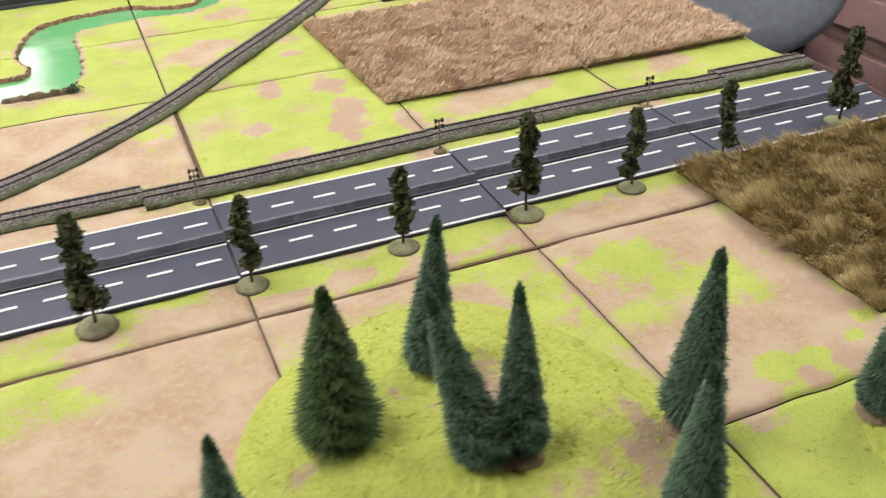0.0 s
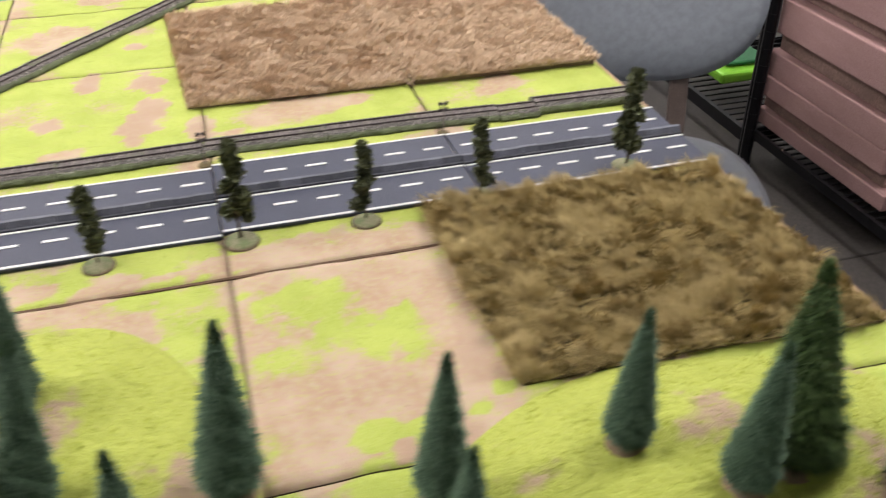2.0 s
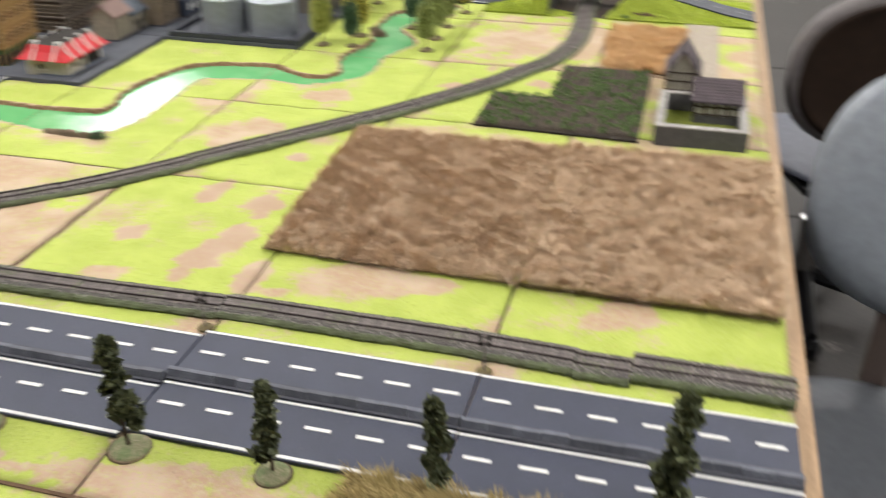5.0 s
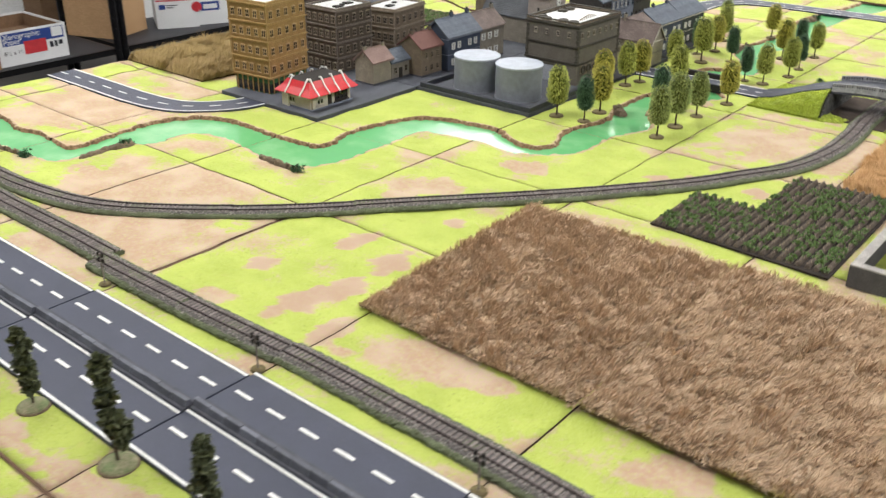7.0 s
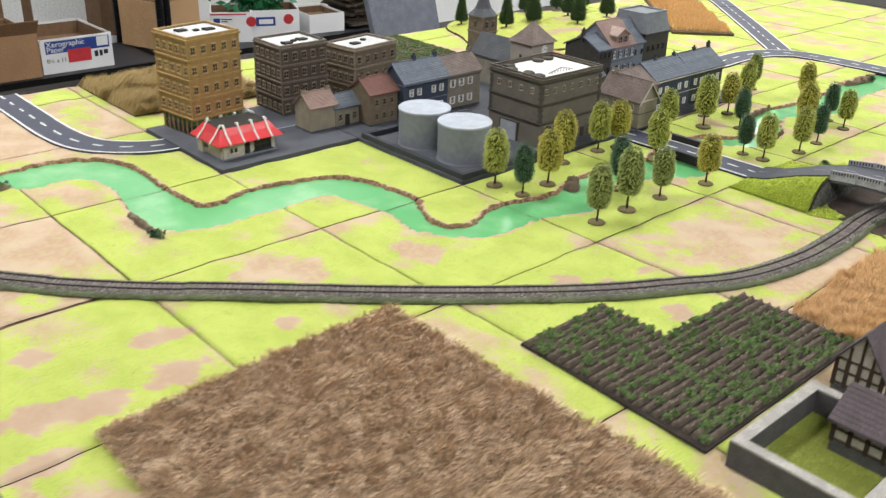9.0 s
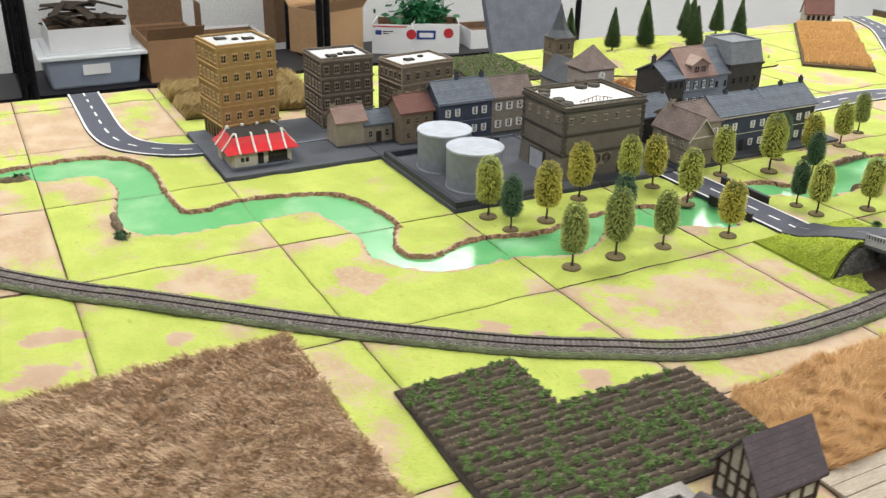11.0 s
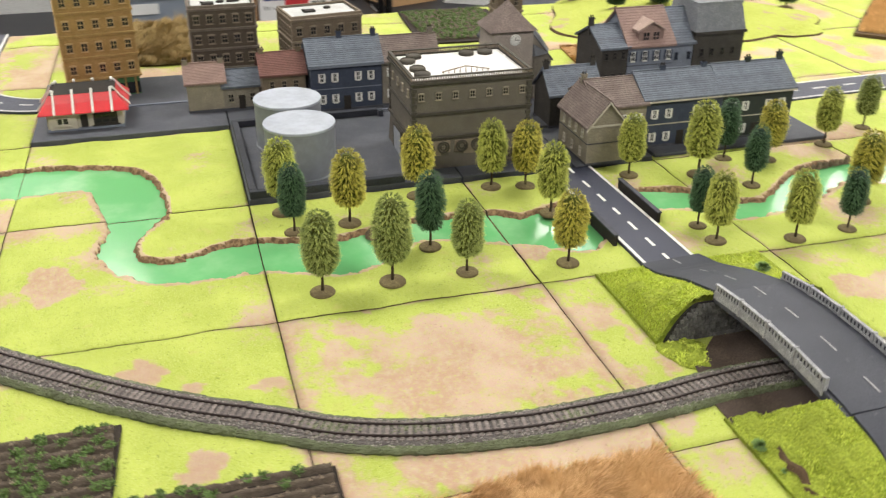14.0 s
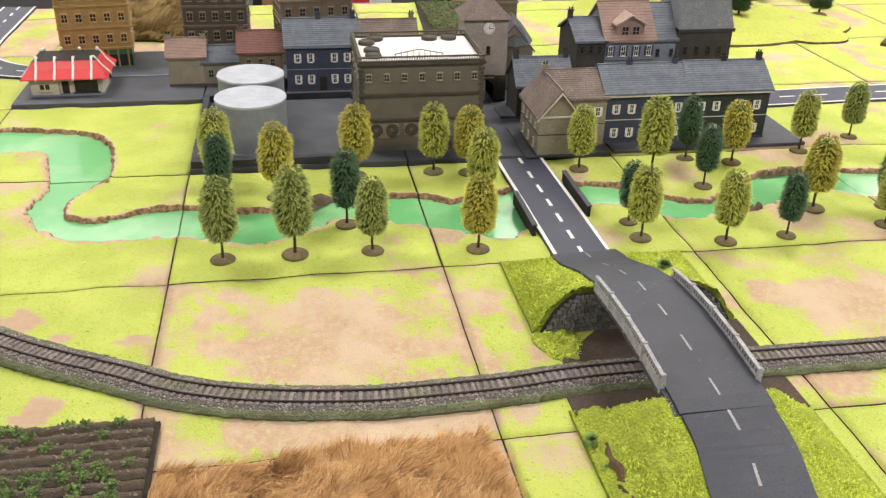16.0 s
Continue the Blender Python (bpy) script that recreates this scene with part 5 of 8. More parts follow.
def far_orange_field():
    t = thing("crop_field", (-0.60, 3.70, 0), "orange bristle crop field on a brown base beside the far road", "crop field", "fur crop fields")
    poly = [(-0.436, 3.378), (-0.300, 3.512), (-0.795, 4.00), (-0.895, 3.835)]
    part("base", MB().prism([(x + 0.60, y - 3.70) for x, y in poly], 0.0006, 0.008), M_CUTEDGE, t)
    r = np.random.RandomState(5)
    n = 24000
    a, b = 0.03 + 0.94 * r.rand(n), 0.04 + 0.92 * r.rand(n)
    row = np.abs(((a * 4) % 1) - 0.5) < 0.46
    a, b = a[row], b[row]
    p = [np.array(q) for q in poly]
    xy = (p[0][None] * ((1 - a) * (1 - b))[:, None] + p[1][None] * ((1 - a) * b)[:, None] + p[2][None] * (a * b)[:, None] + p[3][None] * (a * (1 - b))[:, None])
    n = len(a)
    base = np.stack([xy[:, 0] + 0.60, xy[:, 1] - 3.70, np.full(n, 0.0075)], 1)
    tip = base + np.stack([0.003 * r.randn(n), 0.003 * r.randn(n), 0.003 + (0.012 + 0.004 * r.rand(n)) * np.sqrt(np.abs(np.sin(3.14159 * 4 * a)))], 1)
    vs, fs = strands(base, tip, 0.0026, 0.1, 5)
    tagged(part("bristles", mesh_of("bristles", vs, fs), M_BRISTLE, t), kind="stuff")


far_orange_field()


M_STRAWBIT = leafy("pale_straw_bit", (0.17, 0.125, 0.085), (0.36, 0.29, 0.215))
# furrow floors are coloured far darker than the ridges
M_FURROW = paint("dark_furrow_floor", (0.042, 0.032, 0.026), (0.026, 0.02, 0.016), coarse=130, rough=0.95)


def vegetable_field(label, poly, x_lo, x_hi, span, seed, clumps):
    """Ploughed ridges along y, each a rounded bank of lumpy soil, with rows of crop clumps."""
    cx, cy = (x_lo + x_hi) / 2, sum(p[1] for p in poly) / len(poly)
    t = thing("vegetable_field", (cx, cy, 0), label, "vegetable field", "vegetable fields")
    part("base", MB().prism([(x - cx, y - cy) for x, y in poly], 0.0006, 0.004), M_FURROW, t)
    r = random.Random(seed)
    pitch = 0.0126
    rows = int((x_hi - x_lo) / pitch)
    for k in range(rows):
        x = x_lo + (k + 0.5) * (x_hi - x_lo) / rows
        y0, y1 = span(x)
        mb, n = MB(), int((y1 - y0) / 0.005)
        for s in range(n + 1):
            y = y0 + 0.002 + (y1 - y0 - 0.004) * s / n
            h, w = 0.0108 + r.uniform(-0.0012, 0.0010), 0.0033 + r.uniform(-0.0004, 0.0004)
            dx = r.uniform(-0.0007, 0.0007)
            mb.v += [(x + dx + o * w - cx, y - cy, 0.004 + z * h * 0.62) for o, z in ((-1.25, -0.1), (-0.75, 0.62), (0, 1), (0.75, 0.62), (1.25, -0.1))]
        mb.f = [(5 * s + a, 5 * s + 5 + a, 5 * s + 6 + a, 5 * s + 1 + a) for s in range(n) for a in range(4)] + [(0, 1, 2, 3, 4), tuple(5 * n + a for a in (4, 3, 2, 1, 0))]
        part("furrow", mb, M_SOILROW, t, smooth=True)
        spots = []
        y = y0 + r.uniform(0.004, 0.012)
        while y < y1 - 0.004:
            if r.random() < clumps:
                spots.append((x + r.uniform(-0.0015, 0.0015) - cx, y - cy, r.uniform(0.0042, 0.0070)))
            y += r.uniform(0.009, 0.019)
        bits = MB()
        for _ in range(int((y1 - y0) * 170)):
            bx, by, e = x + r.uniform(-0.0028, 0.0028) - cx, r.uniform(y0 + 0.004, y1 - 0.004) - cy, r.uniform(0.0006, 0.0013)
            bits.add([(bx - e * 0.5, by - e * 1.4, 0.0090), (bx + e * 0.5, by - e * 1.6, 0.0088), (bx + e * 0.5, by + e * 1.5, 0.0090), (bx - e * 0.5, by + e * 1.3, 0.0091), (bx, by, 0.0112)], [(0, 1, 4), (1, 2, 4), (2, 3, 4), (3, 0, 4)])
        tagged(part("straw_bits", bits, M_STRAWBIT, t, "scattered pale straw bits"), kind="stuff")
        if spots:
            nr = np.random.RandomState(seed * 100 + k)
            m = 150
            d = nr.randn(len(spots), m, 3)
            d /= np.linalg.norm(d, axis=2)[:, :, None]
            d[:, :, 2] = np.abs(d[:, :, 2])
            o = np.array([(sx, sy, 0.0078) for sx, sy, _ in spots])[:, None, :]
            size = np.array([s for _, _, s in spots])[:, None, None]
            base = (o + d * size * (0.35 + 0.6 * nr.rand(len(spots), m, 1)) * np.array([1.1, 1.2, 0.7])).reshape(-1, 3)
            tip = base + 0.0013 * nr.randn(len(base), 3) + np.array([0, 0, 0.0005])
            vs, fs = strands(base, tip, 0.0016, 0.3, seed + k)
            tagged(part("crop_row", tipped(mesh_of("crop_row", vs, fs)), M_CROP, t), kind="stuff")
    return t


vegetable_field("L-shaped ploughed brown vegetable field with green clumps", [(0.545, 1.668), (0.816, 1.660), (0.816, 2.003), (0.652, 2.003), (0.650, 1.822), (0.546, 1.828)], 0.547, 0.814,
                lambda x: (1.668, 1.824 if x < 0.648 else 2.001), 7, 0.56)
vegetable_field("ploughed vegetable field behind the brown block", [(-0.90, 2.44), (-0.61, 2.42), (-0.60, 2.64), (-0.88, 2.66)], -0.88, -0.62, lambda x: (2.44, 2.64), 8, 0.9)

# ---- trees ----
def disc_base(t, r=0.0155, mat=None):
    part("base", MB().lathe([(r, 0.0), (r, 0.0016), (r * 0.9, 0.0032), (r * 0.4, 0.0040)], n=20), mat or M_BASE, t, "round textured base")


def bristle_tree(label, leaf, h, w, seed, group, tiers=24, each=9, fine=0.0008, fuzz=0.0):
    """A model tree: bent trunk on a disc, tall rounded crown of bristle tufts set in rings."""
    t = thing("tree", (0, 0, 0), label, "tree", group)
    r = np.random.RandomState(seed)
    disc_base(t)
    z0 = h * 0.24
    part("trunk", MB().tube([(0, 0, 0.002), (0.0006, 0.0004, z0 * 0.6), (0, 0, z0 + 0.01), (0, 0, h * 0.8)], [0.0021, 0.0017, 0.0015, 0.0006], 7), M_BARK, t, smooth=True)
    rings, turn = [], []
    for q in range(tiers):
        k = (q + 0.5) / tiers
        around = int(np.interp(k, [0, 0.2, 0.8, 1.0], [26, 32, 27, 12]))
        rings += [k] * around
        turn += [6.28318 * (c + 0.37 * q) / around for c in range(around)]
    m = len(rings)
    k = np.clip(np.array(rings) + 0.45 / tiers * r.randn(m), 0, 1).repeat(each)
    th = (np.array(turn) + 0.07 * r.randn(m)).repeat(each)
    n = m * each
    z = z0 + (h - z0) * (0.05 + 0.92 * k)
    prof = np.interp(k, [0, 0.06, 0.2, 0.5, 0.75, 0.88, 0.95, 1.0], [0.62, 0.84, 0.98, 1.0, 0.92, 0.78, 0.60, 0.34]) * w
    # loose bristles between the tufts
    free = r.rand(n) < 0.14
    th = np.where(free, 6.28318 * r.rand(n), th)
    lump = 1 + 0.05 * np.sin(3 * th + 9 * k + seed) + 0.04 * np.sin(7 * th - 14 * k)
    rad = prof * lump * (0.94 + 0.10 * r.rand(m).repeat(each)) * (1 + 0.045 * r.randn(n))
    tb = th + 0.012 * r.randn(n)
    tt = th + 0.0012 / np.maximum(rad, 0.004) * r.randn(n)
    droop = np.interp(k, [0, 0.6, 0.85, 1.0], [0.0016, 0.0012, 0.0004, -0.0030])
    base = np.stack([rad * 0.68 * np.cos(tb), rad * 0.68 * np.sin(tb), z + 0.0008 + 0.0004 * r.randn(n)], 1)
    tip = np.stack([rad * 1.05 * np.cos(tt), rad * 1.05 * np.sin(tt), z - droop + 0.0013 * r.randn(n)], 1)
    vs, fs = strands(base, tip, fine, 0.3, seed)
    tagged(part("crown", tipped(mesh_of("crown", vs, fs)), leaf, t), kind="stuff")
    # filler body, coloured dark as the shade inside the crown
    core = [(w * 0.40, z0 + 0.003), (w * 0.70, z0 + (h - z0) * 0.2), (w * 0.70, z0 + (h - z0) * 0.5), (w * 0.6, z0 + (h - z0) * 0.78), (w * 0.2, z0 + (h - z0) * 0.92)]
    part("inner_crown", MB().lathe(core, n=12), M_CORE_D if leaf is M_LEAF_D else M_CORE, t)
    return t


def place(proto, spots):
    first = True
    for x, y, s, rz in spots:
        m = Matrix.Translation((x, y, 0.0)) @ Matrix.Rotation(radians(rz), 4, "Z") @ Matrix.Diagonal((s, s, s, 1))
        if first:
            proto.matrix_basis = m
            first = False
        else:
            copy_thing(proto, m)


place(bristle_tree("yellow-green model tree with a rounded bristle crown on a disc base", M_LEAF_Y, 0.108, 0.0225, 1, "leafy model trees"),
      [(0.139, 2.027, 0.98, 0), (0.236, 2.370, 0.96, 70), (0.146, 2.531, 0.9, 200), (0.172, 2.630, 1.08, 140), (0.366, 2.542, 0.9, 20), (0.116, 2.888, 0.9, 300), (0.388, 2.643, 0.9, 250), (0.132, 2.322, 0.95, 33), (0.369, 2.869, 0.85, 100), (-0.895, 4.33, 0.95, 10), (-0.855, 4.32, 1.0, 50), (-0.81, 4.30, 0.95, 80)])
place(bristle_tree("olive-green model tree with a tall bristle crown on a disc base", M_LEAF_G, 0.110, 0.0225, 2, "leafy model trees"),
      [(0.359, 2.042, 0.94, 10), (0.357, 2.124, 1.08, 120), (0.359, 2.214, 0.92, 220), (0.068, 3.0, 0.88, 60)])
place(bristle_tree("golden-leaved model tree with a rounded bristle crown on a disc base", M_LEAF_O, 0.106, 0.023, 3, "leafy model trees"),
      [(0.194, 2.106, 0.98, 0), (0.370, 2.338, 0.92, 90), (0.143, 2.370, 0.95, 160), (0.135, 2.213, 1.0, 45), (0.148, 2.763, 0.92, 280), (0.312, 2.801, 1.0, 200), (0.20, 3.01, 0.9, 15)])
place(bristle_tree("dark green model tree with a narrow bristle crown", M_LEAF_D, 0.112, 0.021, 4, "leafy model trees", 27, 7, 0.0007, 1.0),
      [(0.201, 2.033, 0.86, 0), (0.286, 2.189, 1.06, 80), (0.322, 2.542, 0.88, 190), (0.127, 2.70, 1.0, 40), (0.226, 2.685, 0.95, 130), (0.382, 2.726, 0.9, 310), (0.318, 2.90, 0.92, 220)])


def spruce(label, needle, h, w, seed, foot=0.07):
    """A bottle-brush spruce: tapering stem with whorls of drooping needle sprays on a soil base."""
    t = thing("spruce_tree", (0, 0, 0), label, "spruce tree", "model spruces")
    r = np.random.RandomState(seed)
    part("base", MB().lathe([(0.017, 0.0), (0.0165, 0.002), (0.012, 0.0045), (0.004, 0.006)], n=16), M_HILL_SOIL, t, "round soil-covered base")
    part("trunk", MB().tube([(0, 0, 0.002), (0, 0, h * 0.5), (0, 0, h * 0.97)], [0.0024, 0.0016, 0.0004], 7), M_BARK, t, smooth=True)
    n = 14000
    k = r.rand(n) ** 0.75
    whorl = np.round(k * 30) / 30 + 0.004 * r.randn(n)
    kk = np.where(r.rand(n) < 0.4, whorl, k)
    kk = np.clip(1 - kk, 0, 1)
    z = h * (foot + (0.99 - foot) * kk)
    th = r.rand(n) * 6.28318
    rad = w * np.minimum((1 - kk) ** 0.8, 0.75 + 2.2 * kk) * (0.80 + 0.07 * np.sin(5 * th + 40 * kk) + 0.30 * r.rand(n) ** 1.8) + 0.0016
    c, s = np.cos(th), np.sin(th)
    inner = rad * (0.45 + 0.35 * r.rand(n))
    base = np.stack([inner * c, inner * s, z + 0.0008], 1)
    tip = np.stack([rad * c + 0.001 * r.randn(n), rad * s + 0.001 * r.randn(n), z + rad * 0.02 + 0.0013 * r.randn(n) + 0.003 * (kk > 0.9)], 1)
    vs, fs = strands(base, tip, 0.00075, 0.1, seed)
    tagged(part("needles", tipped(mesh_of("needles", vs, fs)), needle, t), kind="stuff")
    part("inner_needles", MB().lathe([(w * 0.45, h * (foot + 0.01)), (w * 0.42, h * (foot + 0.13)), (w * 0.2, h * 0.62), (0.0008, h * 0.96)], n=10), needle, t)
    return t


def spot(proto, spots):
    first = True
    for x, y, z, s, rx, ry in spots:
        m = Matrix.Translation((x, y, z)) @ Euler((radians(rx), radians(ry), 0)).to_matrix().to_4x4() @ Matrix.Rotation(x * 15, 4, "Z") @ Matrix.Diagonal((s, s, s, 1))
        if first:
            proto.matrix_basis = m
            first = False
        else:
            copy_thing(proto, m)


spot(spruce("broad dark green model spruce on the flocked hill", M_NEEDLE_B, 0.125, 0.0325, 11),
     [(0.122, 0.555, 0.014, 1.17, 0, 0), (0.795, 0.358, 0.014, 1.15, -18, 12), (0.880, 0.305, 0.010, 1.02, 0, 4)])
spot(spruce("blue-green model spruce on the flocked hill", M_NEEDLE, 0.135, 0.0225, 12),
     [(0.215, 0.602, 0.016, 1.12, 0, 5), (0.213, 0.474, 0.022, 1.00, -14, -11), (0.240, 0.474, 0.022, 0.92, -13, 5), (0.380, 0.462, 0.010, 1.08, 0, 3), (0.318, 0.372, 0.022, 0.92, 0, 0),
      (0.022, 0.462, 0.001, 0.92, 0, 0), (0.533, 0.417, 0.004, 0.94, 0, 2), (0.526, 0.335, 0.010, 0.86, 0, 2), (0.684, 0.415, 0.020, 0.88, 0, 2), (0.745, 0.345, 0.026, 0.9, 0, 4)])
spot(spruce("dark model spruce on the far flocked hill", M_NEEDLE_B, 0.125, 0.027, 13, foot=0.12),
     [(-0.715, 2.925, 0.022, 0.98, 0, 0), (-0.705, 3.035, 0.022, 1.12, 2, 0), (-0.715, 3.205, 0.024, 1.12, 0, 2), (-0.615, 3.135, 0.024, 1.05, 0, 0), (-0.70, 3.385, 0.003, 1.15, 0, 0), (-0.86, 3.315, 0.010, 1.0, 0, 0),
      (-0.85, 3.44, 0.003, 1.05, 0, 0), (-0.868, 2.885, 0.010, 0.9, 0, 0), (-0.86, 3.16, 0.016, 1.0, 0, 0)])


def poplar(label, h, seed, group):
    """A roadside model poplar: thin stem, stacked clumps of dark foam leaf, textured base."""
    t = thing("roadside_tree", (0, 0, 0), label, "tree", group)
    r = np.random.RandomState(seed)
    part("base", MB().lathe([(0.0180, 0.0), (0.0175, 0.0020), (0.0165, 0.0024)], n=18), M_ROCK, t, "brown base rim")
    part("base_flock", MB().lathe([(0.0162, 0.0022), (0.0150, 0.0036), (0.0115, 0.0052), (0.004, 0.0060)], -0.0008, 0.0006, n=18), M_BUSHBASE, t, "pale flocked mound")
    part("trunk", MB().tube([(0, 0, 0.003), (0.0012, 0, h * 0.3), (-0.0008, 0.001, h * 0.6), (0, 0, h * 0.95)], [0.0016, 0.0013, 0.001, 0.0005], 6), M_BARK, t)
    vs, fs = [], []
    nb = 14
    for b in range(nb):
        q = b / (nb - 1)
        zc = h * (0.24 + 0.70 * q)
        wid = (0.0080 if q < 0.75 else 0.0062) * (0.45 + 0.85 * r.rand())
        a, off = r.rand() * 6.28, 0.0085 * r.rand() * (1.2 - 0.5 * q)
        cx, cy = off * math.cos(a), off * math.sin(a)
        n = 130
        d = r.randn(n, 3)
        d /= np.linalg.norm(d, axis=1)[:, None]
        p = d * (0.55 + 0.5 * r.rand(n))[:, None] * np.array([wid, wid, wid * 0.85]) + np.array([cx, cy, zc])
        e1, e2 = 0.0021 * r.randn(n, 3), 0.0021 * r.randn(n, 3)
        k0 = len(vs)
        vs.extend(np.stack([p - e1, p + e2, p + e1, p - e2], 1).reshape(-1, 3).tolist())
        fs.extend([(k0 + 4 * i, k0 + 4 * i + 1, k0 + 4 * i + 2, k0 + 4 * i + 3) for i in range(n)])
    tagged(part("foliage", mesh_of("foliage", vs, fs), M_POPLAR, t), kind="stuff")
    return t


POP = "roadside model trees"
place(poplar("dark olive foam-leaved roadside tree on a pale base", 0.105, 61, POP), [(0.108, 0.822, 1.0, 0), (0.565, 0.833, 0.98, 120), (0.708, 0.852, 0.98, 250)])
place(poplar("ragged dark olive roadside tree on a pale base", 0.11, 62, POP), [(-0.045, 0.817, 1.15, 30), (0.424, 0.830, 1.0, 200), (0.905, 0.866, 1.05, 330)])
place(poplar("thin dark roadside tree on a pale base", 0.10, 63, POP), [(0.274, 0.825, 1.0, 80)])


def signal_post(x, y):
    t = thing("railway_signal", (x, y, 0), "small brown model signal post with paired heads beside the track", "railway signal", "railway signals")
    part("base", MB().lathe([(0.009, 0), (0.008, 0.002), (0.003, 0.003)], n=12), M_BASE, t)
    part("post", MB().tube([(0, 0, 0.002), (0, 0, 0.046)], 0.0011, 6), M_SLEEPER, t)
    for z in (0.036, 0.044):
        part("crossarm", MB().box(-0.005, 0.005, -0.0009, 0.0009, z - 0.0009, z + 0.0009), M_SLEEPER, t)
        for s in (-1, 1):
            part("lamp_head", MB().box(s * 0.0045 - 0.0014, s * 0.0045 + 0.0014, -0.0014, 0.0014, z - 0.0026, z + 0.0026), M_BLACKISH, t)


for x in (0.088, 0.398, 0.712):
    signal_post(x, 1.024)


def islet(x, y, l, w, rz, seed, bushy=True):
    """A low rocky bank with dark bushes at its end."""
    t = thing("rock_bank", (x, y, -0.003), "low rocky river bank with dark scrub", "rock bank", "river rocks", rz=rz)
    r = random.Random(seed)
    for k in range(9):
        u = -l / 2 + l * k / 8
        b = MB()
        a = w * (0.6 + 0.5 * r.random())
        ring = [(u + a * math.cos(6.283 * q / 7) * r.uniform(0.7, 1.1), 0.7 * a * math.sin(6.283 * q / 7) * r.uniform(0.7, 1.1)) for q in range(7)]
        top = 0.007 + 0.006 * r.random()
        b.v = [(px, py, 0.0) for px, py in ring] + [(u + (px - u) * 0.6, py * 0.6, top * r.uniform(0.7, 1)) for px, py in ring] + [(u, 0, top * 1.1)]
        b.f = [(q, (q + 1) % 7, 7 + (q + 1) % 7, 7 + q) for q in range(7)] + [(7 + q, 7 + (q + 1) % 7, 14) for q in range(7)]
        part("rock", b, M_ROCK, t)
    if not bushy:
        return
    n = np.random.RandomState(seed)
    p = n.randn(160, 3) * np.array([0.006, 0.005, 0.003]) + np.array([l / 2, 0, 0.007])
    e1, e2 = 0.0018 * n.randn(160, 3), 0.0018 * n.randn(160, 3)
    part("scrub", mesh_of("scrub", np.stack([p - e1, p + e2, p + e1, p - e2], 1).reshape(-1, 3), [(4 * i, 4 * i + 1, 4 * i + 2, 4 * i + 3) for i in range(160)]), M_LEAF_D, t, "dark green scrub")


islet(-0.078, 1.470, 0.095, 0.017, -2, 71)
islet(-0.368, 1.308, 0.085, 0.021, 90, 72)
islet(-0.49, 1.195, 0.08, 0.01, 5, 73)
islet(0.218, 2.148, 0.034, 0.022, 130, 74, False)
islet(0.190, 2.835, 0.09, 0.008, 98, 75, False)
islet(0.305, 2.716, 0.03, 0.008, 100, 76, False)
islet(0.20, 3.30, 0.09, 0.014, 80, 77)

# ---- town ----
ZB = 0.006


def town_bases():
    for i, j in sorted(TOWN_CELLS):
        x0, x1, y0, y1 = GX + i * G + 0.001, GX + (i + 1) * G - 0.001, GY + j * G + 0.001, GY + (j + 1) * G - 0.001
        t = thing("town_base", ((x0 + x1) / 2, (y0 + y1) / 2, 0), "dark grey painted town base tile with worn streets", "base tile", "town base tiles", "structure")
        hx, hy = (x1 - x0) / 2, (y1 - y0) / 2
        part("slab", MB().box(-hx, hx, -hy, hy, -TILE_T, ZB), M_TOWN, t, bevel=0.001)
    rows = thing("town_base", (0.04, 2.745, 0), "dark grey base strip under the row houses", "base tile", "town base tiles", "structure")
    part("slab", MB().box(-0.08, 0.055, -0.145, 0.165, 0.0004, ZB), M_TOWN, rows, bevel=0.001)
    back = thing("town_base", (-0.165, 2.72, 0), "dark grey base strip under the tall terrace", "base tile", "town base tiles", "structure")
    part("slab", MB().box(-0.06, 0.085, -0.155, 0.145, 0.0004, ZB), M_TOWN, back, bevel=0.001)
    # raised rim of the tank yard
    t = thing("yard_wall", (-0.05, 2.10, ZB), "low black wall round the storage tank yard", "wall", kind="structure")
    for b in ((-0.148, -0.138, -0.112, 0.13), (0.138, 0.148, -0.112, 0.105), (-0.138, 0.138, -0.112, -0.102), (-0.138, -0.13, 0.13, 0.138)):
        part("wall_run", MB().box(*b, 0.0003, 0.011), M_YARDWALL, t, bevel=0.001)
    k = thing("kerb", (-0.34, 1.87, ZB), "pale kerb along the town street", "kerb", kind="structure")
    part("kerb_run", MB().box(-0.005, 0.0, -0.13, 0.24, 0.0002, 0.0022), M_BLUEGREY, k)
    part("kerb_run", MB().box(0.125, 0.13, 0.25, 0.42, 0.0002, 0.0022), M_BLUEGREY, k)


town_bases()


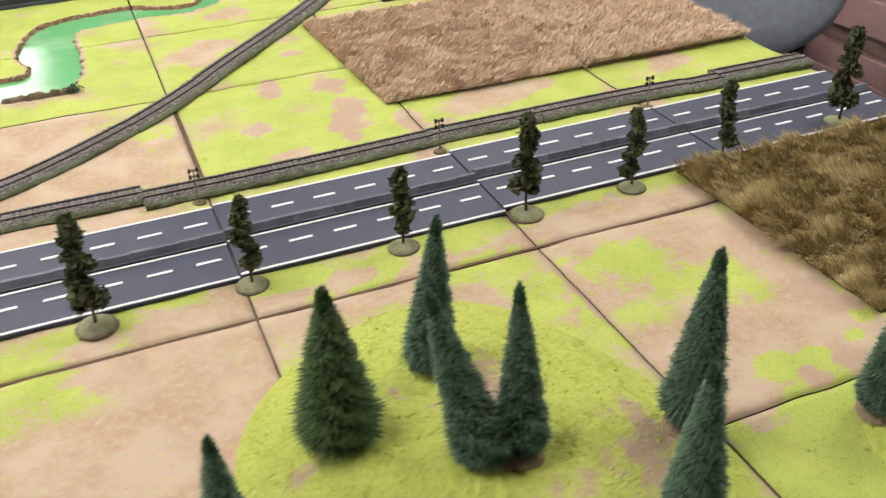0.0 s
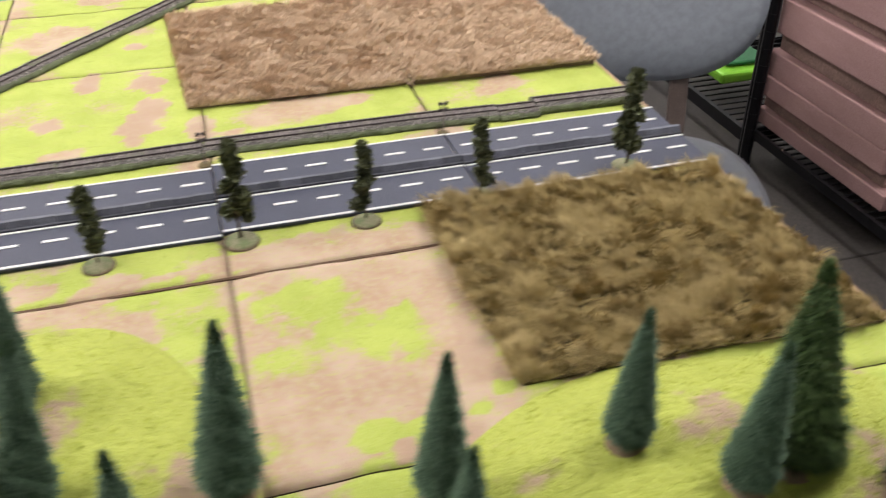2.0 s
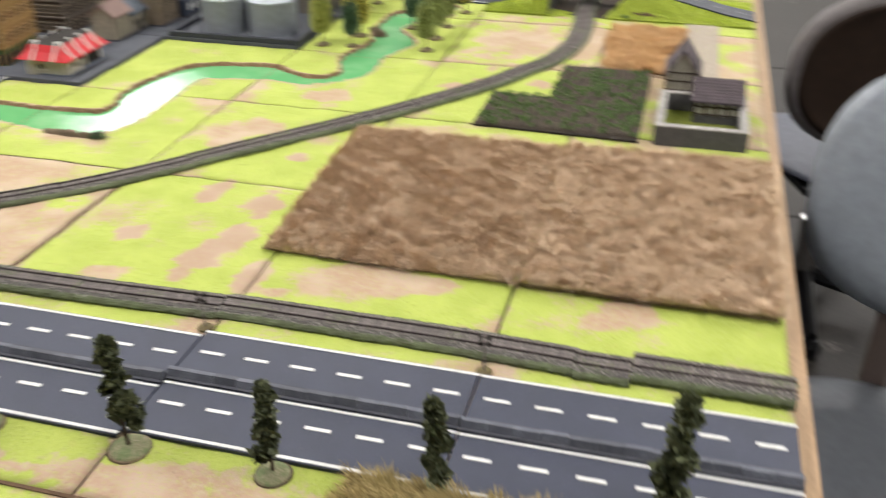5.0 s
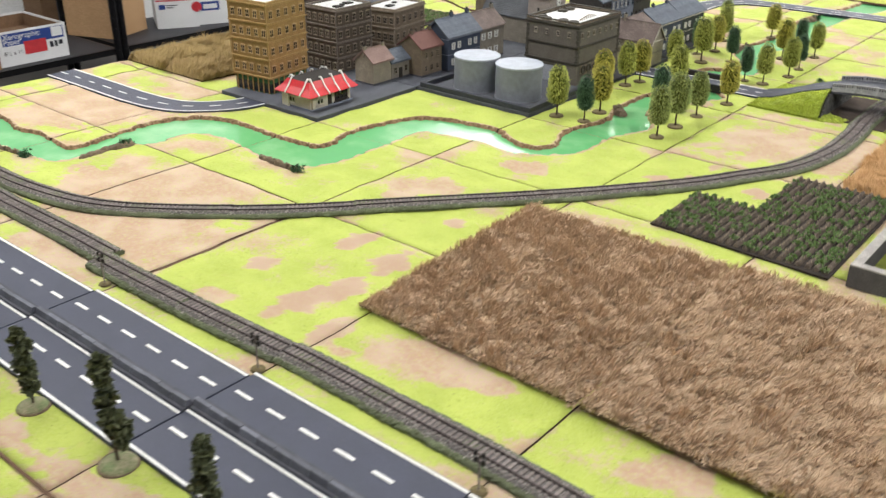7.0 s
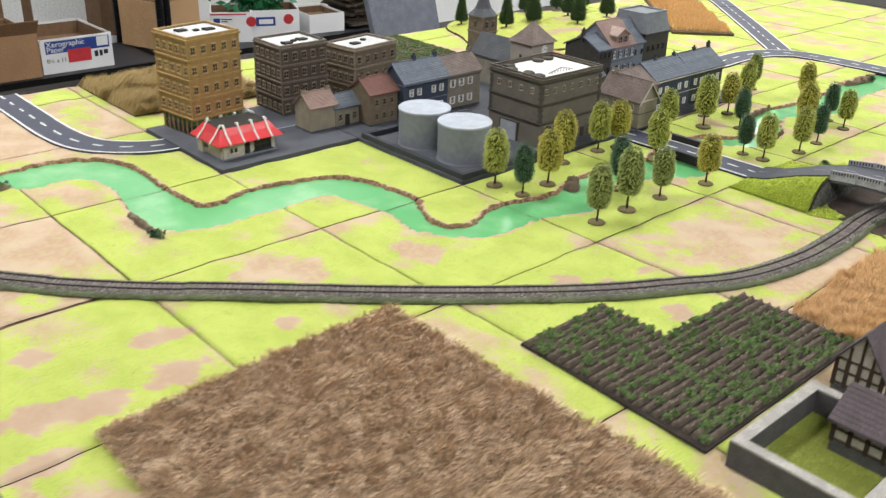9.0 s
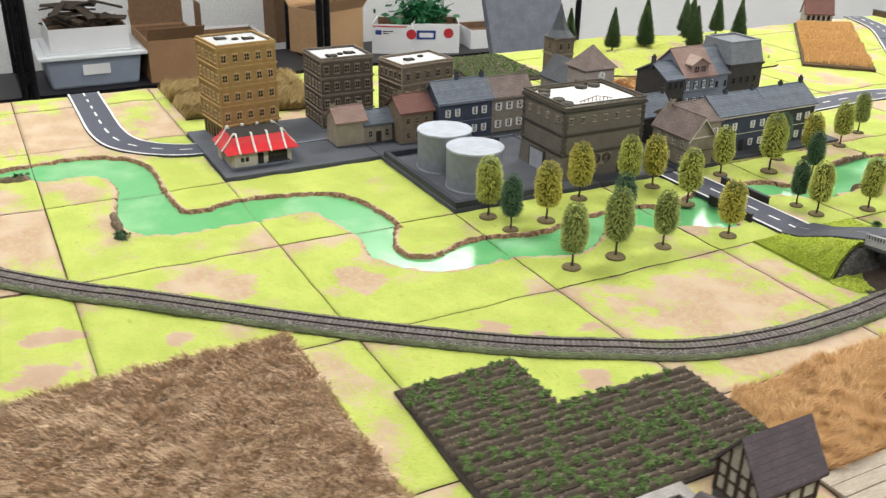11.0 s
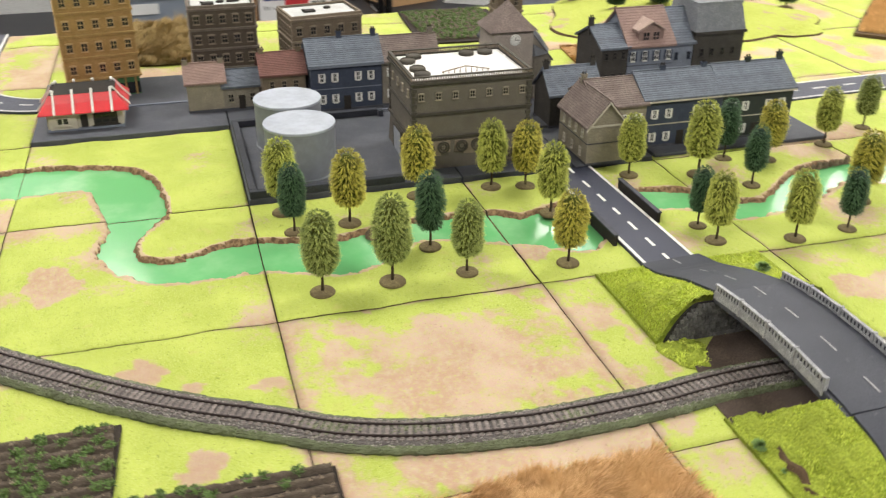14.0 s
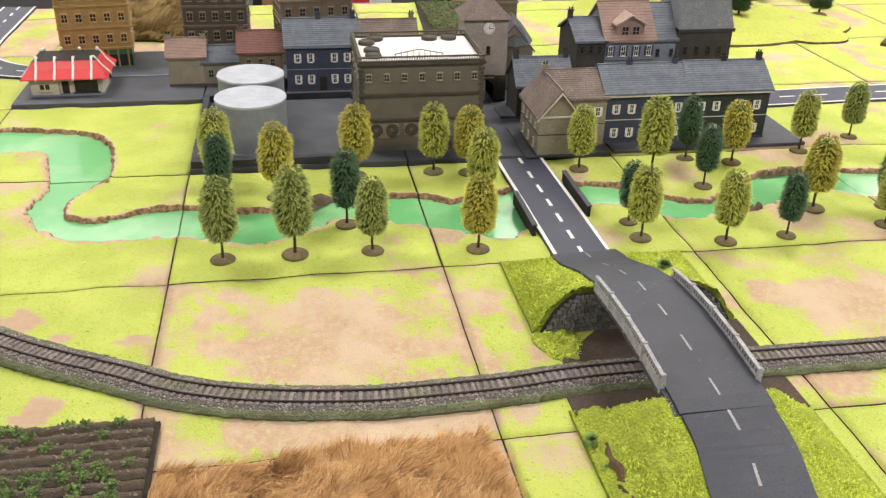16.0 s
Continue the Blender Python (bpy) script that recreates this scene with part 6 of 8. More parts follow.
def window_mesh(w, h, bars=(1, 1), deep=0.0014):
    """A connected frame with glazing bars, outside toward +x, centred at its foot."""
    b = max(w * 0.09, 0.0007)

    def lines(lo, hi, n):
        out = [lo, lo + b]
        for k in range(n):
            m = lo + (hi - lo) * (k + 1) / (n + 1)
            out += [m - b * 0.4, m + b * 0.4]
        return out + [hi - b, hi]

    ys, zs = lines(-w / 2, w / 2, bars[0]), lines(0, h, bars[1])
    ny, nz = len(ys), len(zs)
    mb = MB()
    mb.v = [(x, y, z) for x in (deep, -0.0005) for y in ys for z in zs]
    solid = lambda i, j: 0 <= i < ny - 1 and 0 <= j < nz - 1 and (i % 2 == 0 or j % 2 == 0)
    at = lambda i, j: i * nz + j
    for i in range(ny - 1):
        for j in range(nz - 1):
            if solid(i, j):
                mb.f.append((at(i, j), at(i + 1, j), at(i + 1, j + 1), at(i, j + 1)))
                for di, dj, p, q in ((0, -1, (i, j), (i + 1, j)), (1, 0, (i + 1, j), (i + 1, j + 1)), (0, 1, (i + 1, j + 1), (i, j + 1)), (-1, 0, (i, j + 1), (i, j))):
                    if not solid(i + di, j + dj):
                        mb.f.append((at(*q), at(*p), at(*p) + ny * nz, at(*q) + ny * nz))
    return mb.mesh("window")


def windows(parent, w, h, spots, frame_mat, pane_mat, shut=None, sill=True, arch=False, **kw):
    """Windows at (x, y, z, turn) in the parent's space; turn 0 faces +x."""
    b = max(w * 0.09, 0.0007)
    fm = window_mesh(w, h, **kw)
    kit = [("pane", MB().box(-0.0004, 0.0004, -w / 2 * 0.98, w / 2 * 0.98, 0.0002, h * 0.98), pane_mat)]
    if sill:
        kit.append(("sill", MB().box(-0.0005, 0.0026, -w / 2 - b, w / 2 + b, -b * 1.2, -0.0001), frame_mat))
    if arch:
        kit.append(("lintel", MB().prism([(-w / 2 - b, h + 0.0001), (w / 2 + b, h + 0.0001), (w / 2 + b, h + b), (w / 4, h + b * 2.2), (-w / 4, h + b * 2.2), (-w / 2 - b, h + b)], -0.0005, 0.0022), frame_mat))
    if shut:
        for s in (-1, 1):
            y0, y1 = s * (w / 2 + 0.0002), s * (w / 2 + w * 0.42)
            kit.append(("shutter", MB().box(-0.0003, 0.0011, min(y0, y1), max(y0, y1), 0, h), shut))
    fm.materials.append(frame_mat)
    kids = []
    for name, mb, mat in kit:
        if name == "lintel":
            mb.v = [(z, x, y) for x, y, z in mb.v]
        me = mb.mesh(name)
        me.materials.append(mat)
        kids.append((name, me))
    for x, y, z, turn in spots:
        o = new("window", fm)
        o.parent, o.matrix_basis = parent, pose(x, y, z, 0, 0, turn)
        for name, me in kids:
            p = new(name, me)
            p.parent = o


def door(parent, w, h, x, y, z, turn, mat, label="door"):
    mb = MB().box(-0.0005, 0.0009, -w / 2, w / 2, 0, h).box(0.0009, 0.0015, -w * 0.36, -w * 0.06, h * 0.12, h * 0.5).box(0.0009, 0.0015, w * 0.06, w * 0.36, h * 0.12, h * 0.5).box(0.0009, 0.0015, -w * 0.36, w * 0.36, h * 0.56, h * 0.92)
    o = part("door", mb, mat, parent)
    o.matrix_basis = pose(x, y, z, 0, 0, turn)


def chimney(parent, x, y, z0, z1, mat, w=0.0055, pots=2):
    c = part("chimney", MB().box(-w / 2, w / 2, -w * 0.75, w * 0.75, z0, z1).box(-w * 0.62, w * 0.62, -w * 0.9, w * 0.9, z1 - 0.0018, z1), mat, parent, at=(x, y, 0))
    for k in range(pots):
        part("chimney_pot", MB().lathe([(0.0013, z1), (0.001, z1 + 0.0042)], 0, (k - (pots - 1) / 2) * w * 0.75, 8), M_BLACKISH, c)


def slates(parent, x0, x1, y0, y1, z0, z1, along, mat, rows=14, over=0.004):
    """Courses of overlapping slate strips on both slopes of a pitched roof."""
    for side in (-1, 1):
        for k in range(rows):
            a, b = k / rows, (k + 1) / rows
            if along == "y":
                xm, half = (x0 + x1) / 2, (x1 - x0) / 2 + over
                s = (z1 - z0) / ((x1 - x0) / 2)
                xa, xb = xm + side * half * (1 - a), xm + side * half * (1 - b)
                za, zb = z1 - s * half * (1 - a) + 0.0039, z1 - s * half * (1 - b) + 0.0033
                q = [(xa, y0 - over, za), (xb, y0 - over, zb), (xb, y1 + over, zb), (xa, y1 + over, za)]
            else:
                ym, half = (y0 + y1) / 2, (y1 - y0) / 2 + over
                s = (z1 - z0) / ((y1 - y0) / 2)
                ya, yb = ym + side * half * (1 - a), ym + side * half * (1 - b)
                za, zb = z1 - s * half * (1 - a) + 0.0039, z1 - s * half * (1 - b) + 0.0033
                q = [(x0 - over, ya, za), (x0 - over, yb, zb), (x1 + over, yb, zb), (x1 + over, ya, za)]
            low = [(px, py, pz - 0.0007) for px, py, pz in (q[0], q[3])]
            part("slate_course", MB().add(q + low, [(0, 1, 2, 3), (0, 3, 5, 4)]), mat, parent)


def cottage(name, label, cx, cy, hx, hy, eave, ridge, along, wall, roof, wins=(), win=(0.006, 0.0095), frame=None, shut=None, chims=(), group="model houses", rz=0, doors=(), bands=(), hip=0.0, wk=None, z0=ZB, gutter=None):
    t = thing(name, (cx, cy, z0), label, "model house", group, rz=rz)
    e, r = eave - z0, ridge - z0
    part("wall", MB().walls(-hx, hx, -hy, hy, 0.0, e, None if hip else r - 0.0008, along), wall, t)
    part("plinth", MB().box(-hx - 0.0008, hx + 0.0008, -hy - 0.0008, hy + 0.0008, 0.0, 0.0035), M_CONCRETE, t)
    rf = part("roof", MB().gable(-hx, hx, -hy, hy, e, r, along, hip=hip), roof, t)
    if not hip:
        slates(rf, -hx, hx, -hy, hy, e, r, along, roof)
    rl = MB().box(-0.0012, 0.0012, -hy - 0.004, hy + 0.004, r + 0.002, r + 0.0046) if along == "y" else MB().box(-hx - 0.004 + hip, hx + 0.004 - hip, -0.0012, 0.0012, r + 0.002, r + 0.0046)
    part("ridge", rl, roof, rf)
    for z in bands:
        part("string_course", MB().box(-hx - 0.0007, hx + 0.0007, -hy - 0.0007, hy + 0.0007, z, z + 0.0013), gutter or M_CONCRETE, t)
    if gutter:
        for s in (-1, 1):
            part("gutter", MB().box(s * (hx + 0.004) - 0.001, s * (hx + 0.004) + 0.001, -hy - 0.003, hy + 0.003, e - 0.004, e - 0.0018), gutter, t)
    if wins:
        windows(t, win[0], win[1], [(x, y, z, a) for x, y, z, a in wins], frame or M_WHITE, M_GLASSDK, shut, **(wk or {}))
    for x, y, w, h, a, m in doors:
        door(t, w, h, x, y, 0.001, a, m)
    for x, y, top in chims:
        chimney(t, x, y, r - 0.012, top - z0, wall)
    return t


def grid(x, ys, zs, turn=0):
    return [(x, y, z, turn) for z in zs for y in ys]


def gridx(y, xs, zs, turn=-90):
    return [(x, y, z, turn) for z in zs for x in xs]


def tower_block(label, cx, cy, hx, hy, floors, fh, wall, trim, ground=None, rz=0, ground_h=None, roof_junk=3, win=(0.0112, 0.0150), nwin=(5, 5), frame=None):
    """A flat-roofed block: stacked storeys with ledges, arched windows, parapet and white roof."""
    t = thing("tower_block", (cx, cy, ZB), label, "model building", "model tower blocks", rz=rz)
    z = 0.0
    g = ground_h or fh
    for f in range(floors):
        h = g if f == 0 else fh
        m = ground if (f == 0 and ground) else wall
        ins = 0.0016 if f == 0 and ground else 0.0
        st = part("storey", MB().box(-hx + ins, hx - ins, -hy + ins, hy - ins, z, z + h), m, t)
        part("ledge", MB().box(-hx - 0.0036, hx + 0.0036, -hy - 0.0036, hy + 0.0036, z + h - 0.0024, z + h).box(-hx - 0.0018, hx + 0.0018, -hy - 0.0018, hy + 0.0018, z + h - 0.0047, z + h - 0.0024), trim, st, "projecting ledge")
        spots = []
        zz = z + h * 0.22
        ww = win
        if f == 0 and ground:
            for k in range(7):
                y = -hy + 2 * hy * (k + 0.5) / 7
                x = -hx + 2 * hx * (k + 0.5) / 7
                part("column", MB().box(hx - 0.0024, hx + 0.0006, y - 0.0014, y + 0.0014, z, z + h - 0.0045), wall, st)
                part("column", MB().box(x - 0.0014, x + 0.0014, -hy - 0.0006, -hy + 0.0024, z, z + h - 0.0045), wall, st)
            part("shop_glass", MB().box(-hx + 0.0018, hx - 0.001, -hy + 0.001, hy - 0.0018, z + 0.002, z + h * 0.6), M_GLASSDK, st)
        else:
            spots += grid(hx, [-hy + 2 * hy * (k + 0.5) / nwin[1] for k in range(nwin[1])], [zz])
            spots += gridx(-hy, [-hx + 2 * hx * (k + 0.5) / nwin[0] for k in range(nwin[0])], [zz])
            spots += gridx(hy, [-hx + 2 * hx * (k + 0.5) / nwin[0] for k in range(nwin[0])], [zz], 90)
            windows(t, ww[0], ww[1], spots, frame or trim, M_GLASSDK, arch=True)
        for sx in (-1, 1):
            for sy in (-1, 1):
                if not (f == 0 and ground):
                    part("quoin", MB().box(min(sx * hx, sx * (hx + 0.001)) - 0.0012, max(sx * hx, sx * (hx + 0.001)), min(sy * hy, sy * (hy + 0.001)) - 0.0012, max(sy * hy, sy * (hy + 0.001)), z, z + h - 0.0045), trim, st)
        z += h
    rf = part("roof", MB().box(-hx + 0.002, hx - 0.002, -hy + 0.002, hy - 0.002, z, z + 0.0012), M_ROOFGREY, t, "worn flat roof, its white greyed for shade")
    # dark line along the inner foot of the parapet
    for b in ((-hx + 0.0024, -hx + 0.0052, -hy + 0.0024, hy - 0.0024), (hx - 0.0052, hx - 0.0024, -hy + 0.0024, hy - 0.0024), (-hx + 0.0052, hx - 0.0052, -hy + 0.0024, -hy + 0.0052), (-hx + 0.0052, hx - 0.0052, hy - 0.0052, hy - 0.0024)):
        part("roof_gutter", MB().box(*b, z + 0.0012, z + 0.0020), M_BLACKISH, rf)
    for b in ((-hx - 0.0012, -hx + 0.0022, -hy - 0.0012, hy + 0.0012), (hx - 0.0022, hx + 0.0012, -hy - 0.0012, hy + 0.0012), (-hx + 0.0022, hx - 0.0022, -hy - 0.0012, -hy + 0.0022), (-hx + 0.0022, hx - 0.0022, hy - 0.0022, hy + 0.0012)):
        part("parapet", MB().box(*b, z, z + 0.0052), trim, t)
    r = random.Random(int(cx * 1000) + 5)
    for k in range(roof_junk):
        x, y = r.uniform(-hx * 0.55, hx * 0.5), -hy * 0.6 + 1.2 * hy * (k + 0.5) / roof_junk
        if k % 2:
            part("roof_vent", MB().lathe([(0.007, z + 0.0012), (0.007, z + 0.0038), (0.0052, z + 0.0046)], x, y, 14), M_BLACKISH, rf)
        else:
            part("roof_hatch", MB().box(x - 0.008, x + 0.008, y - 0.011, y + 0.011, z + 0.0012, z + 0.0042).box(x - 0.004, x + 0.004, y - 0.013, y - 0.008, z + 0.0042, z + 0.0062), M_BLACKISH, rf)
    return t


M_STONETRIM = paint("pale_stone_trim", (0.36, 0.315, 0.25), (0.27, 0.235, 0.185), coarse=120, rough=0.8)
M_PALETRIM = paint("pale_tan_trim", (0.52, 0.37, 0.20), (0.40, 0.27, 0.135), coarse=120, rough=0.8)
M_PALEPINK = paint("pale_pink_tile", (0.42, 0.315, 0.275), (0.33, 0.245, 0.21), coarse=90, rough=0.8)
M_TANTRIM = paint("tan_trim", (0.45, 0.30, 0.125), (0.34, 0.22, 0.085), coarse=90, rough=0.8)
M_BROWNTRIM = paint("brown_trim", (0.21, 0.18, 0.15), (0.14, 0.115, 0.095), coarse=90, rough=0.8)
M_TAUPETRIM = paint("taupe_trim", (0.27, 0.225, 0.165), (0.20, 0.16, 0.12), coarse=90, rough=0.8)
tower_block("tan five-storey model tower with arched windows and a green shopfront", -0.458, 1.783, 0.053, 0.060, 5, 0.0385, M_TAN, M_TANTRIM, ground=M_GREENSHOP, ground_h=0.037, rz=7, frame=M_PALETRIM)
tower_block("dark brown four-storey model block with a worn pale roof", -0.464, 2.002, 0.05, 0.057, 4, 0.0355, M_BROWN, M_BROWNTRIM, ground_h=0.037, frame=M_TAUPETRIM)
tower_block("taupe three-storey model block with a worn pale roof", -0.450, 2.180, 0.046, 0.066, 3, 0.0395, M_TAUPE, M_TAUPETRIM, rz=8, roof_junk=2)


def factory():
    x0, x1, y0, y1, top = -0.080, 0.058, 2.227, 2.404, 0.146
    hx, hy, h = (x1 - x0) / 2, (y1 - y0) / 2, top - ZB
    t = thing("factory", ((x0 + x1) / 2, (y0 + y1) / 2, ZB), "grey-brown three-stage model factory with round vents and a white roof", "model building")
    part("lower_stage", MB().frustum((-hx - 0.003, hx + 0.003, -hy - 0.003, hy + 0.003), (-hx, hx, -hy, hy), 0, 0.048), M_FACT, t)
    part("middle_stage", MB().box(-hx, hx, -hy, hy, 0.048, 0.085), M_FACT, t)
    part("upper_stage", MB().box(-hx, hx, -hy, hy, 0.085, h - 0.01), M_FACT, t)
    for z, o in ((0.046, 0.0032), (0.083, 0.0028), (h - 0.012, 0.0036)):
        part("cornice", MB().box(-hx - o, hx + o, -hy - o, hy + o, z, z + 0.0032).box(-hx - o * 0.55, hx + o * 0.55, -hy - o * 0.55, hy + o * 0.55, z - 0.0022, z), M_FACT_DK, t)
    for sx in (-1, 1):
        for sy in (-1, 1):
            for k in range(13):
                z = 0.05 + k * 0.0056
                o = 0.0012 if k % 2 else 0.0019
                part("quoin", MB().box(sx * hx - (0.004 if k % 2 else 0.006) if sx > 0 else sx * hx - o, sx * hx + o if sx > 0 else sx * hx + (0.004 if k % 2 else 0.006), sy * hy - (0.004 if k % 2 else 0.006) if sy > 0 else sy * hy - o, sy * hy + o if sy > 0 else sy * hy + (0.004 if k % 2 else 0.006), z, z + 0.005), M_FACT_DK, t)
    windows(t, 0.0082, 0.0100, grid(hx, [-hy + 2 * hy * (k + 0.5) / 7 for k in range(7)], [0.1045]) + gridx(-hy, [-0.045, -0.015, 0.015, 0.045], [0.1045]) + gridx(hy, [-0.04, 0, 0.04], [0.0925], 90), M_STONETRIM, M_GLASSDK, arch=True)
    for yc in (-0.055, -0.004):
        v = part("vent_plate", MB().prism([(0, -0.022), (0.0015, -0.022), (0.0015, 0.022), (0, 0.022)], 0.024, 0.042).box(0, 0.0016, -0.008, 0.008, 0.020, 0.024), M_TAUPETRIM, t, at=(hx + 0.0015, yc, 0))
        for s in (-0.0115, 0.0115):
            ring = MB()
            n = 18
            for r0, r1, a, b in ((0.0092, 0.0068, 0.0016, 0.0042), (0.0058, 0.0034, 0.0016, 0.0030)):
                k0 = len(ring.v)
                for rad, xx in ((r0, a), (r0, b), (r1, b), (r1, a)):
                    ring.v += [(xx, s + rad * math.cos(6.283 * k / n), 0.033 + rad * math.sin(6.283 * k / n)) for k in range(n)]
                ring.f += [(k0 + c * n + k, k0 + c * n + (k + 1) % n, k0 + ((c + 1) % 4) * n + (k + 1) % n, k0 + ((c + 1) % 4) * n + k) for c in range(4) for k in range(n)]
            part("round_vent", ring, M_FACT_DK, v)
            part("vent_blade", MB().box(0.0017, 0.0026, s - 0.0066, s + 0.0066, 0.0323, 0.0337).box(0.0017, 0.0026, s - 0.0007, s + 0.0007, 0.0264, 0.0396), M_FACT, v)
    windows(t, 0.011, 0.016, [(hx + 0.0025, 0.062, 0.006, 0)], M_TAUPETRIM, M_GLASSDK, bars=(2, 1))
    door(t, 0.011, 0.02, hx + 0.0025, 0.040, 0.0, 0, M_FACT_DK)
    part("loading_door", MB().box(-0.032, 0.012, -hy - 0.0042, -hy - 0.001, 0.0, 0.037), M_DOORGREY, t, "grey sliding loading door")
    part("door_frame", MB().box(-0.035, -0.032, -hy - 0.005, -hy - 0.0005, 0, 0.04).box(0.012, 0.015, -hy - 0.005, -hy - 0.0005, 0, 0.04).box(-0.032, 0.012, -hy - 0.005, -hy - 0.0005, 0.037, 0.04), M_FACT_DK, t)
    part("roof", MB().box(-hx + 0.003, hx - 0.003, -hy + 0.003, hy - 0.003, h - 0.0098, h - 0.0085), M_ROOFWHITE, t, "white flat roof")
    for b in ((-hx - 0.002, -hx + 0.0025, -hy - 0.002, hy + 0.002), (hx - 0.0025, hx + 0.002, -hy - 0.002, hy + 0.002), (-hx + 0.0025, hx - 0.0025, -hy - 0.002, -hy + 0.0025), (-hx + 0.0025, hx - 0.0025, hy - 0.0025, hy + 0.002)):
        par = part("parapet", MB().box(*b, h - 0.0088, h - 0.0062), M_FACT_DK, t)
        part("parapet_rail", MB().box(*b, h - 0.0016, h), M_FACT_DK, par)
        bal = MB()
        lx, ly = b[1] - b[0], b[3] - b[2]
        n = int(max(lx, ly) / 0.0036)
        for k in range(n + 1):
            x, y = (b[0] + b[1]) / 2, (b[2] + b[3]) / 2
            if lx > ly:
                x = b[0] + 0.001 + (lx - 0.002) * k / n
            else:
                y = b[2] + 0.001 + (ly - 0.002) * k / n
            bal.box(x - 0.0009, x + 0.0009, y - 0.0009, y + 0.0009, h - 0.0064, h - 0.0014)
        part("balustrade", bal, M_TAUPETRIM, par)
    zt = h - 0.0085
    for x, y in ((-0.052, -0.055), (-0.030, -0.07), (0.012, -0.066), (0.04, -0.066), (-0.05, 0.028), (-0.05, 0.058)):
        part("roof_vent", MB().lathe([(0.012, zt), (0.012, zt + 0.0045), (0.0092, zt + 0.006), (0.0092, zt + 0.005)], x, y, 18), M_FACT_DK, t)
    cg = MB()
    for k in range(9):
        y = -0.034 + 0.0085 * k
        hgt = 0.0075 * (1 - abs(k - 4) / 6)
        cg.box(0.036, 0.0375, y - 0.0005, y + 0.0005, zt, zt + hgt)
    cg.add([(0.0355, -0.036, zt + 0.0018), (0.038, -0.036, zt + 0.0018), (0.038, 0, zt + 0.0085), (0.0355, 0, zt + 0.0085), (0.0355, -0.036, zt + 0.003), (0.038, -0.036, zt + 0.003), (0.038, 0, zt + 0.0098), (0.0355, 0, zt + 0.0098)], [(0, 1, 2, 3), (4, 5, 6, 7), (0, 1, 5, 4), (1, 2, 6, 5), (3, 0, 4, 7)])
    cg.add([(0.0355, 0.036, zt + 0.0018), (0.038, 0.036, zt + 0.0018), (0.038, 0, zt + 0.0085), (0.0355, 0, zt + 0.0085), (0.0355, 0.036, zt + 0.003), (0.038, 0.036, zt + 0.003), (0.038, 0, zt + 0.0098), (0.0355, 0, zt + 0.0098)], [(0, 1, 2, 3), (4, 5, 6, 7), (0, 1, 5, 4), (1, 2, 6, 5), (3, 0, 4, 7)])
    part("fallen_cresting", cg, M_TAUPETRIM, t, "small roof cresting lying behind the parapet")


factory()


def tank(x, y):
    t = thing("storage_tank", (x, y, ZB), "grey cylindrical storage tank with a pale flat lid", "storage tank", "storage tanks")
    part("shell", MB().lathe([(0.0505, 0), (0.0505, 0.071)], n=48, cap=False), M_TANK, t, smooth=True)
    part("lid", MB().lathe([(0.0515, 0.0695), (0.0518, 0.0715), (0.0512, 0.0732), (0.03, 0.0742), (0.002, 0.0746)], n=48), M_TANKTOP, t, "pale flat tank lid")
    part("foot_ring", MB().lathe([(0.052, 0.0), (0.052, 0.0018), (0.0506, 0.0026)], n=48, cap=False), M_TANK, t)


tank(0.010, 2.072)
tank(-0.102, 2.070)


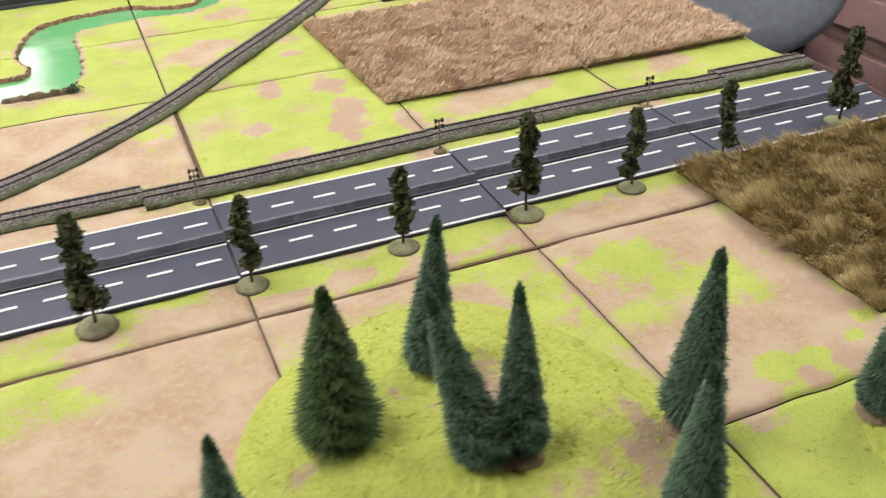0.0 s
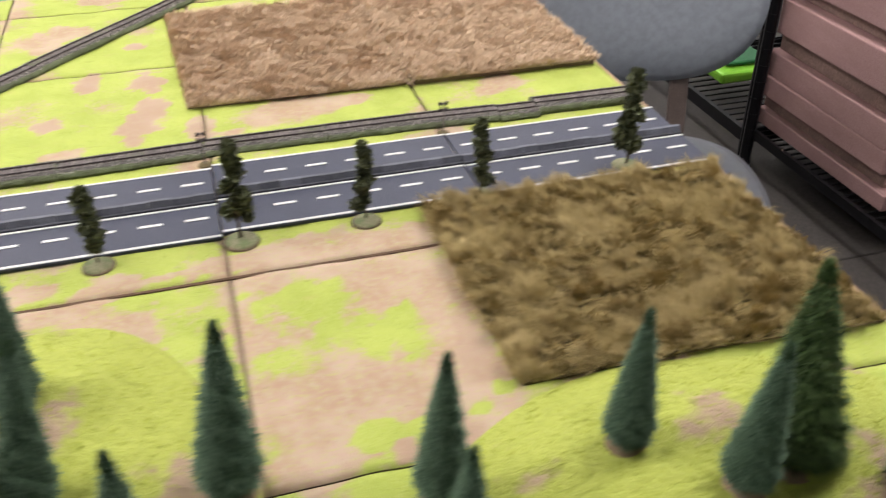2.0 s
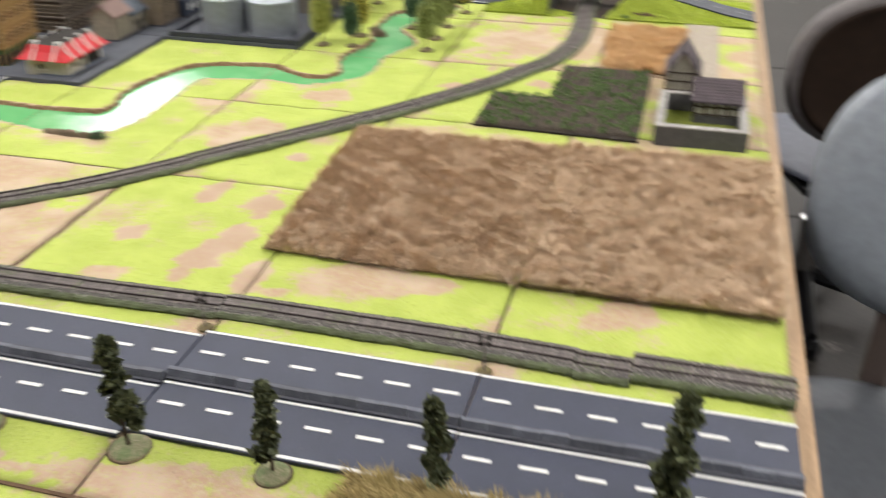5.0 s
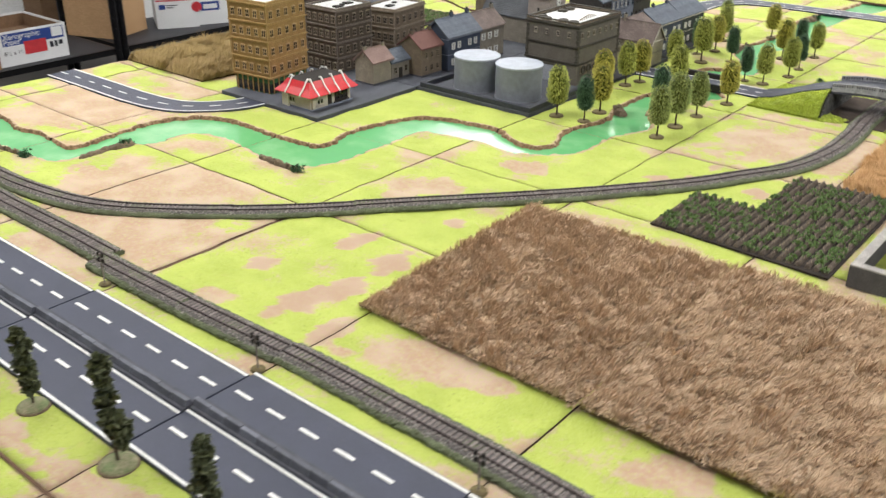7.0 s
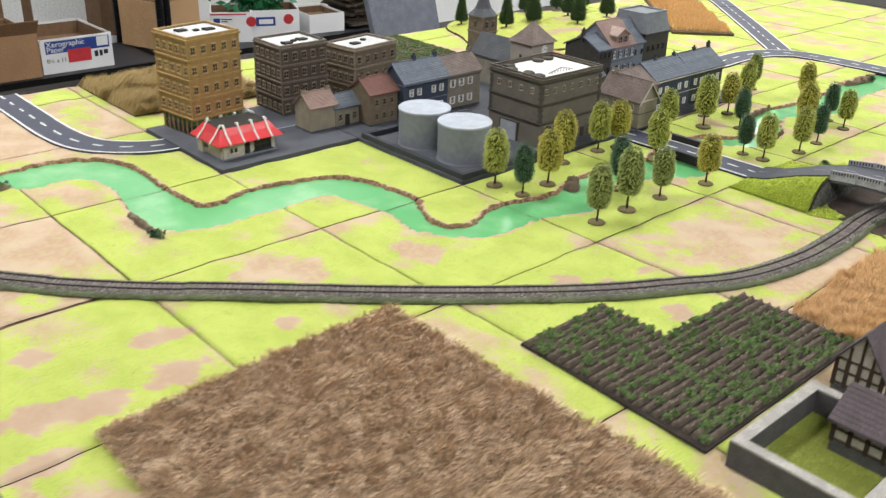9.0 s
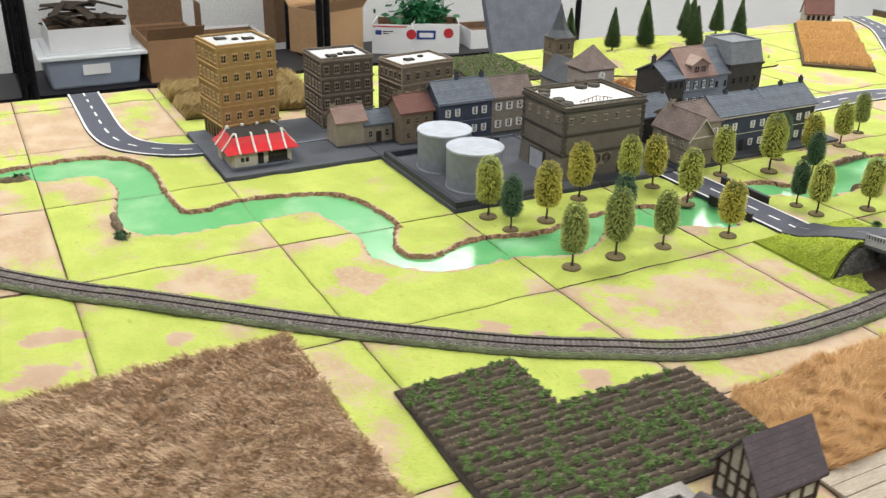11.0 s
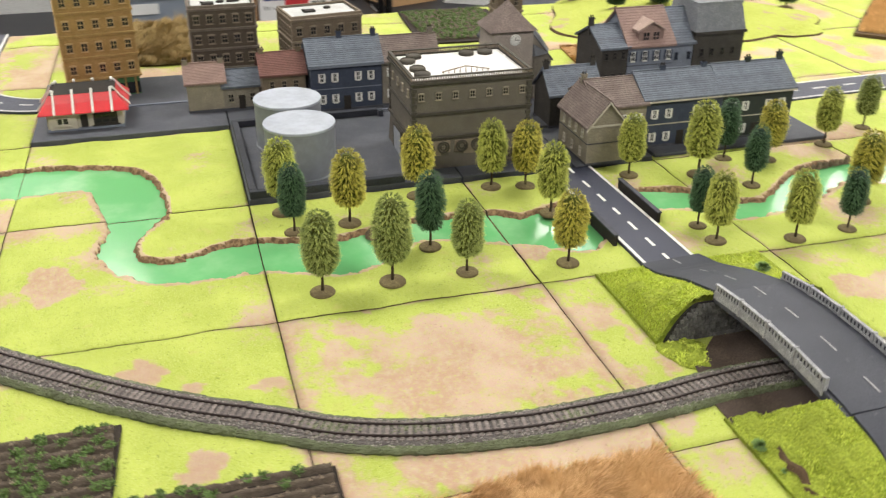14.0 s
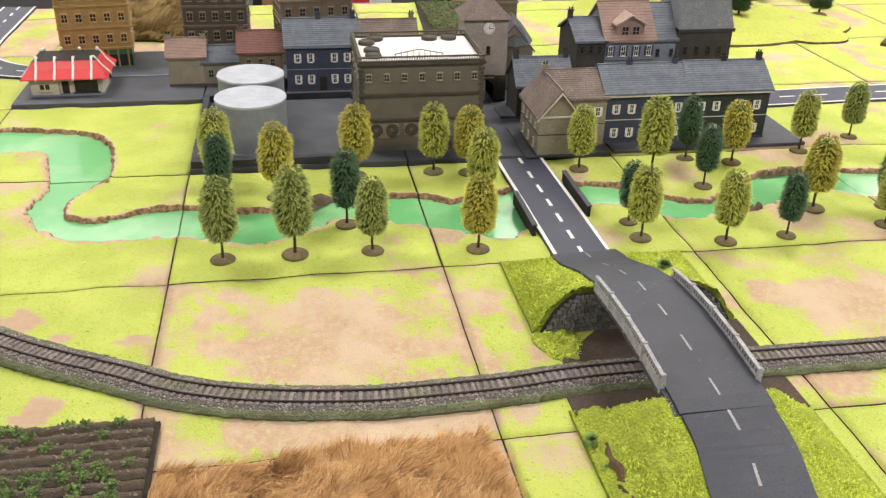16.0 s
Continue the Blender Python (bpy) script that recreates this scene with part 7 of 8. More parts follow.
def diner():
    t = thing("diner", (-0.29, 1.762, ZB), "cream model diner with a red mansard roof and white beams", "model building")
    hx, hy = 0.040, 0.058
    part("wall", MB().box(-hx, hx, -hy, hy, 0, 0.031).box(hx, hx + 0.005, -hy + 0.004, -0.012, 0, 0.031).box(-hx, -hx + 0.02, -hy - 0.004, hy, 0, 0.03), M_CREAM, t)
    part("plinth", MB().box(-hx - 0.001, hx + 0.006, -hy - 0.0012, hy + 0.001, 0, 0.0028), M_BLUEGREY, t)
    rings = [(1.30, 0.030), (1.29, 0.0315), (1.0, 0.044), (0.82, 0.055), (0.80, 0.056)]
    mb = MB()
    for s, z in rings:
        ox, oy = hx * s + (0.003 if s > 1 else 0), hy * (1 + (s - 1) * 0.62)
        mb.v += [(-ox, -oy, z), (ox, -oy, z), (ox, oy, z), (-ox, oy, z)]
    mb.f = [(4 * k + a, 4 * k + (a + 1) % 4, 4 * k + 4 + (a + 1) % 4, 4 * k + 4 + a) for k in range(len(rings) - 1) for a in range(4)] + [(3, 2, 1, 0)]
    part("roof", mb, M_REDROOF, t, "glossy red mansard roof")
    ox, oy = hx * 0.80, hy * 0.876
    part("roof_deck", MB().box(-ox, ox, -oy, oy, 0.0540, 0.0562), M_BLACKISH, t)
    for k in range(4):
        y = -oy * 0.86 + 2 * oy * 0.86 * k / 3
        for sx in (-1, 1):
            bm_ = MB()
            prof = [(hx * 1.29 + 0.0035, 0.0325), (hx * 1.0 + 0.001, 0.0462), (hx * 0.83 + 0.001, 0.0570), (hx * 0.76, 0.0625), (hx * 0.62, 0.0620)]
            for x, z in prof:
                bm_.v += [(sx * x, y - 0.0017, z - 0.0032), (sx * x, y + 0.0017, z - 0.0032), (sx * x, y + 0.0017, z), (sx * x, y - 0.0017, z)]
            n = len(prof)
            bm_.f = [(4 * q + a, 4 * q + 4 + a, 4 * q + 4 + (a + 1) % 4, 4 * q + (a + 1) % 4) for q in range(n - 1) for a in range(4)] + [(0, 1, 2, 3), (4 * n - 1, 4 * n - 2, 4 * n - 3, 4 * n - 4)]
            part("roof_beam", bm_, M_WHITE, t, "white curved roof beam")
    for sy in (-1, 1):
        for x in (-hx * 0.5, hx * 0.62):
            bm_ = MB()
            prof = [(hy * 1.18 + 0.003, 0.0325), (hy * 1.0 + 0.001, 0.0462), (hy * 0.89, 0.0570), (hy * 0.82, 0.0625), (hy * 0.74, 0.062)]
            for yy, z in prof:
                bm_.v += [(x - 0.0017, sy * yy, z - 0.0032), (x + 0.0017, sy * yy, z - 0.0032), (x + 0.0017, sy * yy, z), (x - 0.0017, sy * yy, z)]
            n = len(prof)
            bm_.f = [(4 * q + a, 4 * q + 4 + a, 4 * q + 4 + (a + 1) % 4, 4 * q + (a + 1) % 4) for q in range(n - 1) for a in range(4)] + [(0, 1, 2, 3), (4 * n - 1, 4 * n - 2, 4 * n - 3, 4 * n - 4)]
            part("roof_beam", bm_, M_WHITE, t, "white curved roof beam")
    windows(t, 0.019, 0.0125, [(hx + 0.005, -0.034, 0.010, 0)], M_CREAM, M_GLASSDK, bars=(1, 0))
    windows(t, 0.037, 0.020, [(hx, 0.031, 0.005, 0)], M_BLACKISH, M_GLASSDK, bars=(2, 1))
    windows(t, 0.018, 0.0125, [(-0.012, -hy, 0.010, -90)], M_CREAM, M_GLASSDK, bars=(1, 0))
    door(t, 0.011, 0.023, hx, -0.002, 0.001, 0, M_BLACKISH)


diner()

# street of small houses behind the tanks
cottage("house", "small beige model house with a pink tiled roof and two chimneys", -0.309, 1.956, 0.028, 0.031, 0.057, 0.080, "y", M_BEIGE, M_TILE_PINK, grid(0.026, (-0.017, 0, 0.017), (0.030,)), (0.009, 0.0125), M_BEIGE,
        chims=((0, -0.029, 0.090), (0, 0.029, 0.090)))
cottage("house", "low beige model cottage with a blue slate roof", -0.306, 2.014, 0.026, 0.030, 0.047, 0.066, "y", M_GREYBEIGE, M_SLATE, grid(0.026, (-0.018, 0.018), (0.014,)), (0.009, 0.014), M_BEIGE, doors=((0.026, 0, 0.011, 0.024, 0, M_BLACKISH),))
cottage("house", "narrow brown model house with a red-brown roof", -0.280, 2.083, 0.035, 0.036, 0.072, 0.098, "y", M_TAUPE, M_TILE_RED, grid(0.035, (-0.02, 0.0, 0.02), (0.012, 0.042)), (0.008, 0.013), M_TAUPETRIM, chims=((0, -0.031, 0.108), (0, 0.031, 0.108)))
cottage("house", "dark blue model townhouse with white shuttered windows and a slate roof", -0.270, 2.187, 0.039, 0.061, 0.086, 0.119, "y", M_BLUEWALL, M_SLATE,
        grid(0.039, (-0.042, -0.020, 0.020, 0.042), (0.014, 0.051)), (0.0065, 0.0145), M_WHITE, M_WHITE, chims=((0, -0.004, 0.132), (0, 0.055, 0.132)), doors=((0.039, 0.0, 0.012, 0.024, 0, M_BLACKISH),), bands=(0.038, 0.074), gutter=M_BLUEGREY)
cottage("house", "grey-beige model townhouse with white windows and a brown roof", -0.272, 2.300, 0.037, 0.050, 0.084, 0.115, "y", M_GREYBEIGE, M_TILE_BROWN, grid(0.037, (-0.034, -0.008, 0.018), (0.014, 0.051)), (0.0085, 0.015), M_WHITE, M_WHITE,
        chims=((0, 0.044, 0.128),), bands=(0.038,), gutter=M_GREYBEIGE)


def church():
    g = thing("church", (-0.178, 2.452, ZB), "grey stone model church with a clock gatehouse and pointed roofs", "model church")
    hx, hy, e = 0.032, 0.036, 0.142
    part("gate_tower", MB().box(-hx, hx, -hy, hy, 0.04, e).box(-hx, hx, -hy, -hy * 0.45, 0, 0.04).box(-hx, hx, hy * 0.45, hy, 0, 0.04), M_GATE, g)
    ring = MB()
    for k in range(7):
        a0, a1 = 3.14159 * k / 7, 3.14159 * (k + 1) / 7
        ring.add([(hx - 0.001, hy * 0.45 * math.cos(a0), 0.022 + 0.016 * math.sin(a0)), (hx - 0.001, hy * 0.45 * math.cos(a1), 0.022 + 0.016 * math.sin(a1)), (hx - 0.001, hy * 0.45 * math.cos(a1), 0.042), (hx - 0.001, hy * 0.45 * math.cos(a0), 0.042)], [(0, 1, 2, 3)])
    part("gate_arch", ring, M_DKWALL, g)
    part("gate_band", MB().box(-hx - 0.0006, hx + 0.0006, -hy - 0.0006, -hy * 0.45, 0, 0.045).box(-hx - 0.0006, hx + 0.0006, hy * 0.45, hy + 0.0006, 0, 0.045).box(-hx - 0.0006, hx + 0.0006, -hy * 0.45, hy * 0.45, 0.0425, 0.046), M_DKWALL, g, "dark stone gate band")
    rf = MB()
    o = 0.006
    lv = [(1.0, e - 0.003), (0.72, e + 0.008), (0.42, e + 0.021), (0.02, e + 0.041)]
    for s, z in lv:
        rf.v += [(-(hx + o) * s, -(hy + o) * s, z), ((hx + o) * s, -(hy + o) * s, z), ((hx + o) * s, (hy + o) * s, z), (-(hx + o) * s, (hy + o) * s, z)]
    rf.f = [(4 * k + a, 4 * k + (a + 1) % 4, 4 * k + 4 + (a + 1) % 4, 4 * k + 4 + a) for k in range(3) for a in range(4)] + [(3, 2, 1, 0), (12, 13, 14, 15)]
    part("tower_roof", rf, M_TILE_BROWN, g, "steep brown pyramid roof")
    ck = part("clock", MB().lathe([(0.0095, 0), (0.0095, 0.0012), (0.0085, 0.0016)], n=24), M_WHITE, g, "white round clock face")
    ck.matrix_basis = pose(hx, 0.004, 0.124, 0, 90, 0)
    hand = MB().box(-0.0005, 0.0005, -0.0005, 0.0065, 0.0016, 0.0021).box(-0.0045, 0.0005, -0.0006, 0.0006, 0.0016, 0.0021)
    part("clock_pointer", hand, M_BLACKISH, ck)
    tick = MB()
    for k in range(12):
        a = 6.283 * k / 12
        x, y = 0.0077 * math.cos(a), 0.0077 * math.sin(a)
        tick.box(x - 0.0006, x + 0.0006, y - 0.0006, y + 0.0006, 0.0014, 0.0018)
    tagged(part("dial", tick, M_BLACKISH, ck), kind="stuff")
    windows(g, 0.006, 0.013, [(hx, 0.004, 0.082, 0), (0, -hy, 0.10, -90)], M_DKWALL, M_GLASSDK)
    part("nave", MB().walls(-0.225, -hx, 0.028, 0.098, 0, 0.068, 0.110, "x"), M_GREYBEIGE, g)
    nr = part("nave_roof", MB().gable(-0.222, -hx - 0.004, 0.028, 0.098, 0.068, 0.110, "x"), M_SLATE_DK, g)
    slates(nr, -0.222, -hx - 0.004, 0.028, 0.098, 0.068, 0.110, "x", M_SLATE_DK, 12)
    ap = MB()
    n = 8
    ap.lathe([(0.036, 0), (0.036, 0.080)], -0.060, 0.063, n)
    part("apse", ap, M_GREYBEIGE, g)
    part("apse_roof", MB().lathe([(0.041, 0.078), (0.022, 0.105), (0.001, 0.128)], -0.060, 0.063, n), M_SLATE_DK, g, "dark faceted apse roof")
    part("spire_tower", MB().box(-0.276, -0.226, 0.065, 0.115, 0, 0.146), M_TAUPE, g)
    for z in (0.105, 0.143):
        part("spire_band", MB().box(-0.278, -0.224, 0.063, 0.117, z, z + 0.0035), M_TAUPETRIM, g)
    sp = MB()
    sp.lathe([(0.036, 0.146), (0.020, 0.162), (0.010, 0.190), (0.001, 0.220)], -0.251, 0.09, 8)
    part("spire", sp, M_SLATE_DK, g, "dark slate spire")
    windows(g, 0.008, 0.015, [(-0.226, 0.079, 0.118, 0), (-0.226, 0.101, 0.118, 0), (-0.251, 0.065, 0.118, -90)], M_TAUPETRIM, M_GLASSDK, arch=True)


church()
cottage("house", "small sooty model house with a slate roof beside the gate", -0.088, 2.530, 0.034, 0.044, 0.062, 0.095, "y", M_DKWALL, M_SLATE, grid(0.034, (-0.026, 0.0, 0.026), (0.030,)), (0.006, 0.012), M_DKWALL, chims=((0, -0.041, 0.108), (0, 0.041, 0.108)), z0=ZB)


def corner_house():
    """Cross-gabled house: a gable to the river and a wing that joins the row."""
    hx, hy, e, r = 0.052, 0.030, 0.061, 0.0965
    t = cottage("house", "beige model corner house with cross-gabled brown tiled roofs", 0.057, 2.508, hx, hy, e + ZB, r + ZB, "x", M_BEIGE, M_TILE_BROWN,
                gridx(-hy, (-0.034, -0.012, 0.010, 0.034), (0.040,)) + gridx(-hy, (-0.03, 0.0, 0.03), (0.010,)), (0.007, 0.013), M_CREAM, bands=(0.033,), chims=((-0.040, 0, 0.117),))
    wx0, wx1, wy0, wy1, we, wr = -0.083, 0.013, 0.0, 0.083, 0.073, 0.1005
    part("wing_wall", MB().walls(wx0, wx1, wy0, wy1, 0.0, we, wr - 0.0008, "y"), M_BEIGE, t)
    part("wing_band", MB().box(wx0 - 0.0007, wx1 + 0.0007, hy + 0.001, wy1 - 0.0006, 0.033, 0.0343), M_CONCRETE, t)
    rf = part("wing_roof", MB().gable(wx0, wx1, wy0, wy1, we, wr, "y"), M_TILE_BROWN, t)
    slates(rf, wx0, wx1, wy0, wy1, we, wr, "y", M_TILE_BROWN, over=0.003)
    part("ridge", MB().box((wx0 + wx1) / 2 - 0.0012, (wx0 + wx1) / 2 + 0.0012, wy0 - 0.002, wy1 + 0.003, wr + 0.002, wr + 0.0046), M_TILE_BROWN, rf)
    windows(t, 0.0075, 0.013, [(wx1, 0.050, 0.046, 0), (wx1, 0.070, 0.046, 0), (wx1, 0.050, 0.012, 0)], M_WHITE, M_GLASSDK, M_WHITE)
    part("eave_band", MB().box(hx, hx + 0.0022, -hy - 0.003, hy + 0.002, e - 0.002, e + 0.0004), M_CREAM, t, "pale band across the gable foot")
    for sy in (-1, 1):
        yo, zo = sy * (hy + 0.0046), e - 0.0046 * (r - e) / hy + 0.0012
        q = [(x, y, z + d) for d in (0, -0.0030) for x, y, z in ((hx + 0.0042, yo, zo), (hx + 0.0058, yo, zo), (hx + 0.0058, 0, r + 0.0012), (hx + 0.0042, 0, r + 0.0012))]
        part("bargeboard", MB().add(q, [(0, 1, 2, 3), (7, 6, 5, 4), (0, 4, 5, 1), (1, 5, 6, 2), (2, 6, 7, 3), (3, 7, 4, 0)]), M_CREAM, t, "cream gable bargeboard")


corner_house()
kb = thing("kerb_slab", (-0.081, 2.481, ZB), "raised grey paving slab before the sooty house", "paving slab")
part("slab", MB().box(-0.023, 0.024, -0.020, 0.020, 0.0, 0.0042), M_TOWN, kb, bevel=0.0008)
kb = thing("kerb_slab", (0.050, 2.4685, ZB), "narrow grey kerb beside the corner house", "kerb")
part("slab", MB().box(-0.062, 0.062, -0.0075, 0.0075, 0.0, 0.0022), M_TOWN, kb, bevel=0.0006)
WS = (0.010, 0.047)
cottage("house", "dark blue-grey model row house with white shutters and slate roof", 0.021, 2.658, 0.045, 0.067, 0.083, 0.112, "y", M_BLUEWALL, M_SLATE, grid(0.045, (-0.050, -0.026, 0.022, 0.048), WS), (0.0065, 0.0135), M_WHITE, M_WHITE,
        chims=((0, -0.02, 0.122), (0, 0.052, 0.122)), doors=((0.045, -0.002, 0.012, 0.023, 0, M_BLACKISH),), bands=(0.036,), gutter=M_CREAM)
M_DKGREEN = paint("dark_green_wall", (0.035, 0.045, 0.04), (0.025, 0.032, 0.03), coarse=60, rough=0.8)
cottage("house", "dark green-grey model row house with white shutters and slate roof", 0.021, 2.789, 0.045, 0.063, 0.083, 0.114, "y", M_DKGREEN, M_SLATE, grid(0.045, (-0.046, -0.022, 0.020, 0.044), WS), (0.0065, 0.0135), M_WHITE, M_WHITE,
        chims=((0, 0.0, 0.124), (0, 0.058, 0.128)), doors=((0.045, 0.0, 0.012, 0.023, 0, M_BLACKISH),), bands=(0.036,), gutter=M_CREAM)
# tall terrace
cottage("house", "sooty dark model house with a pale slate roof", -0.150, 2.617, 0.050, 0.024, 0.117, 0.142, "y", M_DKWALL, M_SLATE, grid(0.050, (-0.015, 0.0, 0.015), (0.018, 0.056, 0.092)), (0.006, 0.012), M_DKWALL, chims=((0, -0.024, 0.158),))


def dormer_house():
    t = cottage("house", "blue-grey model townhouse with a pink tiled roof and dormer", -0.155, 2.6835, 0.055, 0.0415, 0.118, 0.166, "y", M_BLUEGREY, M_TILE_PINK, grid(0.055, (-0.033, -0.011, 0.011, 0.033), (0.014, 0.05, 0.086)), (0.008, 0.0165), M_WHITE, M_BLUEWALL, bands=(0.04, 0.078))
    d = part("dormer", MB().walls(0.012, 0.050, -0.023, 0.023, 0.112, 0.136, 0.149, "x"), M_TILE_PINK, t)
    part("dormer_roof", MB().gable(0.012, 0.050, -0.023, 0.023, 0.136, 0.149, "x"), M_PALEPINK, d)
    windows(d, 0.0125, 0.017, [(0.050, -0.0092, 0.1165, 0), (0.050, 0.0092, 0.1165, 0)], M_TILE_PINK, M_GLASSDK)


dormer_house()
cottage("house", "narrow pale blue-grey model house with a slate roof", -0.153, 2.7445, 0.052, 0.0188, 0.118, 0.163, "y", M_BLUEGREY, M_SLATE, grid(0.052, (-0.012, 0.012), (0.014, 0.05, 0.084)), (0.006, 0.012), M_BLUEWALL)


def mansard_house():
    t = thing("house", (-0.150, 2.8105, ZB), "tall sooty model house with a grey mansard roof", "model house", "model houses")
    part("wall", MB().box(-0.05, 0.05, -0.0465, 0.049, 0, 0.127), M_DKWALL, t)
    part("cornice", MB().box(-0.053, 0.053, -0.0465, 0.052, 0.123, 0.128), M_DKWALL, t)
    part("mansard_roof", MB().frustum((-0.051, 0.051, -0.0465, 0.050), (-0.040, 0.040, -0.042, 0.043), 0.128, 0.171), M_SLATE_PALE, t, "pale grey slate mansard roof")
    for b in ((-0.041, -0.036, -0.043, 0.044), (0.036, 0.041, -0.043, 0.044), (-0.036, 0.036, -0.043, -0.038), (-0.036, 0.036, 0.039, 0.044)):
        part("roof_rim", MB().box(*b, 0.171, 0.175), M_SLATE_PALE, t)
    windows(t, 0.0065, 0.013, grid(0.05, (-0.03, -0.01, 0.01, 0.03), (0.014, 0.05, 0.086)) + gridx(0.049, (-0.02, 0.02), (0.05, 0.086), 90), M_DKWALL, M_GLASSDK)


mansard_house()


# ---- farmyard ----
def farmyard():
    t = thing("walled_yard", (0.91, 1.745, 0), "dark stone-walled yard with pale tops and grass inside", "walled yard")
    hx, hy = 0.071, 0.084
    for b in ((-hx, -hx + 0.013, -hy, hy), (hx - 0.013, hx, -hy, hy), (-hx + 0.013, hx - 0.013, -hy, -hy + 0.013), (-hx + 0.013, hx - 0.013, hy - 0.013, hy)):
        part("coping", MB().box(*b, 0.0312, 0.0332), M_COPING, part("wall_run", MB().box(*b, 0.0005, 0.0312), M_PEN, t), "pale wall top")
    part("grass", MB().box(-hx + 0.013, hx - 0.013, -hy + 0.013, hy - 0.013, 0.0006, 0.003), M_YARDGRASS, t, "olive green grass floor, darkened for the walls' shadow")
    M_PLASTER = M_CREAM

    def timbered(label, cx, cy, hx, hy, e, r, along, z0=0.0006):
        h = thing("timbered_house", (cx, cy, z0), label, "model house", "half-timbered farm houses")
        part("wall", MB().walls(-hx, hx, -hy, hy, 0, e, r, along), M_PLASTER, h)
        part("stone_foot", MB().box(-hx - 0.0009, hx + 0.0009, -hy - 0.0009, hy + 0.0009, 0, e * 0.34), M_PEN, h)
        rf = part("roof", MB().gable(-hx, hx, -hy, hy, e, r, along, over=0.006, t=0.0028), M_PURPLE, h)
        slates(rf, -hx, hx, -hy, hy, e, r, along, M_PURPLE, 8, 0.006)
        for s in (-1, 1):
            for k in range(5):
                y = -hy + 2 * hy * k / 4
                x = -hx + 2 * hx * k / 4
                part("timber", MB().box(s * hx - 0.0012, s * hx + 0.0012, y - 0.0023, y + 0.0023, e * 0.3, e), M_TIMBER, h)
                part("timber", MB().box(x - 0.0023, x + 0.0023, s * hy - 0.0012, s * hy + 0.0012, e * 0.3, e), M_TIMBER, h)
            for z in (e * 0.36, e * 0.68, e - 0.0018):
                part("timber", MB().box(s * hx - 0.001, s * hx + 0.001, -hy, hy, z, z + 0.0024), M_TIMBER, h)
                part("timber", MB().box(-hx, hx, s * hy - 0.001, s * hy + 0.001, z, z + 0.0024), M_TIMBER, h)
        ends = ((-1, 1) if along == "y" else ())
        for s in ends:
            for k in (-0.5, 0, 0.5):
                part("timber", MB().box(hx * k - 0.0014, hx * k + 0.0014, s * hy - 0.0011, s * hy + 0.0011, e, e + (r - e) * (1 - abs(k)) - 0.001), M_TIMBER, h)
        return h

    timbered("half-timbered model house with a purple slate roof beyond the yard", 0.872, 1.905, 0.026, 0.038, 0.052, 0.090, "y")
    timbered("half-timbered model house with a purple slate roof inside the yard", 0.932, 1.800, 0.036, 0.034, 0.040, 0.064, "x", 0.003)


farmyard()
cottage("house", "cream timbered model house with a red-brown roof by the far road", -0.878, 3.920, 0.022, 0.047, 0.040, 0.078, "y", M_CREAM, M_TILE_RED, grid(0.022, (-0.034, -0.017, 0, 0.017, 0.034), (0.016,)), (0.009, 0.015), M_TIMBER, z0=0.0005, rz=-31, bands=(0.012,))
gw = thing("garden_wall", (-0.86, 4.252, 0.0005), "low brown stone garden wall before the far trees", "garden wall")
part("wall_run", MB().box(-0.052, 0.052, -0.005, 0.005, 0.0, 0.018), M_CUTEDGE, gw, bevel=0.0012)
part("coping", MB().box(-0.054, 0.054, -0.006, 0.006, 0.018, 0.021), M_PEN, gw)

# ---- chairs ----
def shell(w, d, dish, n=56, m=12, lip=0.012, sq=2.6):
    """A rounded dished shell in its own plane, with thickness."""
    vs, fs = [], []
    for layer in (0, 1):
        for a in range(m + 1):
            rho = a / m
            for k in range(n):
                th = 6.28318 * k / n
                c, s = math.cos(th), math.sin(th)
                q = (abs(c) ** sq + abs(s) ** sq) ** (-1 / sq)
                x, y = w / 2 * q * c * rho, d / 2 * q * s * rho
                z = dish * ((2 * x / w) ** 2) + lip * rho ** 6
                vs.append((x, y, z - (0.014 if layer else 0) * (1 - 0.6 * rho ** 4)))
    L = (m + 1) * n
    for a in range(m):
        for k in range(n):
            p = (a * n + k, (a + 1) * n + k, (a + 1) * n + (k + 1) % n, a * n + (k + 1) % n)
            fs.append(p)
            fs.append(tuple(L + i for i in reversed(p)))
    fs += [(m * n + k, L + m * n + k, L + m * n + (k + 1) % n, m * n + (k + 1) % n) for k in range(n)]
    return MB().add(vs, fs)


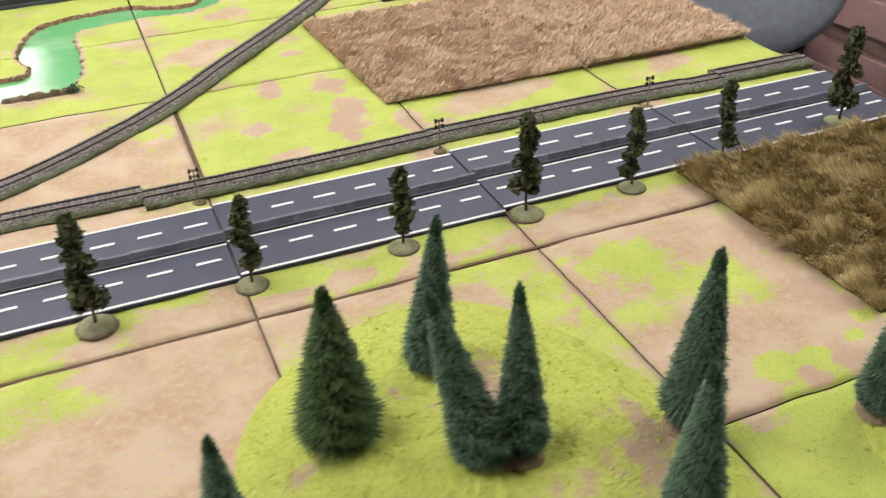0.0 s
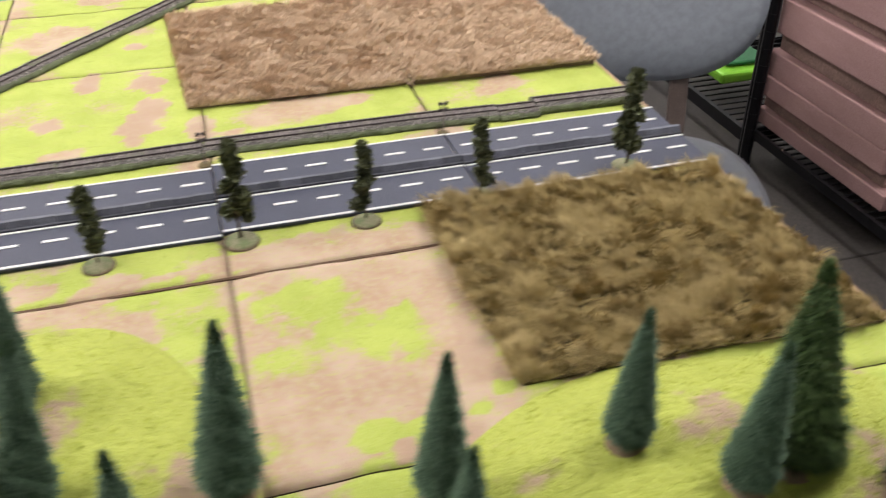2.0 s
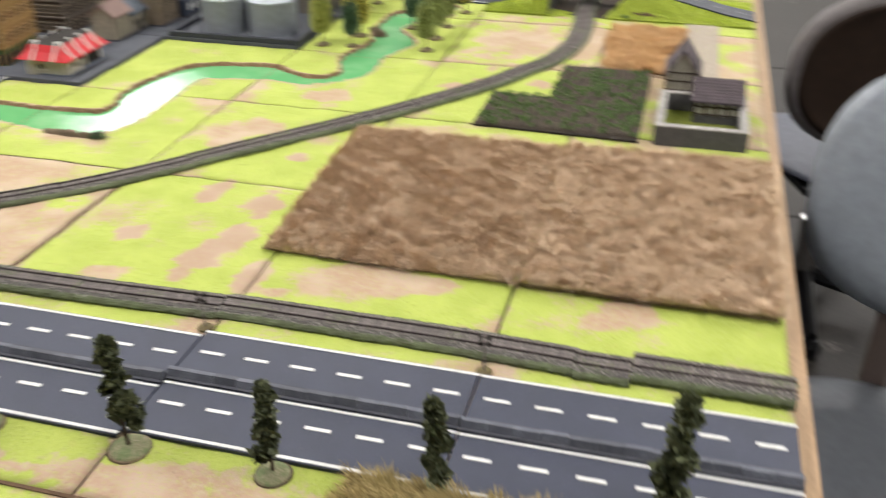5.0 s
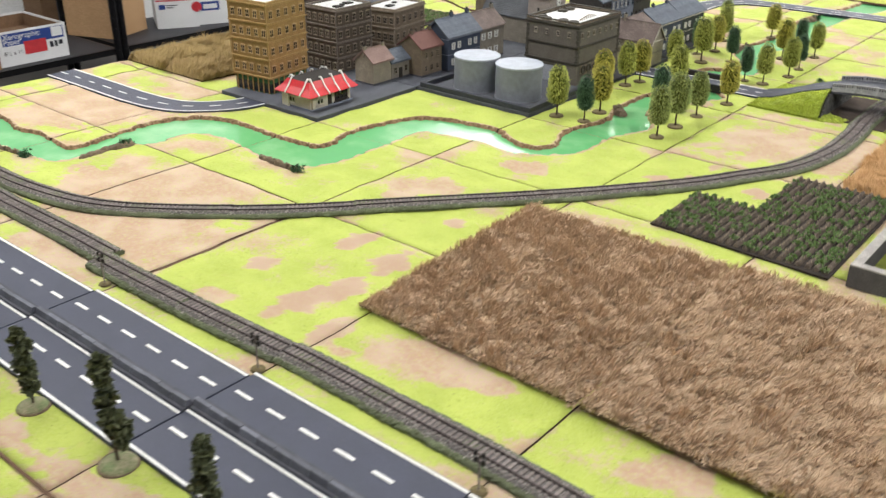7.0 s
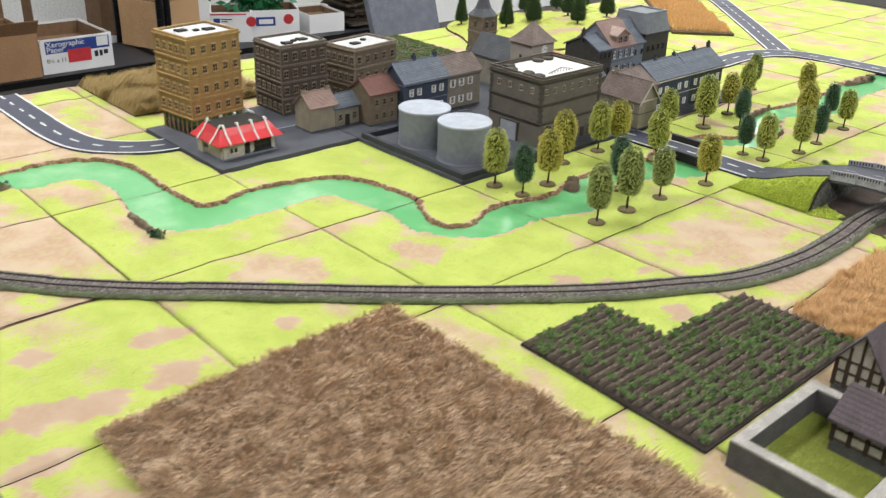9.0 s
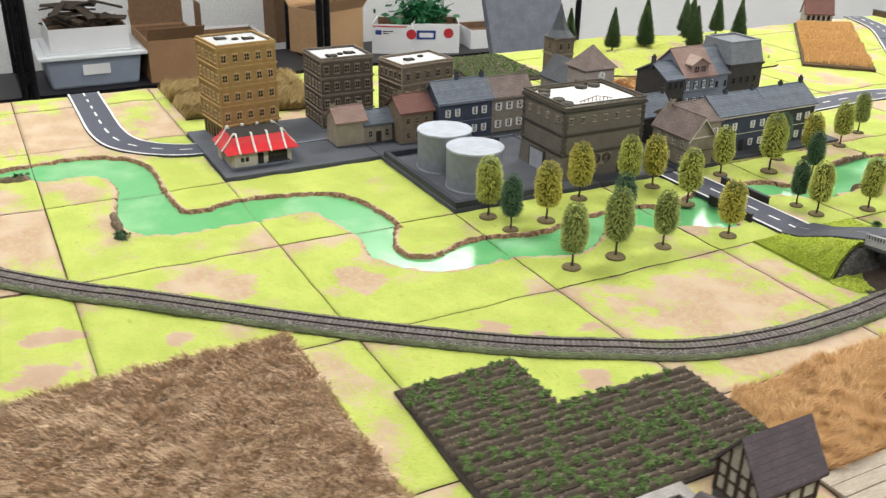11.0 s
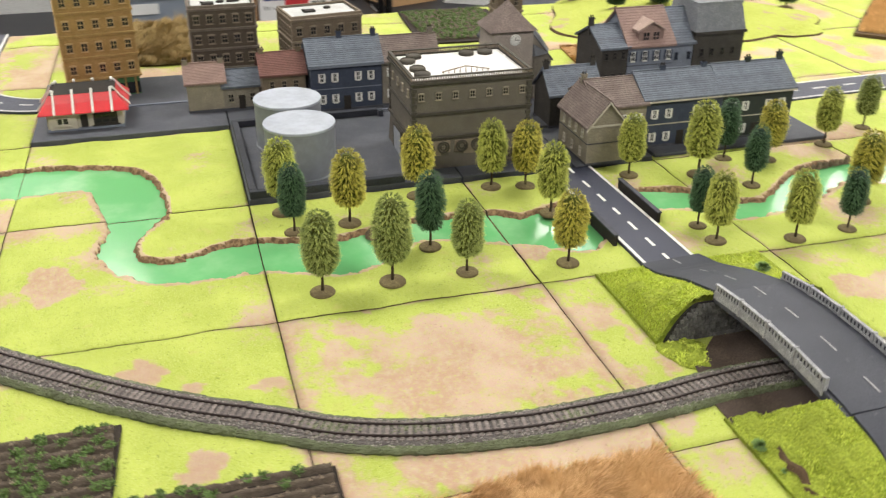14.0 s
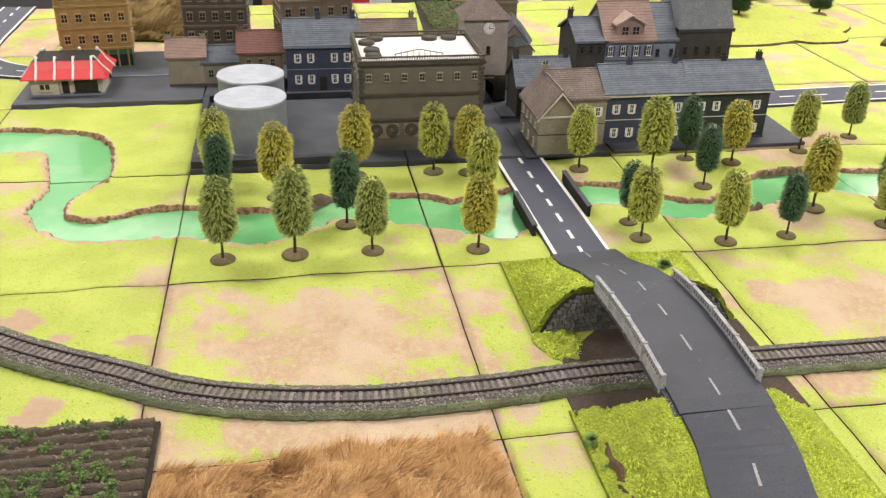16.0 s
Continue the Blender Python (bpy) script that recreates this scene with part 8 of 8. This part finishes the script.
def chair(label, x, y, rz, seat_mat, back_mat, back_h=0.40, rim=None):
    t = thing("chair", (x, y, FLOOR_Z), label, "chair", "chairs beside the table", rz=rz)
    s = part("seat", shell(0.43, 0.47, 0.010, lip=-0.012), seat_mat, t, smooth=True)
    s.location = (-0.02, -0.005, 0.455)
    b = part("backrest", shell(0.47, back_h, 0.045, lip=-0.022), back_mat, t, smooth=True)
    b.matrix_basis = pose(0, 0.262, 0.555 + back_h / 2, 80, 0, 0)
    if rim:
        ring = []
        for k in range(41):
            th = 6.28318 * k / 40 - 1.5708
            c, q = math.cos(th), (abs(math.cos(th)) ** 2.6 + abs(math.sin(th)) ** 2.6) ** (-1 / 2.6)
            ring.append((0.235 * q * c, back_h / 2 * q * math.sin(th), 0.045 * (q * c) ** 2 - 0.005))
        part("rim", MB().tube(ring, 0.02, 8), rim, b, "thick rim of the backrest, paled for light from above", smooth=True)
    for sx in (-0.082, 0.082):
        yb = lambda z: 0.251 + 0.176 * (z - 0.555)
        part("back_post", MB().add([(sx + a, yb(z) + b, z) for z in (0.44, 0.70) for a, b in ((-0.02, 0), (0.02, 0), (0.02, 0.012), (-0.02, 0.012))], [(3, 2, 1, 0), (4, 5, 6, 7), (0, 1, 5, 4), (1, 2, 6, 5), (2, 3, 7, 6), (3, 0, 4, 7)]), M_CHAIRPOST, t, bevel=0.003)
    part("underframe", MB().box(-0.15, 0.15, -0.12, 0.20, 0.415, 0.435), M_RACK, t, bevel=0.004)
    part("lever", MB().tube([(-0.10, 0.05, 0.425), (-0.215, 0.09, 0.43)], [0.004, 0.004], 8), M_CHROME, t, "chrome height lever")
    part("knob", MB().lathe([(0.002, 0.424), (0.011, 0.427), (0.012, 0.436), (0.004, 0.441)], -0.222, 0.092, 12), M_CHROME, t, "chrome knob")
    part("column", MB().lathe([(0.03, 0.05), (0.03, 0.25), (0.018, 0.25), (0.018, 0.42)], n=16), M_CHROME, t, "chrome column")
    for k in range(5):
        a = 6.28318 * k / 5
        lg = part("foot_arm", MB().tube([(0.02 * math.cos(a), 0.02 * math.sin(a), 0.09), (0.26 * math.cos(a), 0.26 * math.sin(a), 0.055)], [0.022, 0.014], 8), M_RACK, t)
        part("caster", MB().lathe([(0.02, 0.0), (0.026, 0.012), (0.026, 0.036), (0.018, 0.048)], 0.26 * math.cos(a), 0.26 * math.sin(a), 10), M_RACK, lg)


chair("smooth grey plastic shell chair beside the table", 1.235, 1.325, -16, M_CHAIR_SHADED, M_CHAIR)
chair("slate-blue chair with a dark brown padded back beside the table", 1.245, 2.53, 200, M_CHAIRBLUE, M_CHAIRBROWN, 0.34, M_CHAIRRIM)


# ---- racks and storage ----
def wire_rack(name, label, x0, x1, y0, y1, shelves, top, mid=()):
    t = thing(name, ((x0 + x1) / 2, (y0 + y1) / 2, FLOOR_Z), label, "wire shelving", "wire shelving racks")
    hx, hy = (x1 - x0) / 2, (y1 - y0) / 2
    for x in (-hx, hx):
        for y in [-hy, hy] + [m - (y0 + y1) / 2 for m in mid]:
            p = MB().lathe([(0.017, 0.0), (0.017, top)], x, y, 10)
            for k in range(int(top / 0.05)):
                p.lathe([(0.0185, 0.05 * k + 0.02), (0.0185, 0.05 * k + 0.024)], x, y, 10)
            part("post", p, M_RACK, t)
            part("foot", MB().lathe([(0.02, 0.0), (0.02, 0.012), (0.012, 0.03)], x, y, 10), M_RACK, t)
    for z in shelves:
        s = part("shelf", MB().box(-hx, hx, -hy, -hy + 0.012, z - 0.028, z).box(-hx, hx, hy - 0.012, hy, z - 0.028, z).box(-hx, -hx + 0.012, -hy, hy, z - 0.028, z).box(hx - 0.012, hx, -hy, hy, z - 0.028, z), M_RACK, t)
        w = MB()
        n = int((y1 - y0) / 0.03)
        for k in range(1, n):
            yy = -hy + 2 * hy * k / n
            w.box(-hx, hx, yy - 0.002, yy + 0.002, z - 0.006, z - 0.001)
        for k in range(1, 4):
            xx = -hx + 2 * hx * k / 4
            w.box(xx - 0.003, xx + 0.003, -hy, hy, z - 0.012, z - 0.006)
        tagged(part("wire_grid", w, M_RACK, s), kind="stuff")
        # added sheet: stands in for the darkness behind the wire grid
        if 0.2 < z < 0.5:
            part("dark_sheet", MB().box(-hx + 0.013, hx - 0.013, -hy + 0.013, hy - 0.013, z - 0.0008, z + 0.0004), M_SHELFDARK, s, "added dark sheet standing in for the darkness below")
    return t


wire_rack("storage_rack", "black wire shelving rack along the back wall with cartons", -3.33, -2.85, 1.535, 2.835, (0.08, 0.28, 1.0, 1.6), 1.75)
wire_rack("storage_rack", "black wire shelving rack along the back wall with mailing boxes", -3.33, -2.85, 2.872, 4.35, (0.08, 0.28, 1.0, 1.6), 1.75)
wire_rack("storage_rack", "black wire shelving rack with empty shelves at the back wall", -3.33, -2.85, 0.25, 1.498, (0.08, 0.28, 1.0, 1.6), 1.75)
SHELF = FLOOR_Z + 0.28


def carton(label, x, y, w, d, h, rz=0, mat=None, flaps=True, category="carton", z=SHELF):
    """An open carton: four walls, floor and folded-out flaps."""
    t = thing("carton", (x, y, z + 0.001), label, category, "storage cartons", rz=rz)
    mat = mat or M_CARD
    hx, hy, k = w / 2, d / 2, 0.004
    part("bottom", MB().box(-hx, hx, -hy, hy, 0, k), mat, t)
    for b in ((-hx, -hx + k, -hy, hy), (hx - k, hx, -hy, hy), (-hx + k, hx - k, -hy, -hy + k), (-hx + k, hx - k, hy - k, hy)):
        part("side", MB().box(*b, k, h), mat, t)
    part("lining", MB().box(-hx + k, -hx + k + 0.001, -hy + k, hy - k, k, h - 0.01).box(-hx + k, hx - k, hy - k - 0.001, hy - k, k, h - 0.01).box(-hx + k, hx - k, -hy + k, hy - k, h * 0.55, h * 0.56), M_CARD_IN, t, "dark cardboard inside")
    if flaps:
        for s in (-1, 1):
            part("flap", MB().add([(s * hx, -hy, h), (s * hx, hy, h), (s * (hx + 0.05), hy, h + 0.06), (s * (hx + 0.05), -hy, h + 0.06), (s * hx, -hy, h + k), (s * hx, hy, h + k), (s * (hx + 0.05), hy, h + 0.06 + k), (s * (hx + 0.05), -hy, h + 0.06 + k)], [(0, 1, 2, 3), (7, 6, 5, 4), (2, 1, 5, 6), (0, 3, 7, 4), (3, 2, 6, 7)]), mat, t)
    return t


def words(parent, text, size, x, y, z, mat, turn=90, name="lettering", depth=0.0004):
    cu = bpy.data.curves.new(name, "FONT")
    cu.body, cu.size, cu.extrude = text, size, depth
    cu.materials.append(mat)
    ob = new(name, cu)
    ob.parent = parent
    ob.matrix_basis = pose(x, y, z, 90, 0, turn)
    return ob


pb = carton("open white paper carton with blue and red printed front", -3.09, 2.452, 0.38, 0.322, 0.152, 0, M_BOXWHITE, False)
part("blue_panel", MB().box(0.1902, 0.1908, -0.140, 0.148, 0.088, 0.142), M_BLUEINK, pb, "blue printed panel")
part("red_panel", MB().box(0.1909, 0.1914, -0.045, 0.060, 0.040, 0.098), M_REDINK, pb, "red printed panel")
words(pb, "Xerographic", 0.034, 0.1912, -0.136, 0.116, M_BOXWHITE)
words(pb, "Paper", 0.034, 0.1912, -0.136, 0.093, M_BOXWHITE)
words(pb, "8½ x 11", 0.026, 0.1908, -0.140, 0.048, M_BLACKINK)
part("logo_shape", MB().box(0.1902, 0.1908, 0.075, 0.092, 0.052, 0.078).box(0.1902, 0.1908, 0.098, 0.112, 0.052, 0.078).box(0.1902, 0.1908, 0.118, 0.138, 0.058, 0.078), M_BLACKINK, pb, "plain dark blocks in place of a printed mark")
part("barcode_block", MB().box(0.1909, 0.1913, 0.090, 0.142, 0.098, 0.140), M_BOXWHITE, pb)
big = carton("tall open brown cardboard carton with an upright flap", -3.08, 2.155, 0.40, 0.25, 0.19, 0)
part("flap", MB().box(-0.20, -0.196, -0.125, 0.125, 0.19, 0.40), M_CARD_IN, big, "raised dark cardboard flap")
part("flap", MB().box(0.08, 0.196, 0.121, 0.125, 0.19, 0.34), M_CARD_IN, big, "raised dark cardboard flap")
carton("light brown cardboard carton turned on the shelf", -3.190, 2.995, 0.28, 0.265, 0.23, 20, M_CARDLIGHT)
carton("dark brown cardboard carton behind the light one", -3.58, 3.03, 0.16, 0.45, 0.27, 5, M_CARD_IN, False)
for bx, by, w, yaw, lab in ((-3.108, 3.350, 0.212, -30, "white postal mailing box with red top edge, open"), (-3.045, 3.556, 0.250, -24, "white postal mailing box holding green plants")):
    first = w < 0.25
    c = carton(lab, bx, by, 0.26, w, 0.152, yaw, M_BOXWHITE, False)
    hw = w / 2
    if first:
        part("red_edge", MB().box(0.1302, 0.1308, -hw + 0.004, hw - 0.03, 0.138, 0.145), M_REDINK, c)
        part("blue_block", MB().box(0.1302, 0.1308, -hw + 0.018, -hw + 0.050, 0.098, 0.122), M_BLUEINK, c, "plain blue block in place of a printed mark")
        part("text_bar", MB().box(0.1302, 0.1307, -hw + 0.056, -hw + 0.11, 0.114, 0.119).box(0.1302, 0.1307, -hw + 0.056, -hw + 0.09, 0.103, 0.108), M_BLACKINK, c)
    else:
        part("blue_block", MB().box(0.1302, 0.1308, -0.10, 0.0, 0.072, 0.118), M_BLUEINK, c, "plain blue block in place of a printed mark")
        part("grey_block", MB().box(0.1309, 0.1312, -0.085, -0.012, 0.082, 0.106), M_BOXWHITE, c, "pale block within the blue one")
    disc = part("red_disc", MB().lathe([(0.026, 0), (0.026, 0.0006)], n=20), M_REDINK, c, "round red printed mark")
    disc.matrix_basis = pose(0.1302, hw - 0.006 if first else 0.068, 0.104, 0, 90, 0)
carton("shallow white tray on the wire shelf", -3.06, 3.845, 0.28, 0.21, 0.10, -8, M_BOXWHITE, False)


def bark_pile():
    r = random.Random(14)
    for k in range(14):
        w = thing("bark_slab", (-3.03 + r.uniform(-0.05, 0.05), 4.085 + r.uniform(-0.02, 0.02), SHELF + 0.010 + 0.0165 * k), "rough brown bark slab in a stack on the wire shelf", "bark slab", "stacked bark slabs", rz=r.uniform(-8, 8))
        mb, n = MB(), 12
        for s_ in range(n + 1):
            y = -0.105 + 0.21 * s_ / n
            for x, z in ((-0.12, -0.006), (0.12, -0.006), (0.115, 0.006), (0.0, 0.010), (-0.115, 0.006)):
                mb.v.append((x + r.uniform(-0.008, 0.008), y, z + r.uniform(-0.0015, 0.0015)))
        mb.f = [(5 * q + a, 5 * q + (a + 1) % 5, 5 * q + 5 + (a + 1) % 5, 5 * q + 5 + a) for q in range(n) for a in range(5)] + [(4, 3, 2, 1, 0), tuple(5 * n + a for a in range(5))]
        part("slab", mb, M_SCRAP, w)


bark_pile()


def greenery():
    t = thing("plastic_plant", (-3.10, 3.50, SHELF + 0.07), "bunch of bright green plastic leaves in the mailing box", "plastic plant")
    r = np.random.RandomState(6)
    n = 500
    p = r.randn(n, 3) * np.array([0.05, 0.07, 0.045]) + np.array([0, 0, 0.11])
    e1, e2 = 0.014 * r.randn(n, 3), 0.012 * r.randn(n, 3)
    part("leaves", mesh_of("leaves", np.stack([p - e1, p + e2, p + e1, p - e2], 1).reshape(-1, 3), [(4 * i, 4 * i + 1, 4 * i + 2, 4 * i + 3) for i in range(n)]), M_GREENPLASTIC, t)
    part("stem", MB().tube([(0, 0, 0.0), (0, 0.01, 0.12)], 0.006, 6), M_GREENPLASTIC, t)


greenery()


def tub():
    t = thing("storage_tub", (-3.10, 1.797, SHELF + 0.001), "cloudy grey plastic storage tub with a white lid", "storage tub")
    part("body", MB().frustum((-0.19, 0.185, -0.185, 0.185), (-0.205, 0.205, -0.205, 0.205), 0.0, 0.135), M_TUB, t, bevel=0.012)
    part("lid", MB().box(-0.225, 0.225, -0.23, 0.23, 0.135, 0.152).box(-0.19, 0.19, -0.195, 0.195, 0.152, 0.160), M_TUBLID, t, "white plastic lid", bevel=0.006)
    part("label", MB().box(0.1955, 0.2015, -0.05, 0.065, 0.060, 0.105), M_BOXWHITE, t, "white paper label")
    c = carton("shallow white tray of brown scraps on the tub lid", -3.10, 1.797, 0.34, 0.335, 0.098, 0, M_BOXWHITE, False, z=SHELF + 0.161)
    r = random.Random(8)
    for k in range(26):
        s = thing("scrap", (-3.10 + r.uniform(-0.12, 0.12), 1.797 + r.uniform(-0.12, 0.12), SHELF + 0.235 + 0.0042 * k), "thin dark brown bark scrap in the tray", "scrap", "bark scraps")
        s.rotation_euler = (r.uniform(-0.35, 0.35), r.uniform(-0.35, 0.35), r.uniform(0, 6))
        part("strip", MB().box(-0.075, 0.075, -0.02, 0.02, -0.003, 0.003), M_SCRAP, s)


tub()


def foam_panel():
    """A sheet standing behind the board, leaning back to the west."""
    t = thing("foam_sheet", (-1.24, 3.03, FLOOR_Z), "speckled grey foam sheet leaning behind the board", "foam sheet")
    lo, hi, k = (0.10, -0.09, 0.19), (-0.13, -0.19, 0.12), 0.028
    front = [(lo[0], lo[1], 0.0), (lo[0], lo[2], 0.0), (hi[0], hi[2], 1.05), (hi[0], hi[1], 1.05)]
    part("sheet", MB().add(front + [(x - k, y, z) for x, y, z in front], [(0, 1, 2, 3), (7, 6, 5, 4), (1, 0, 4, 5), (2, 1, 5, 6), (3, 2, 6, 7), (0, 3, 7, 4)]), M_FOAMGREY, t, bevel=0.004)


foam_panel()


def foam_rack():
    """Heavy rack east of the table: black frame holding a leaning stack of pink foam boards."""
    rk = wire_rack("board_rack", "black shelving rack holding stacked foam boards", 1.965, 2.62, 0.95, 2.060, (0.125, 1.35), 1.5)
    r = random.Random(12)
    z = FLOOR_Z + 0.131
    for h, dx, dy, hy, m in ((0.045, 0.0, 0.0, 0.284, M_PINKFOAM), (0.044, 0.022, 0.02, 0.265, M_PINKTOP), (0.062, -0.004, 0.015, 0.268, M_PINKFOAM), (0.072, -0.002, 0.02, 0.262, M_PINKFOAM), (0.058, 0.024, 0.018, 0.250, M_PINKTOP),
                             (0.098, -0.006, 0.012, 0.245, M_PINKFOAM), (0.038, 0.035, 0.010, 0.240, M_PINKTOP), (0.100, 0.004, 0.0, 0.250, M_PINKFOAM), (0.012, 0.016, 0.0, 0.245, M_PINKTOP)):
        t = thing("foam_board", (2.31 + dx, 1.813 + dy, z), "pinkish-brown insulation foam board in a rough stack", "foam board", "stacked foam boards", rz=r.uniform(-0.8, 0.8))
        part("slab", MB().box(-0.31, 0.31, -hy, hy, 0.0005, h), m, t, bevel=0.004)
        z += h
    for x, y, z0, h, lab, m in ((2.16, 2.50, FLOOR_Z + 0.096, 0.042, "lime green plastic crate on the low wire shelf", M_LIMEPLASTIC), (2.20, 2.54, FLOOR_Z + 0.1385, 0.018, "dark green plastic crate stacked on another", M_GREENPLASTIC)):
        c = thing("crate", (x, y, z0), lab, "crate", "crates")
        part("body", MB().frustum((-0.075, 0.075, -0.08, 0.08), (-0.085, 0.085, -0.09, 0.09), 0.0, h), m, c, bevel=0.012)
    s = thing("floor_grate", (2.27, 2.425, FLOOR_Z), "black wire rack with its lowest shelf near the floor", "wire shelf")
    part("frame", MB().box(-0.30, 0.30, -0.34, -0.325, 0.06, 0.10).box(-0.30, 0.30, 0.325, 0.34, 0.06, 0.10).box(-0.30, -0.285, -0.325, 0.325, 0.06, 0.10).box(0.285, 0.30, -0.325, 0.325, 0.06, 0.10), M_RACK, s)
    for sx in (-1, 1):
        for sy in (-1, 1):
            part("post", MB().lathe([(0.017, 0.0), (0.017, 1.35)], sx * 0.285, sy * 0.325, 10), M_RACK, s)
            part("foot", MB().box(sx * 0.285 - 0.012, sx * 0.285 + 0.012, sy * 0.325 - 0.012, sy * 0.325 + 0.012, 0, 0.06), M_RACK, s)
    g = MB()
    for k in range(18):
        y = -0.32 + 0.64 * k / 17
        g.box(-0.285, 0.285, y - 0.003, y + 0.003, 0.09, 0.095)
    tagged(part("wire_grid", g, M_RACK, s), kind="stuff")


foam_rack()
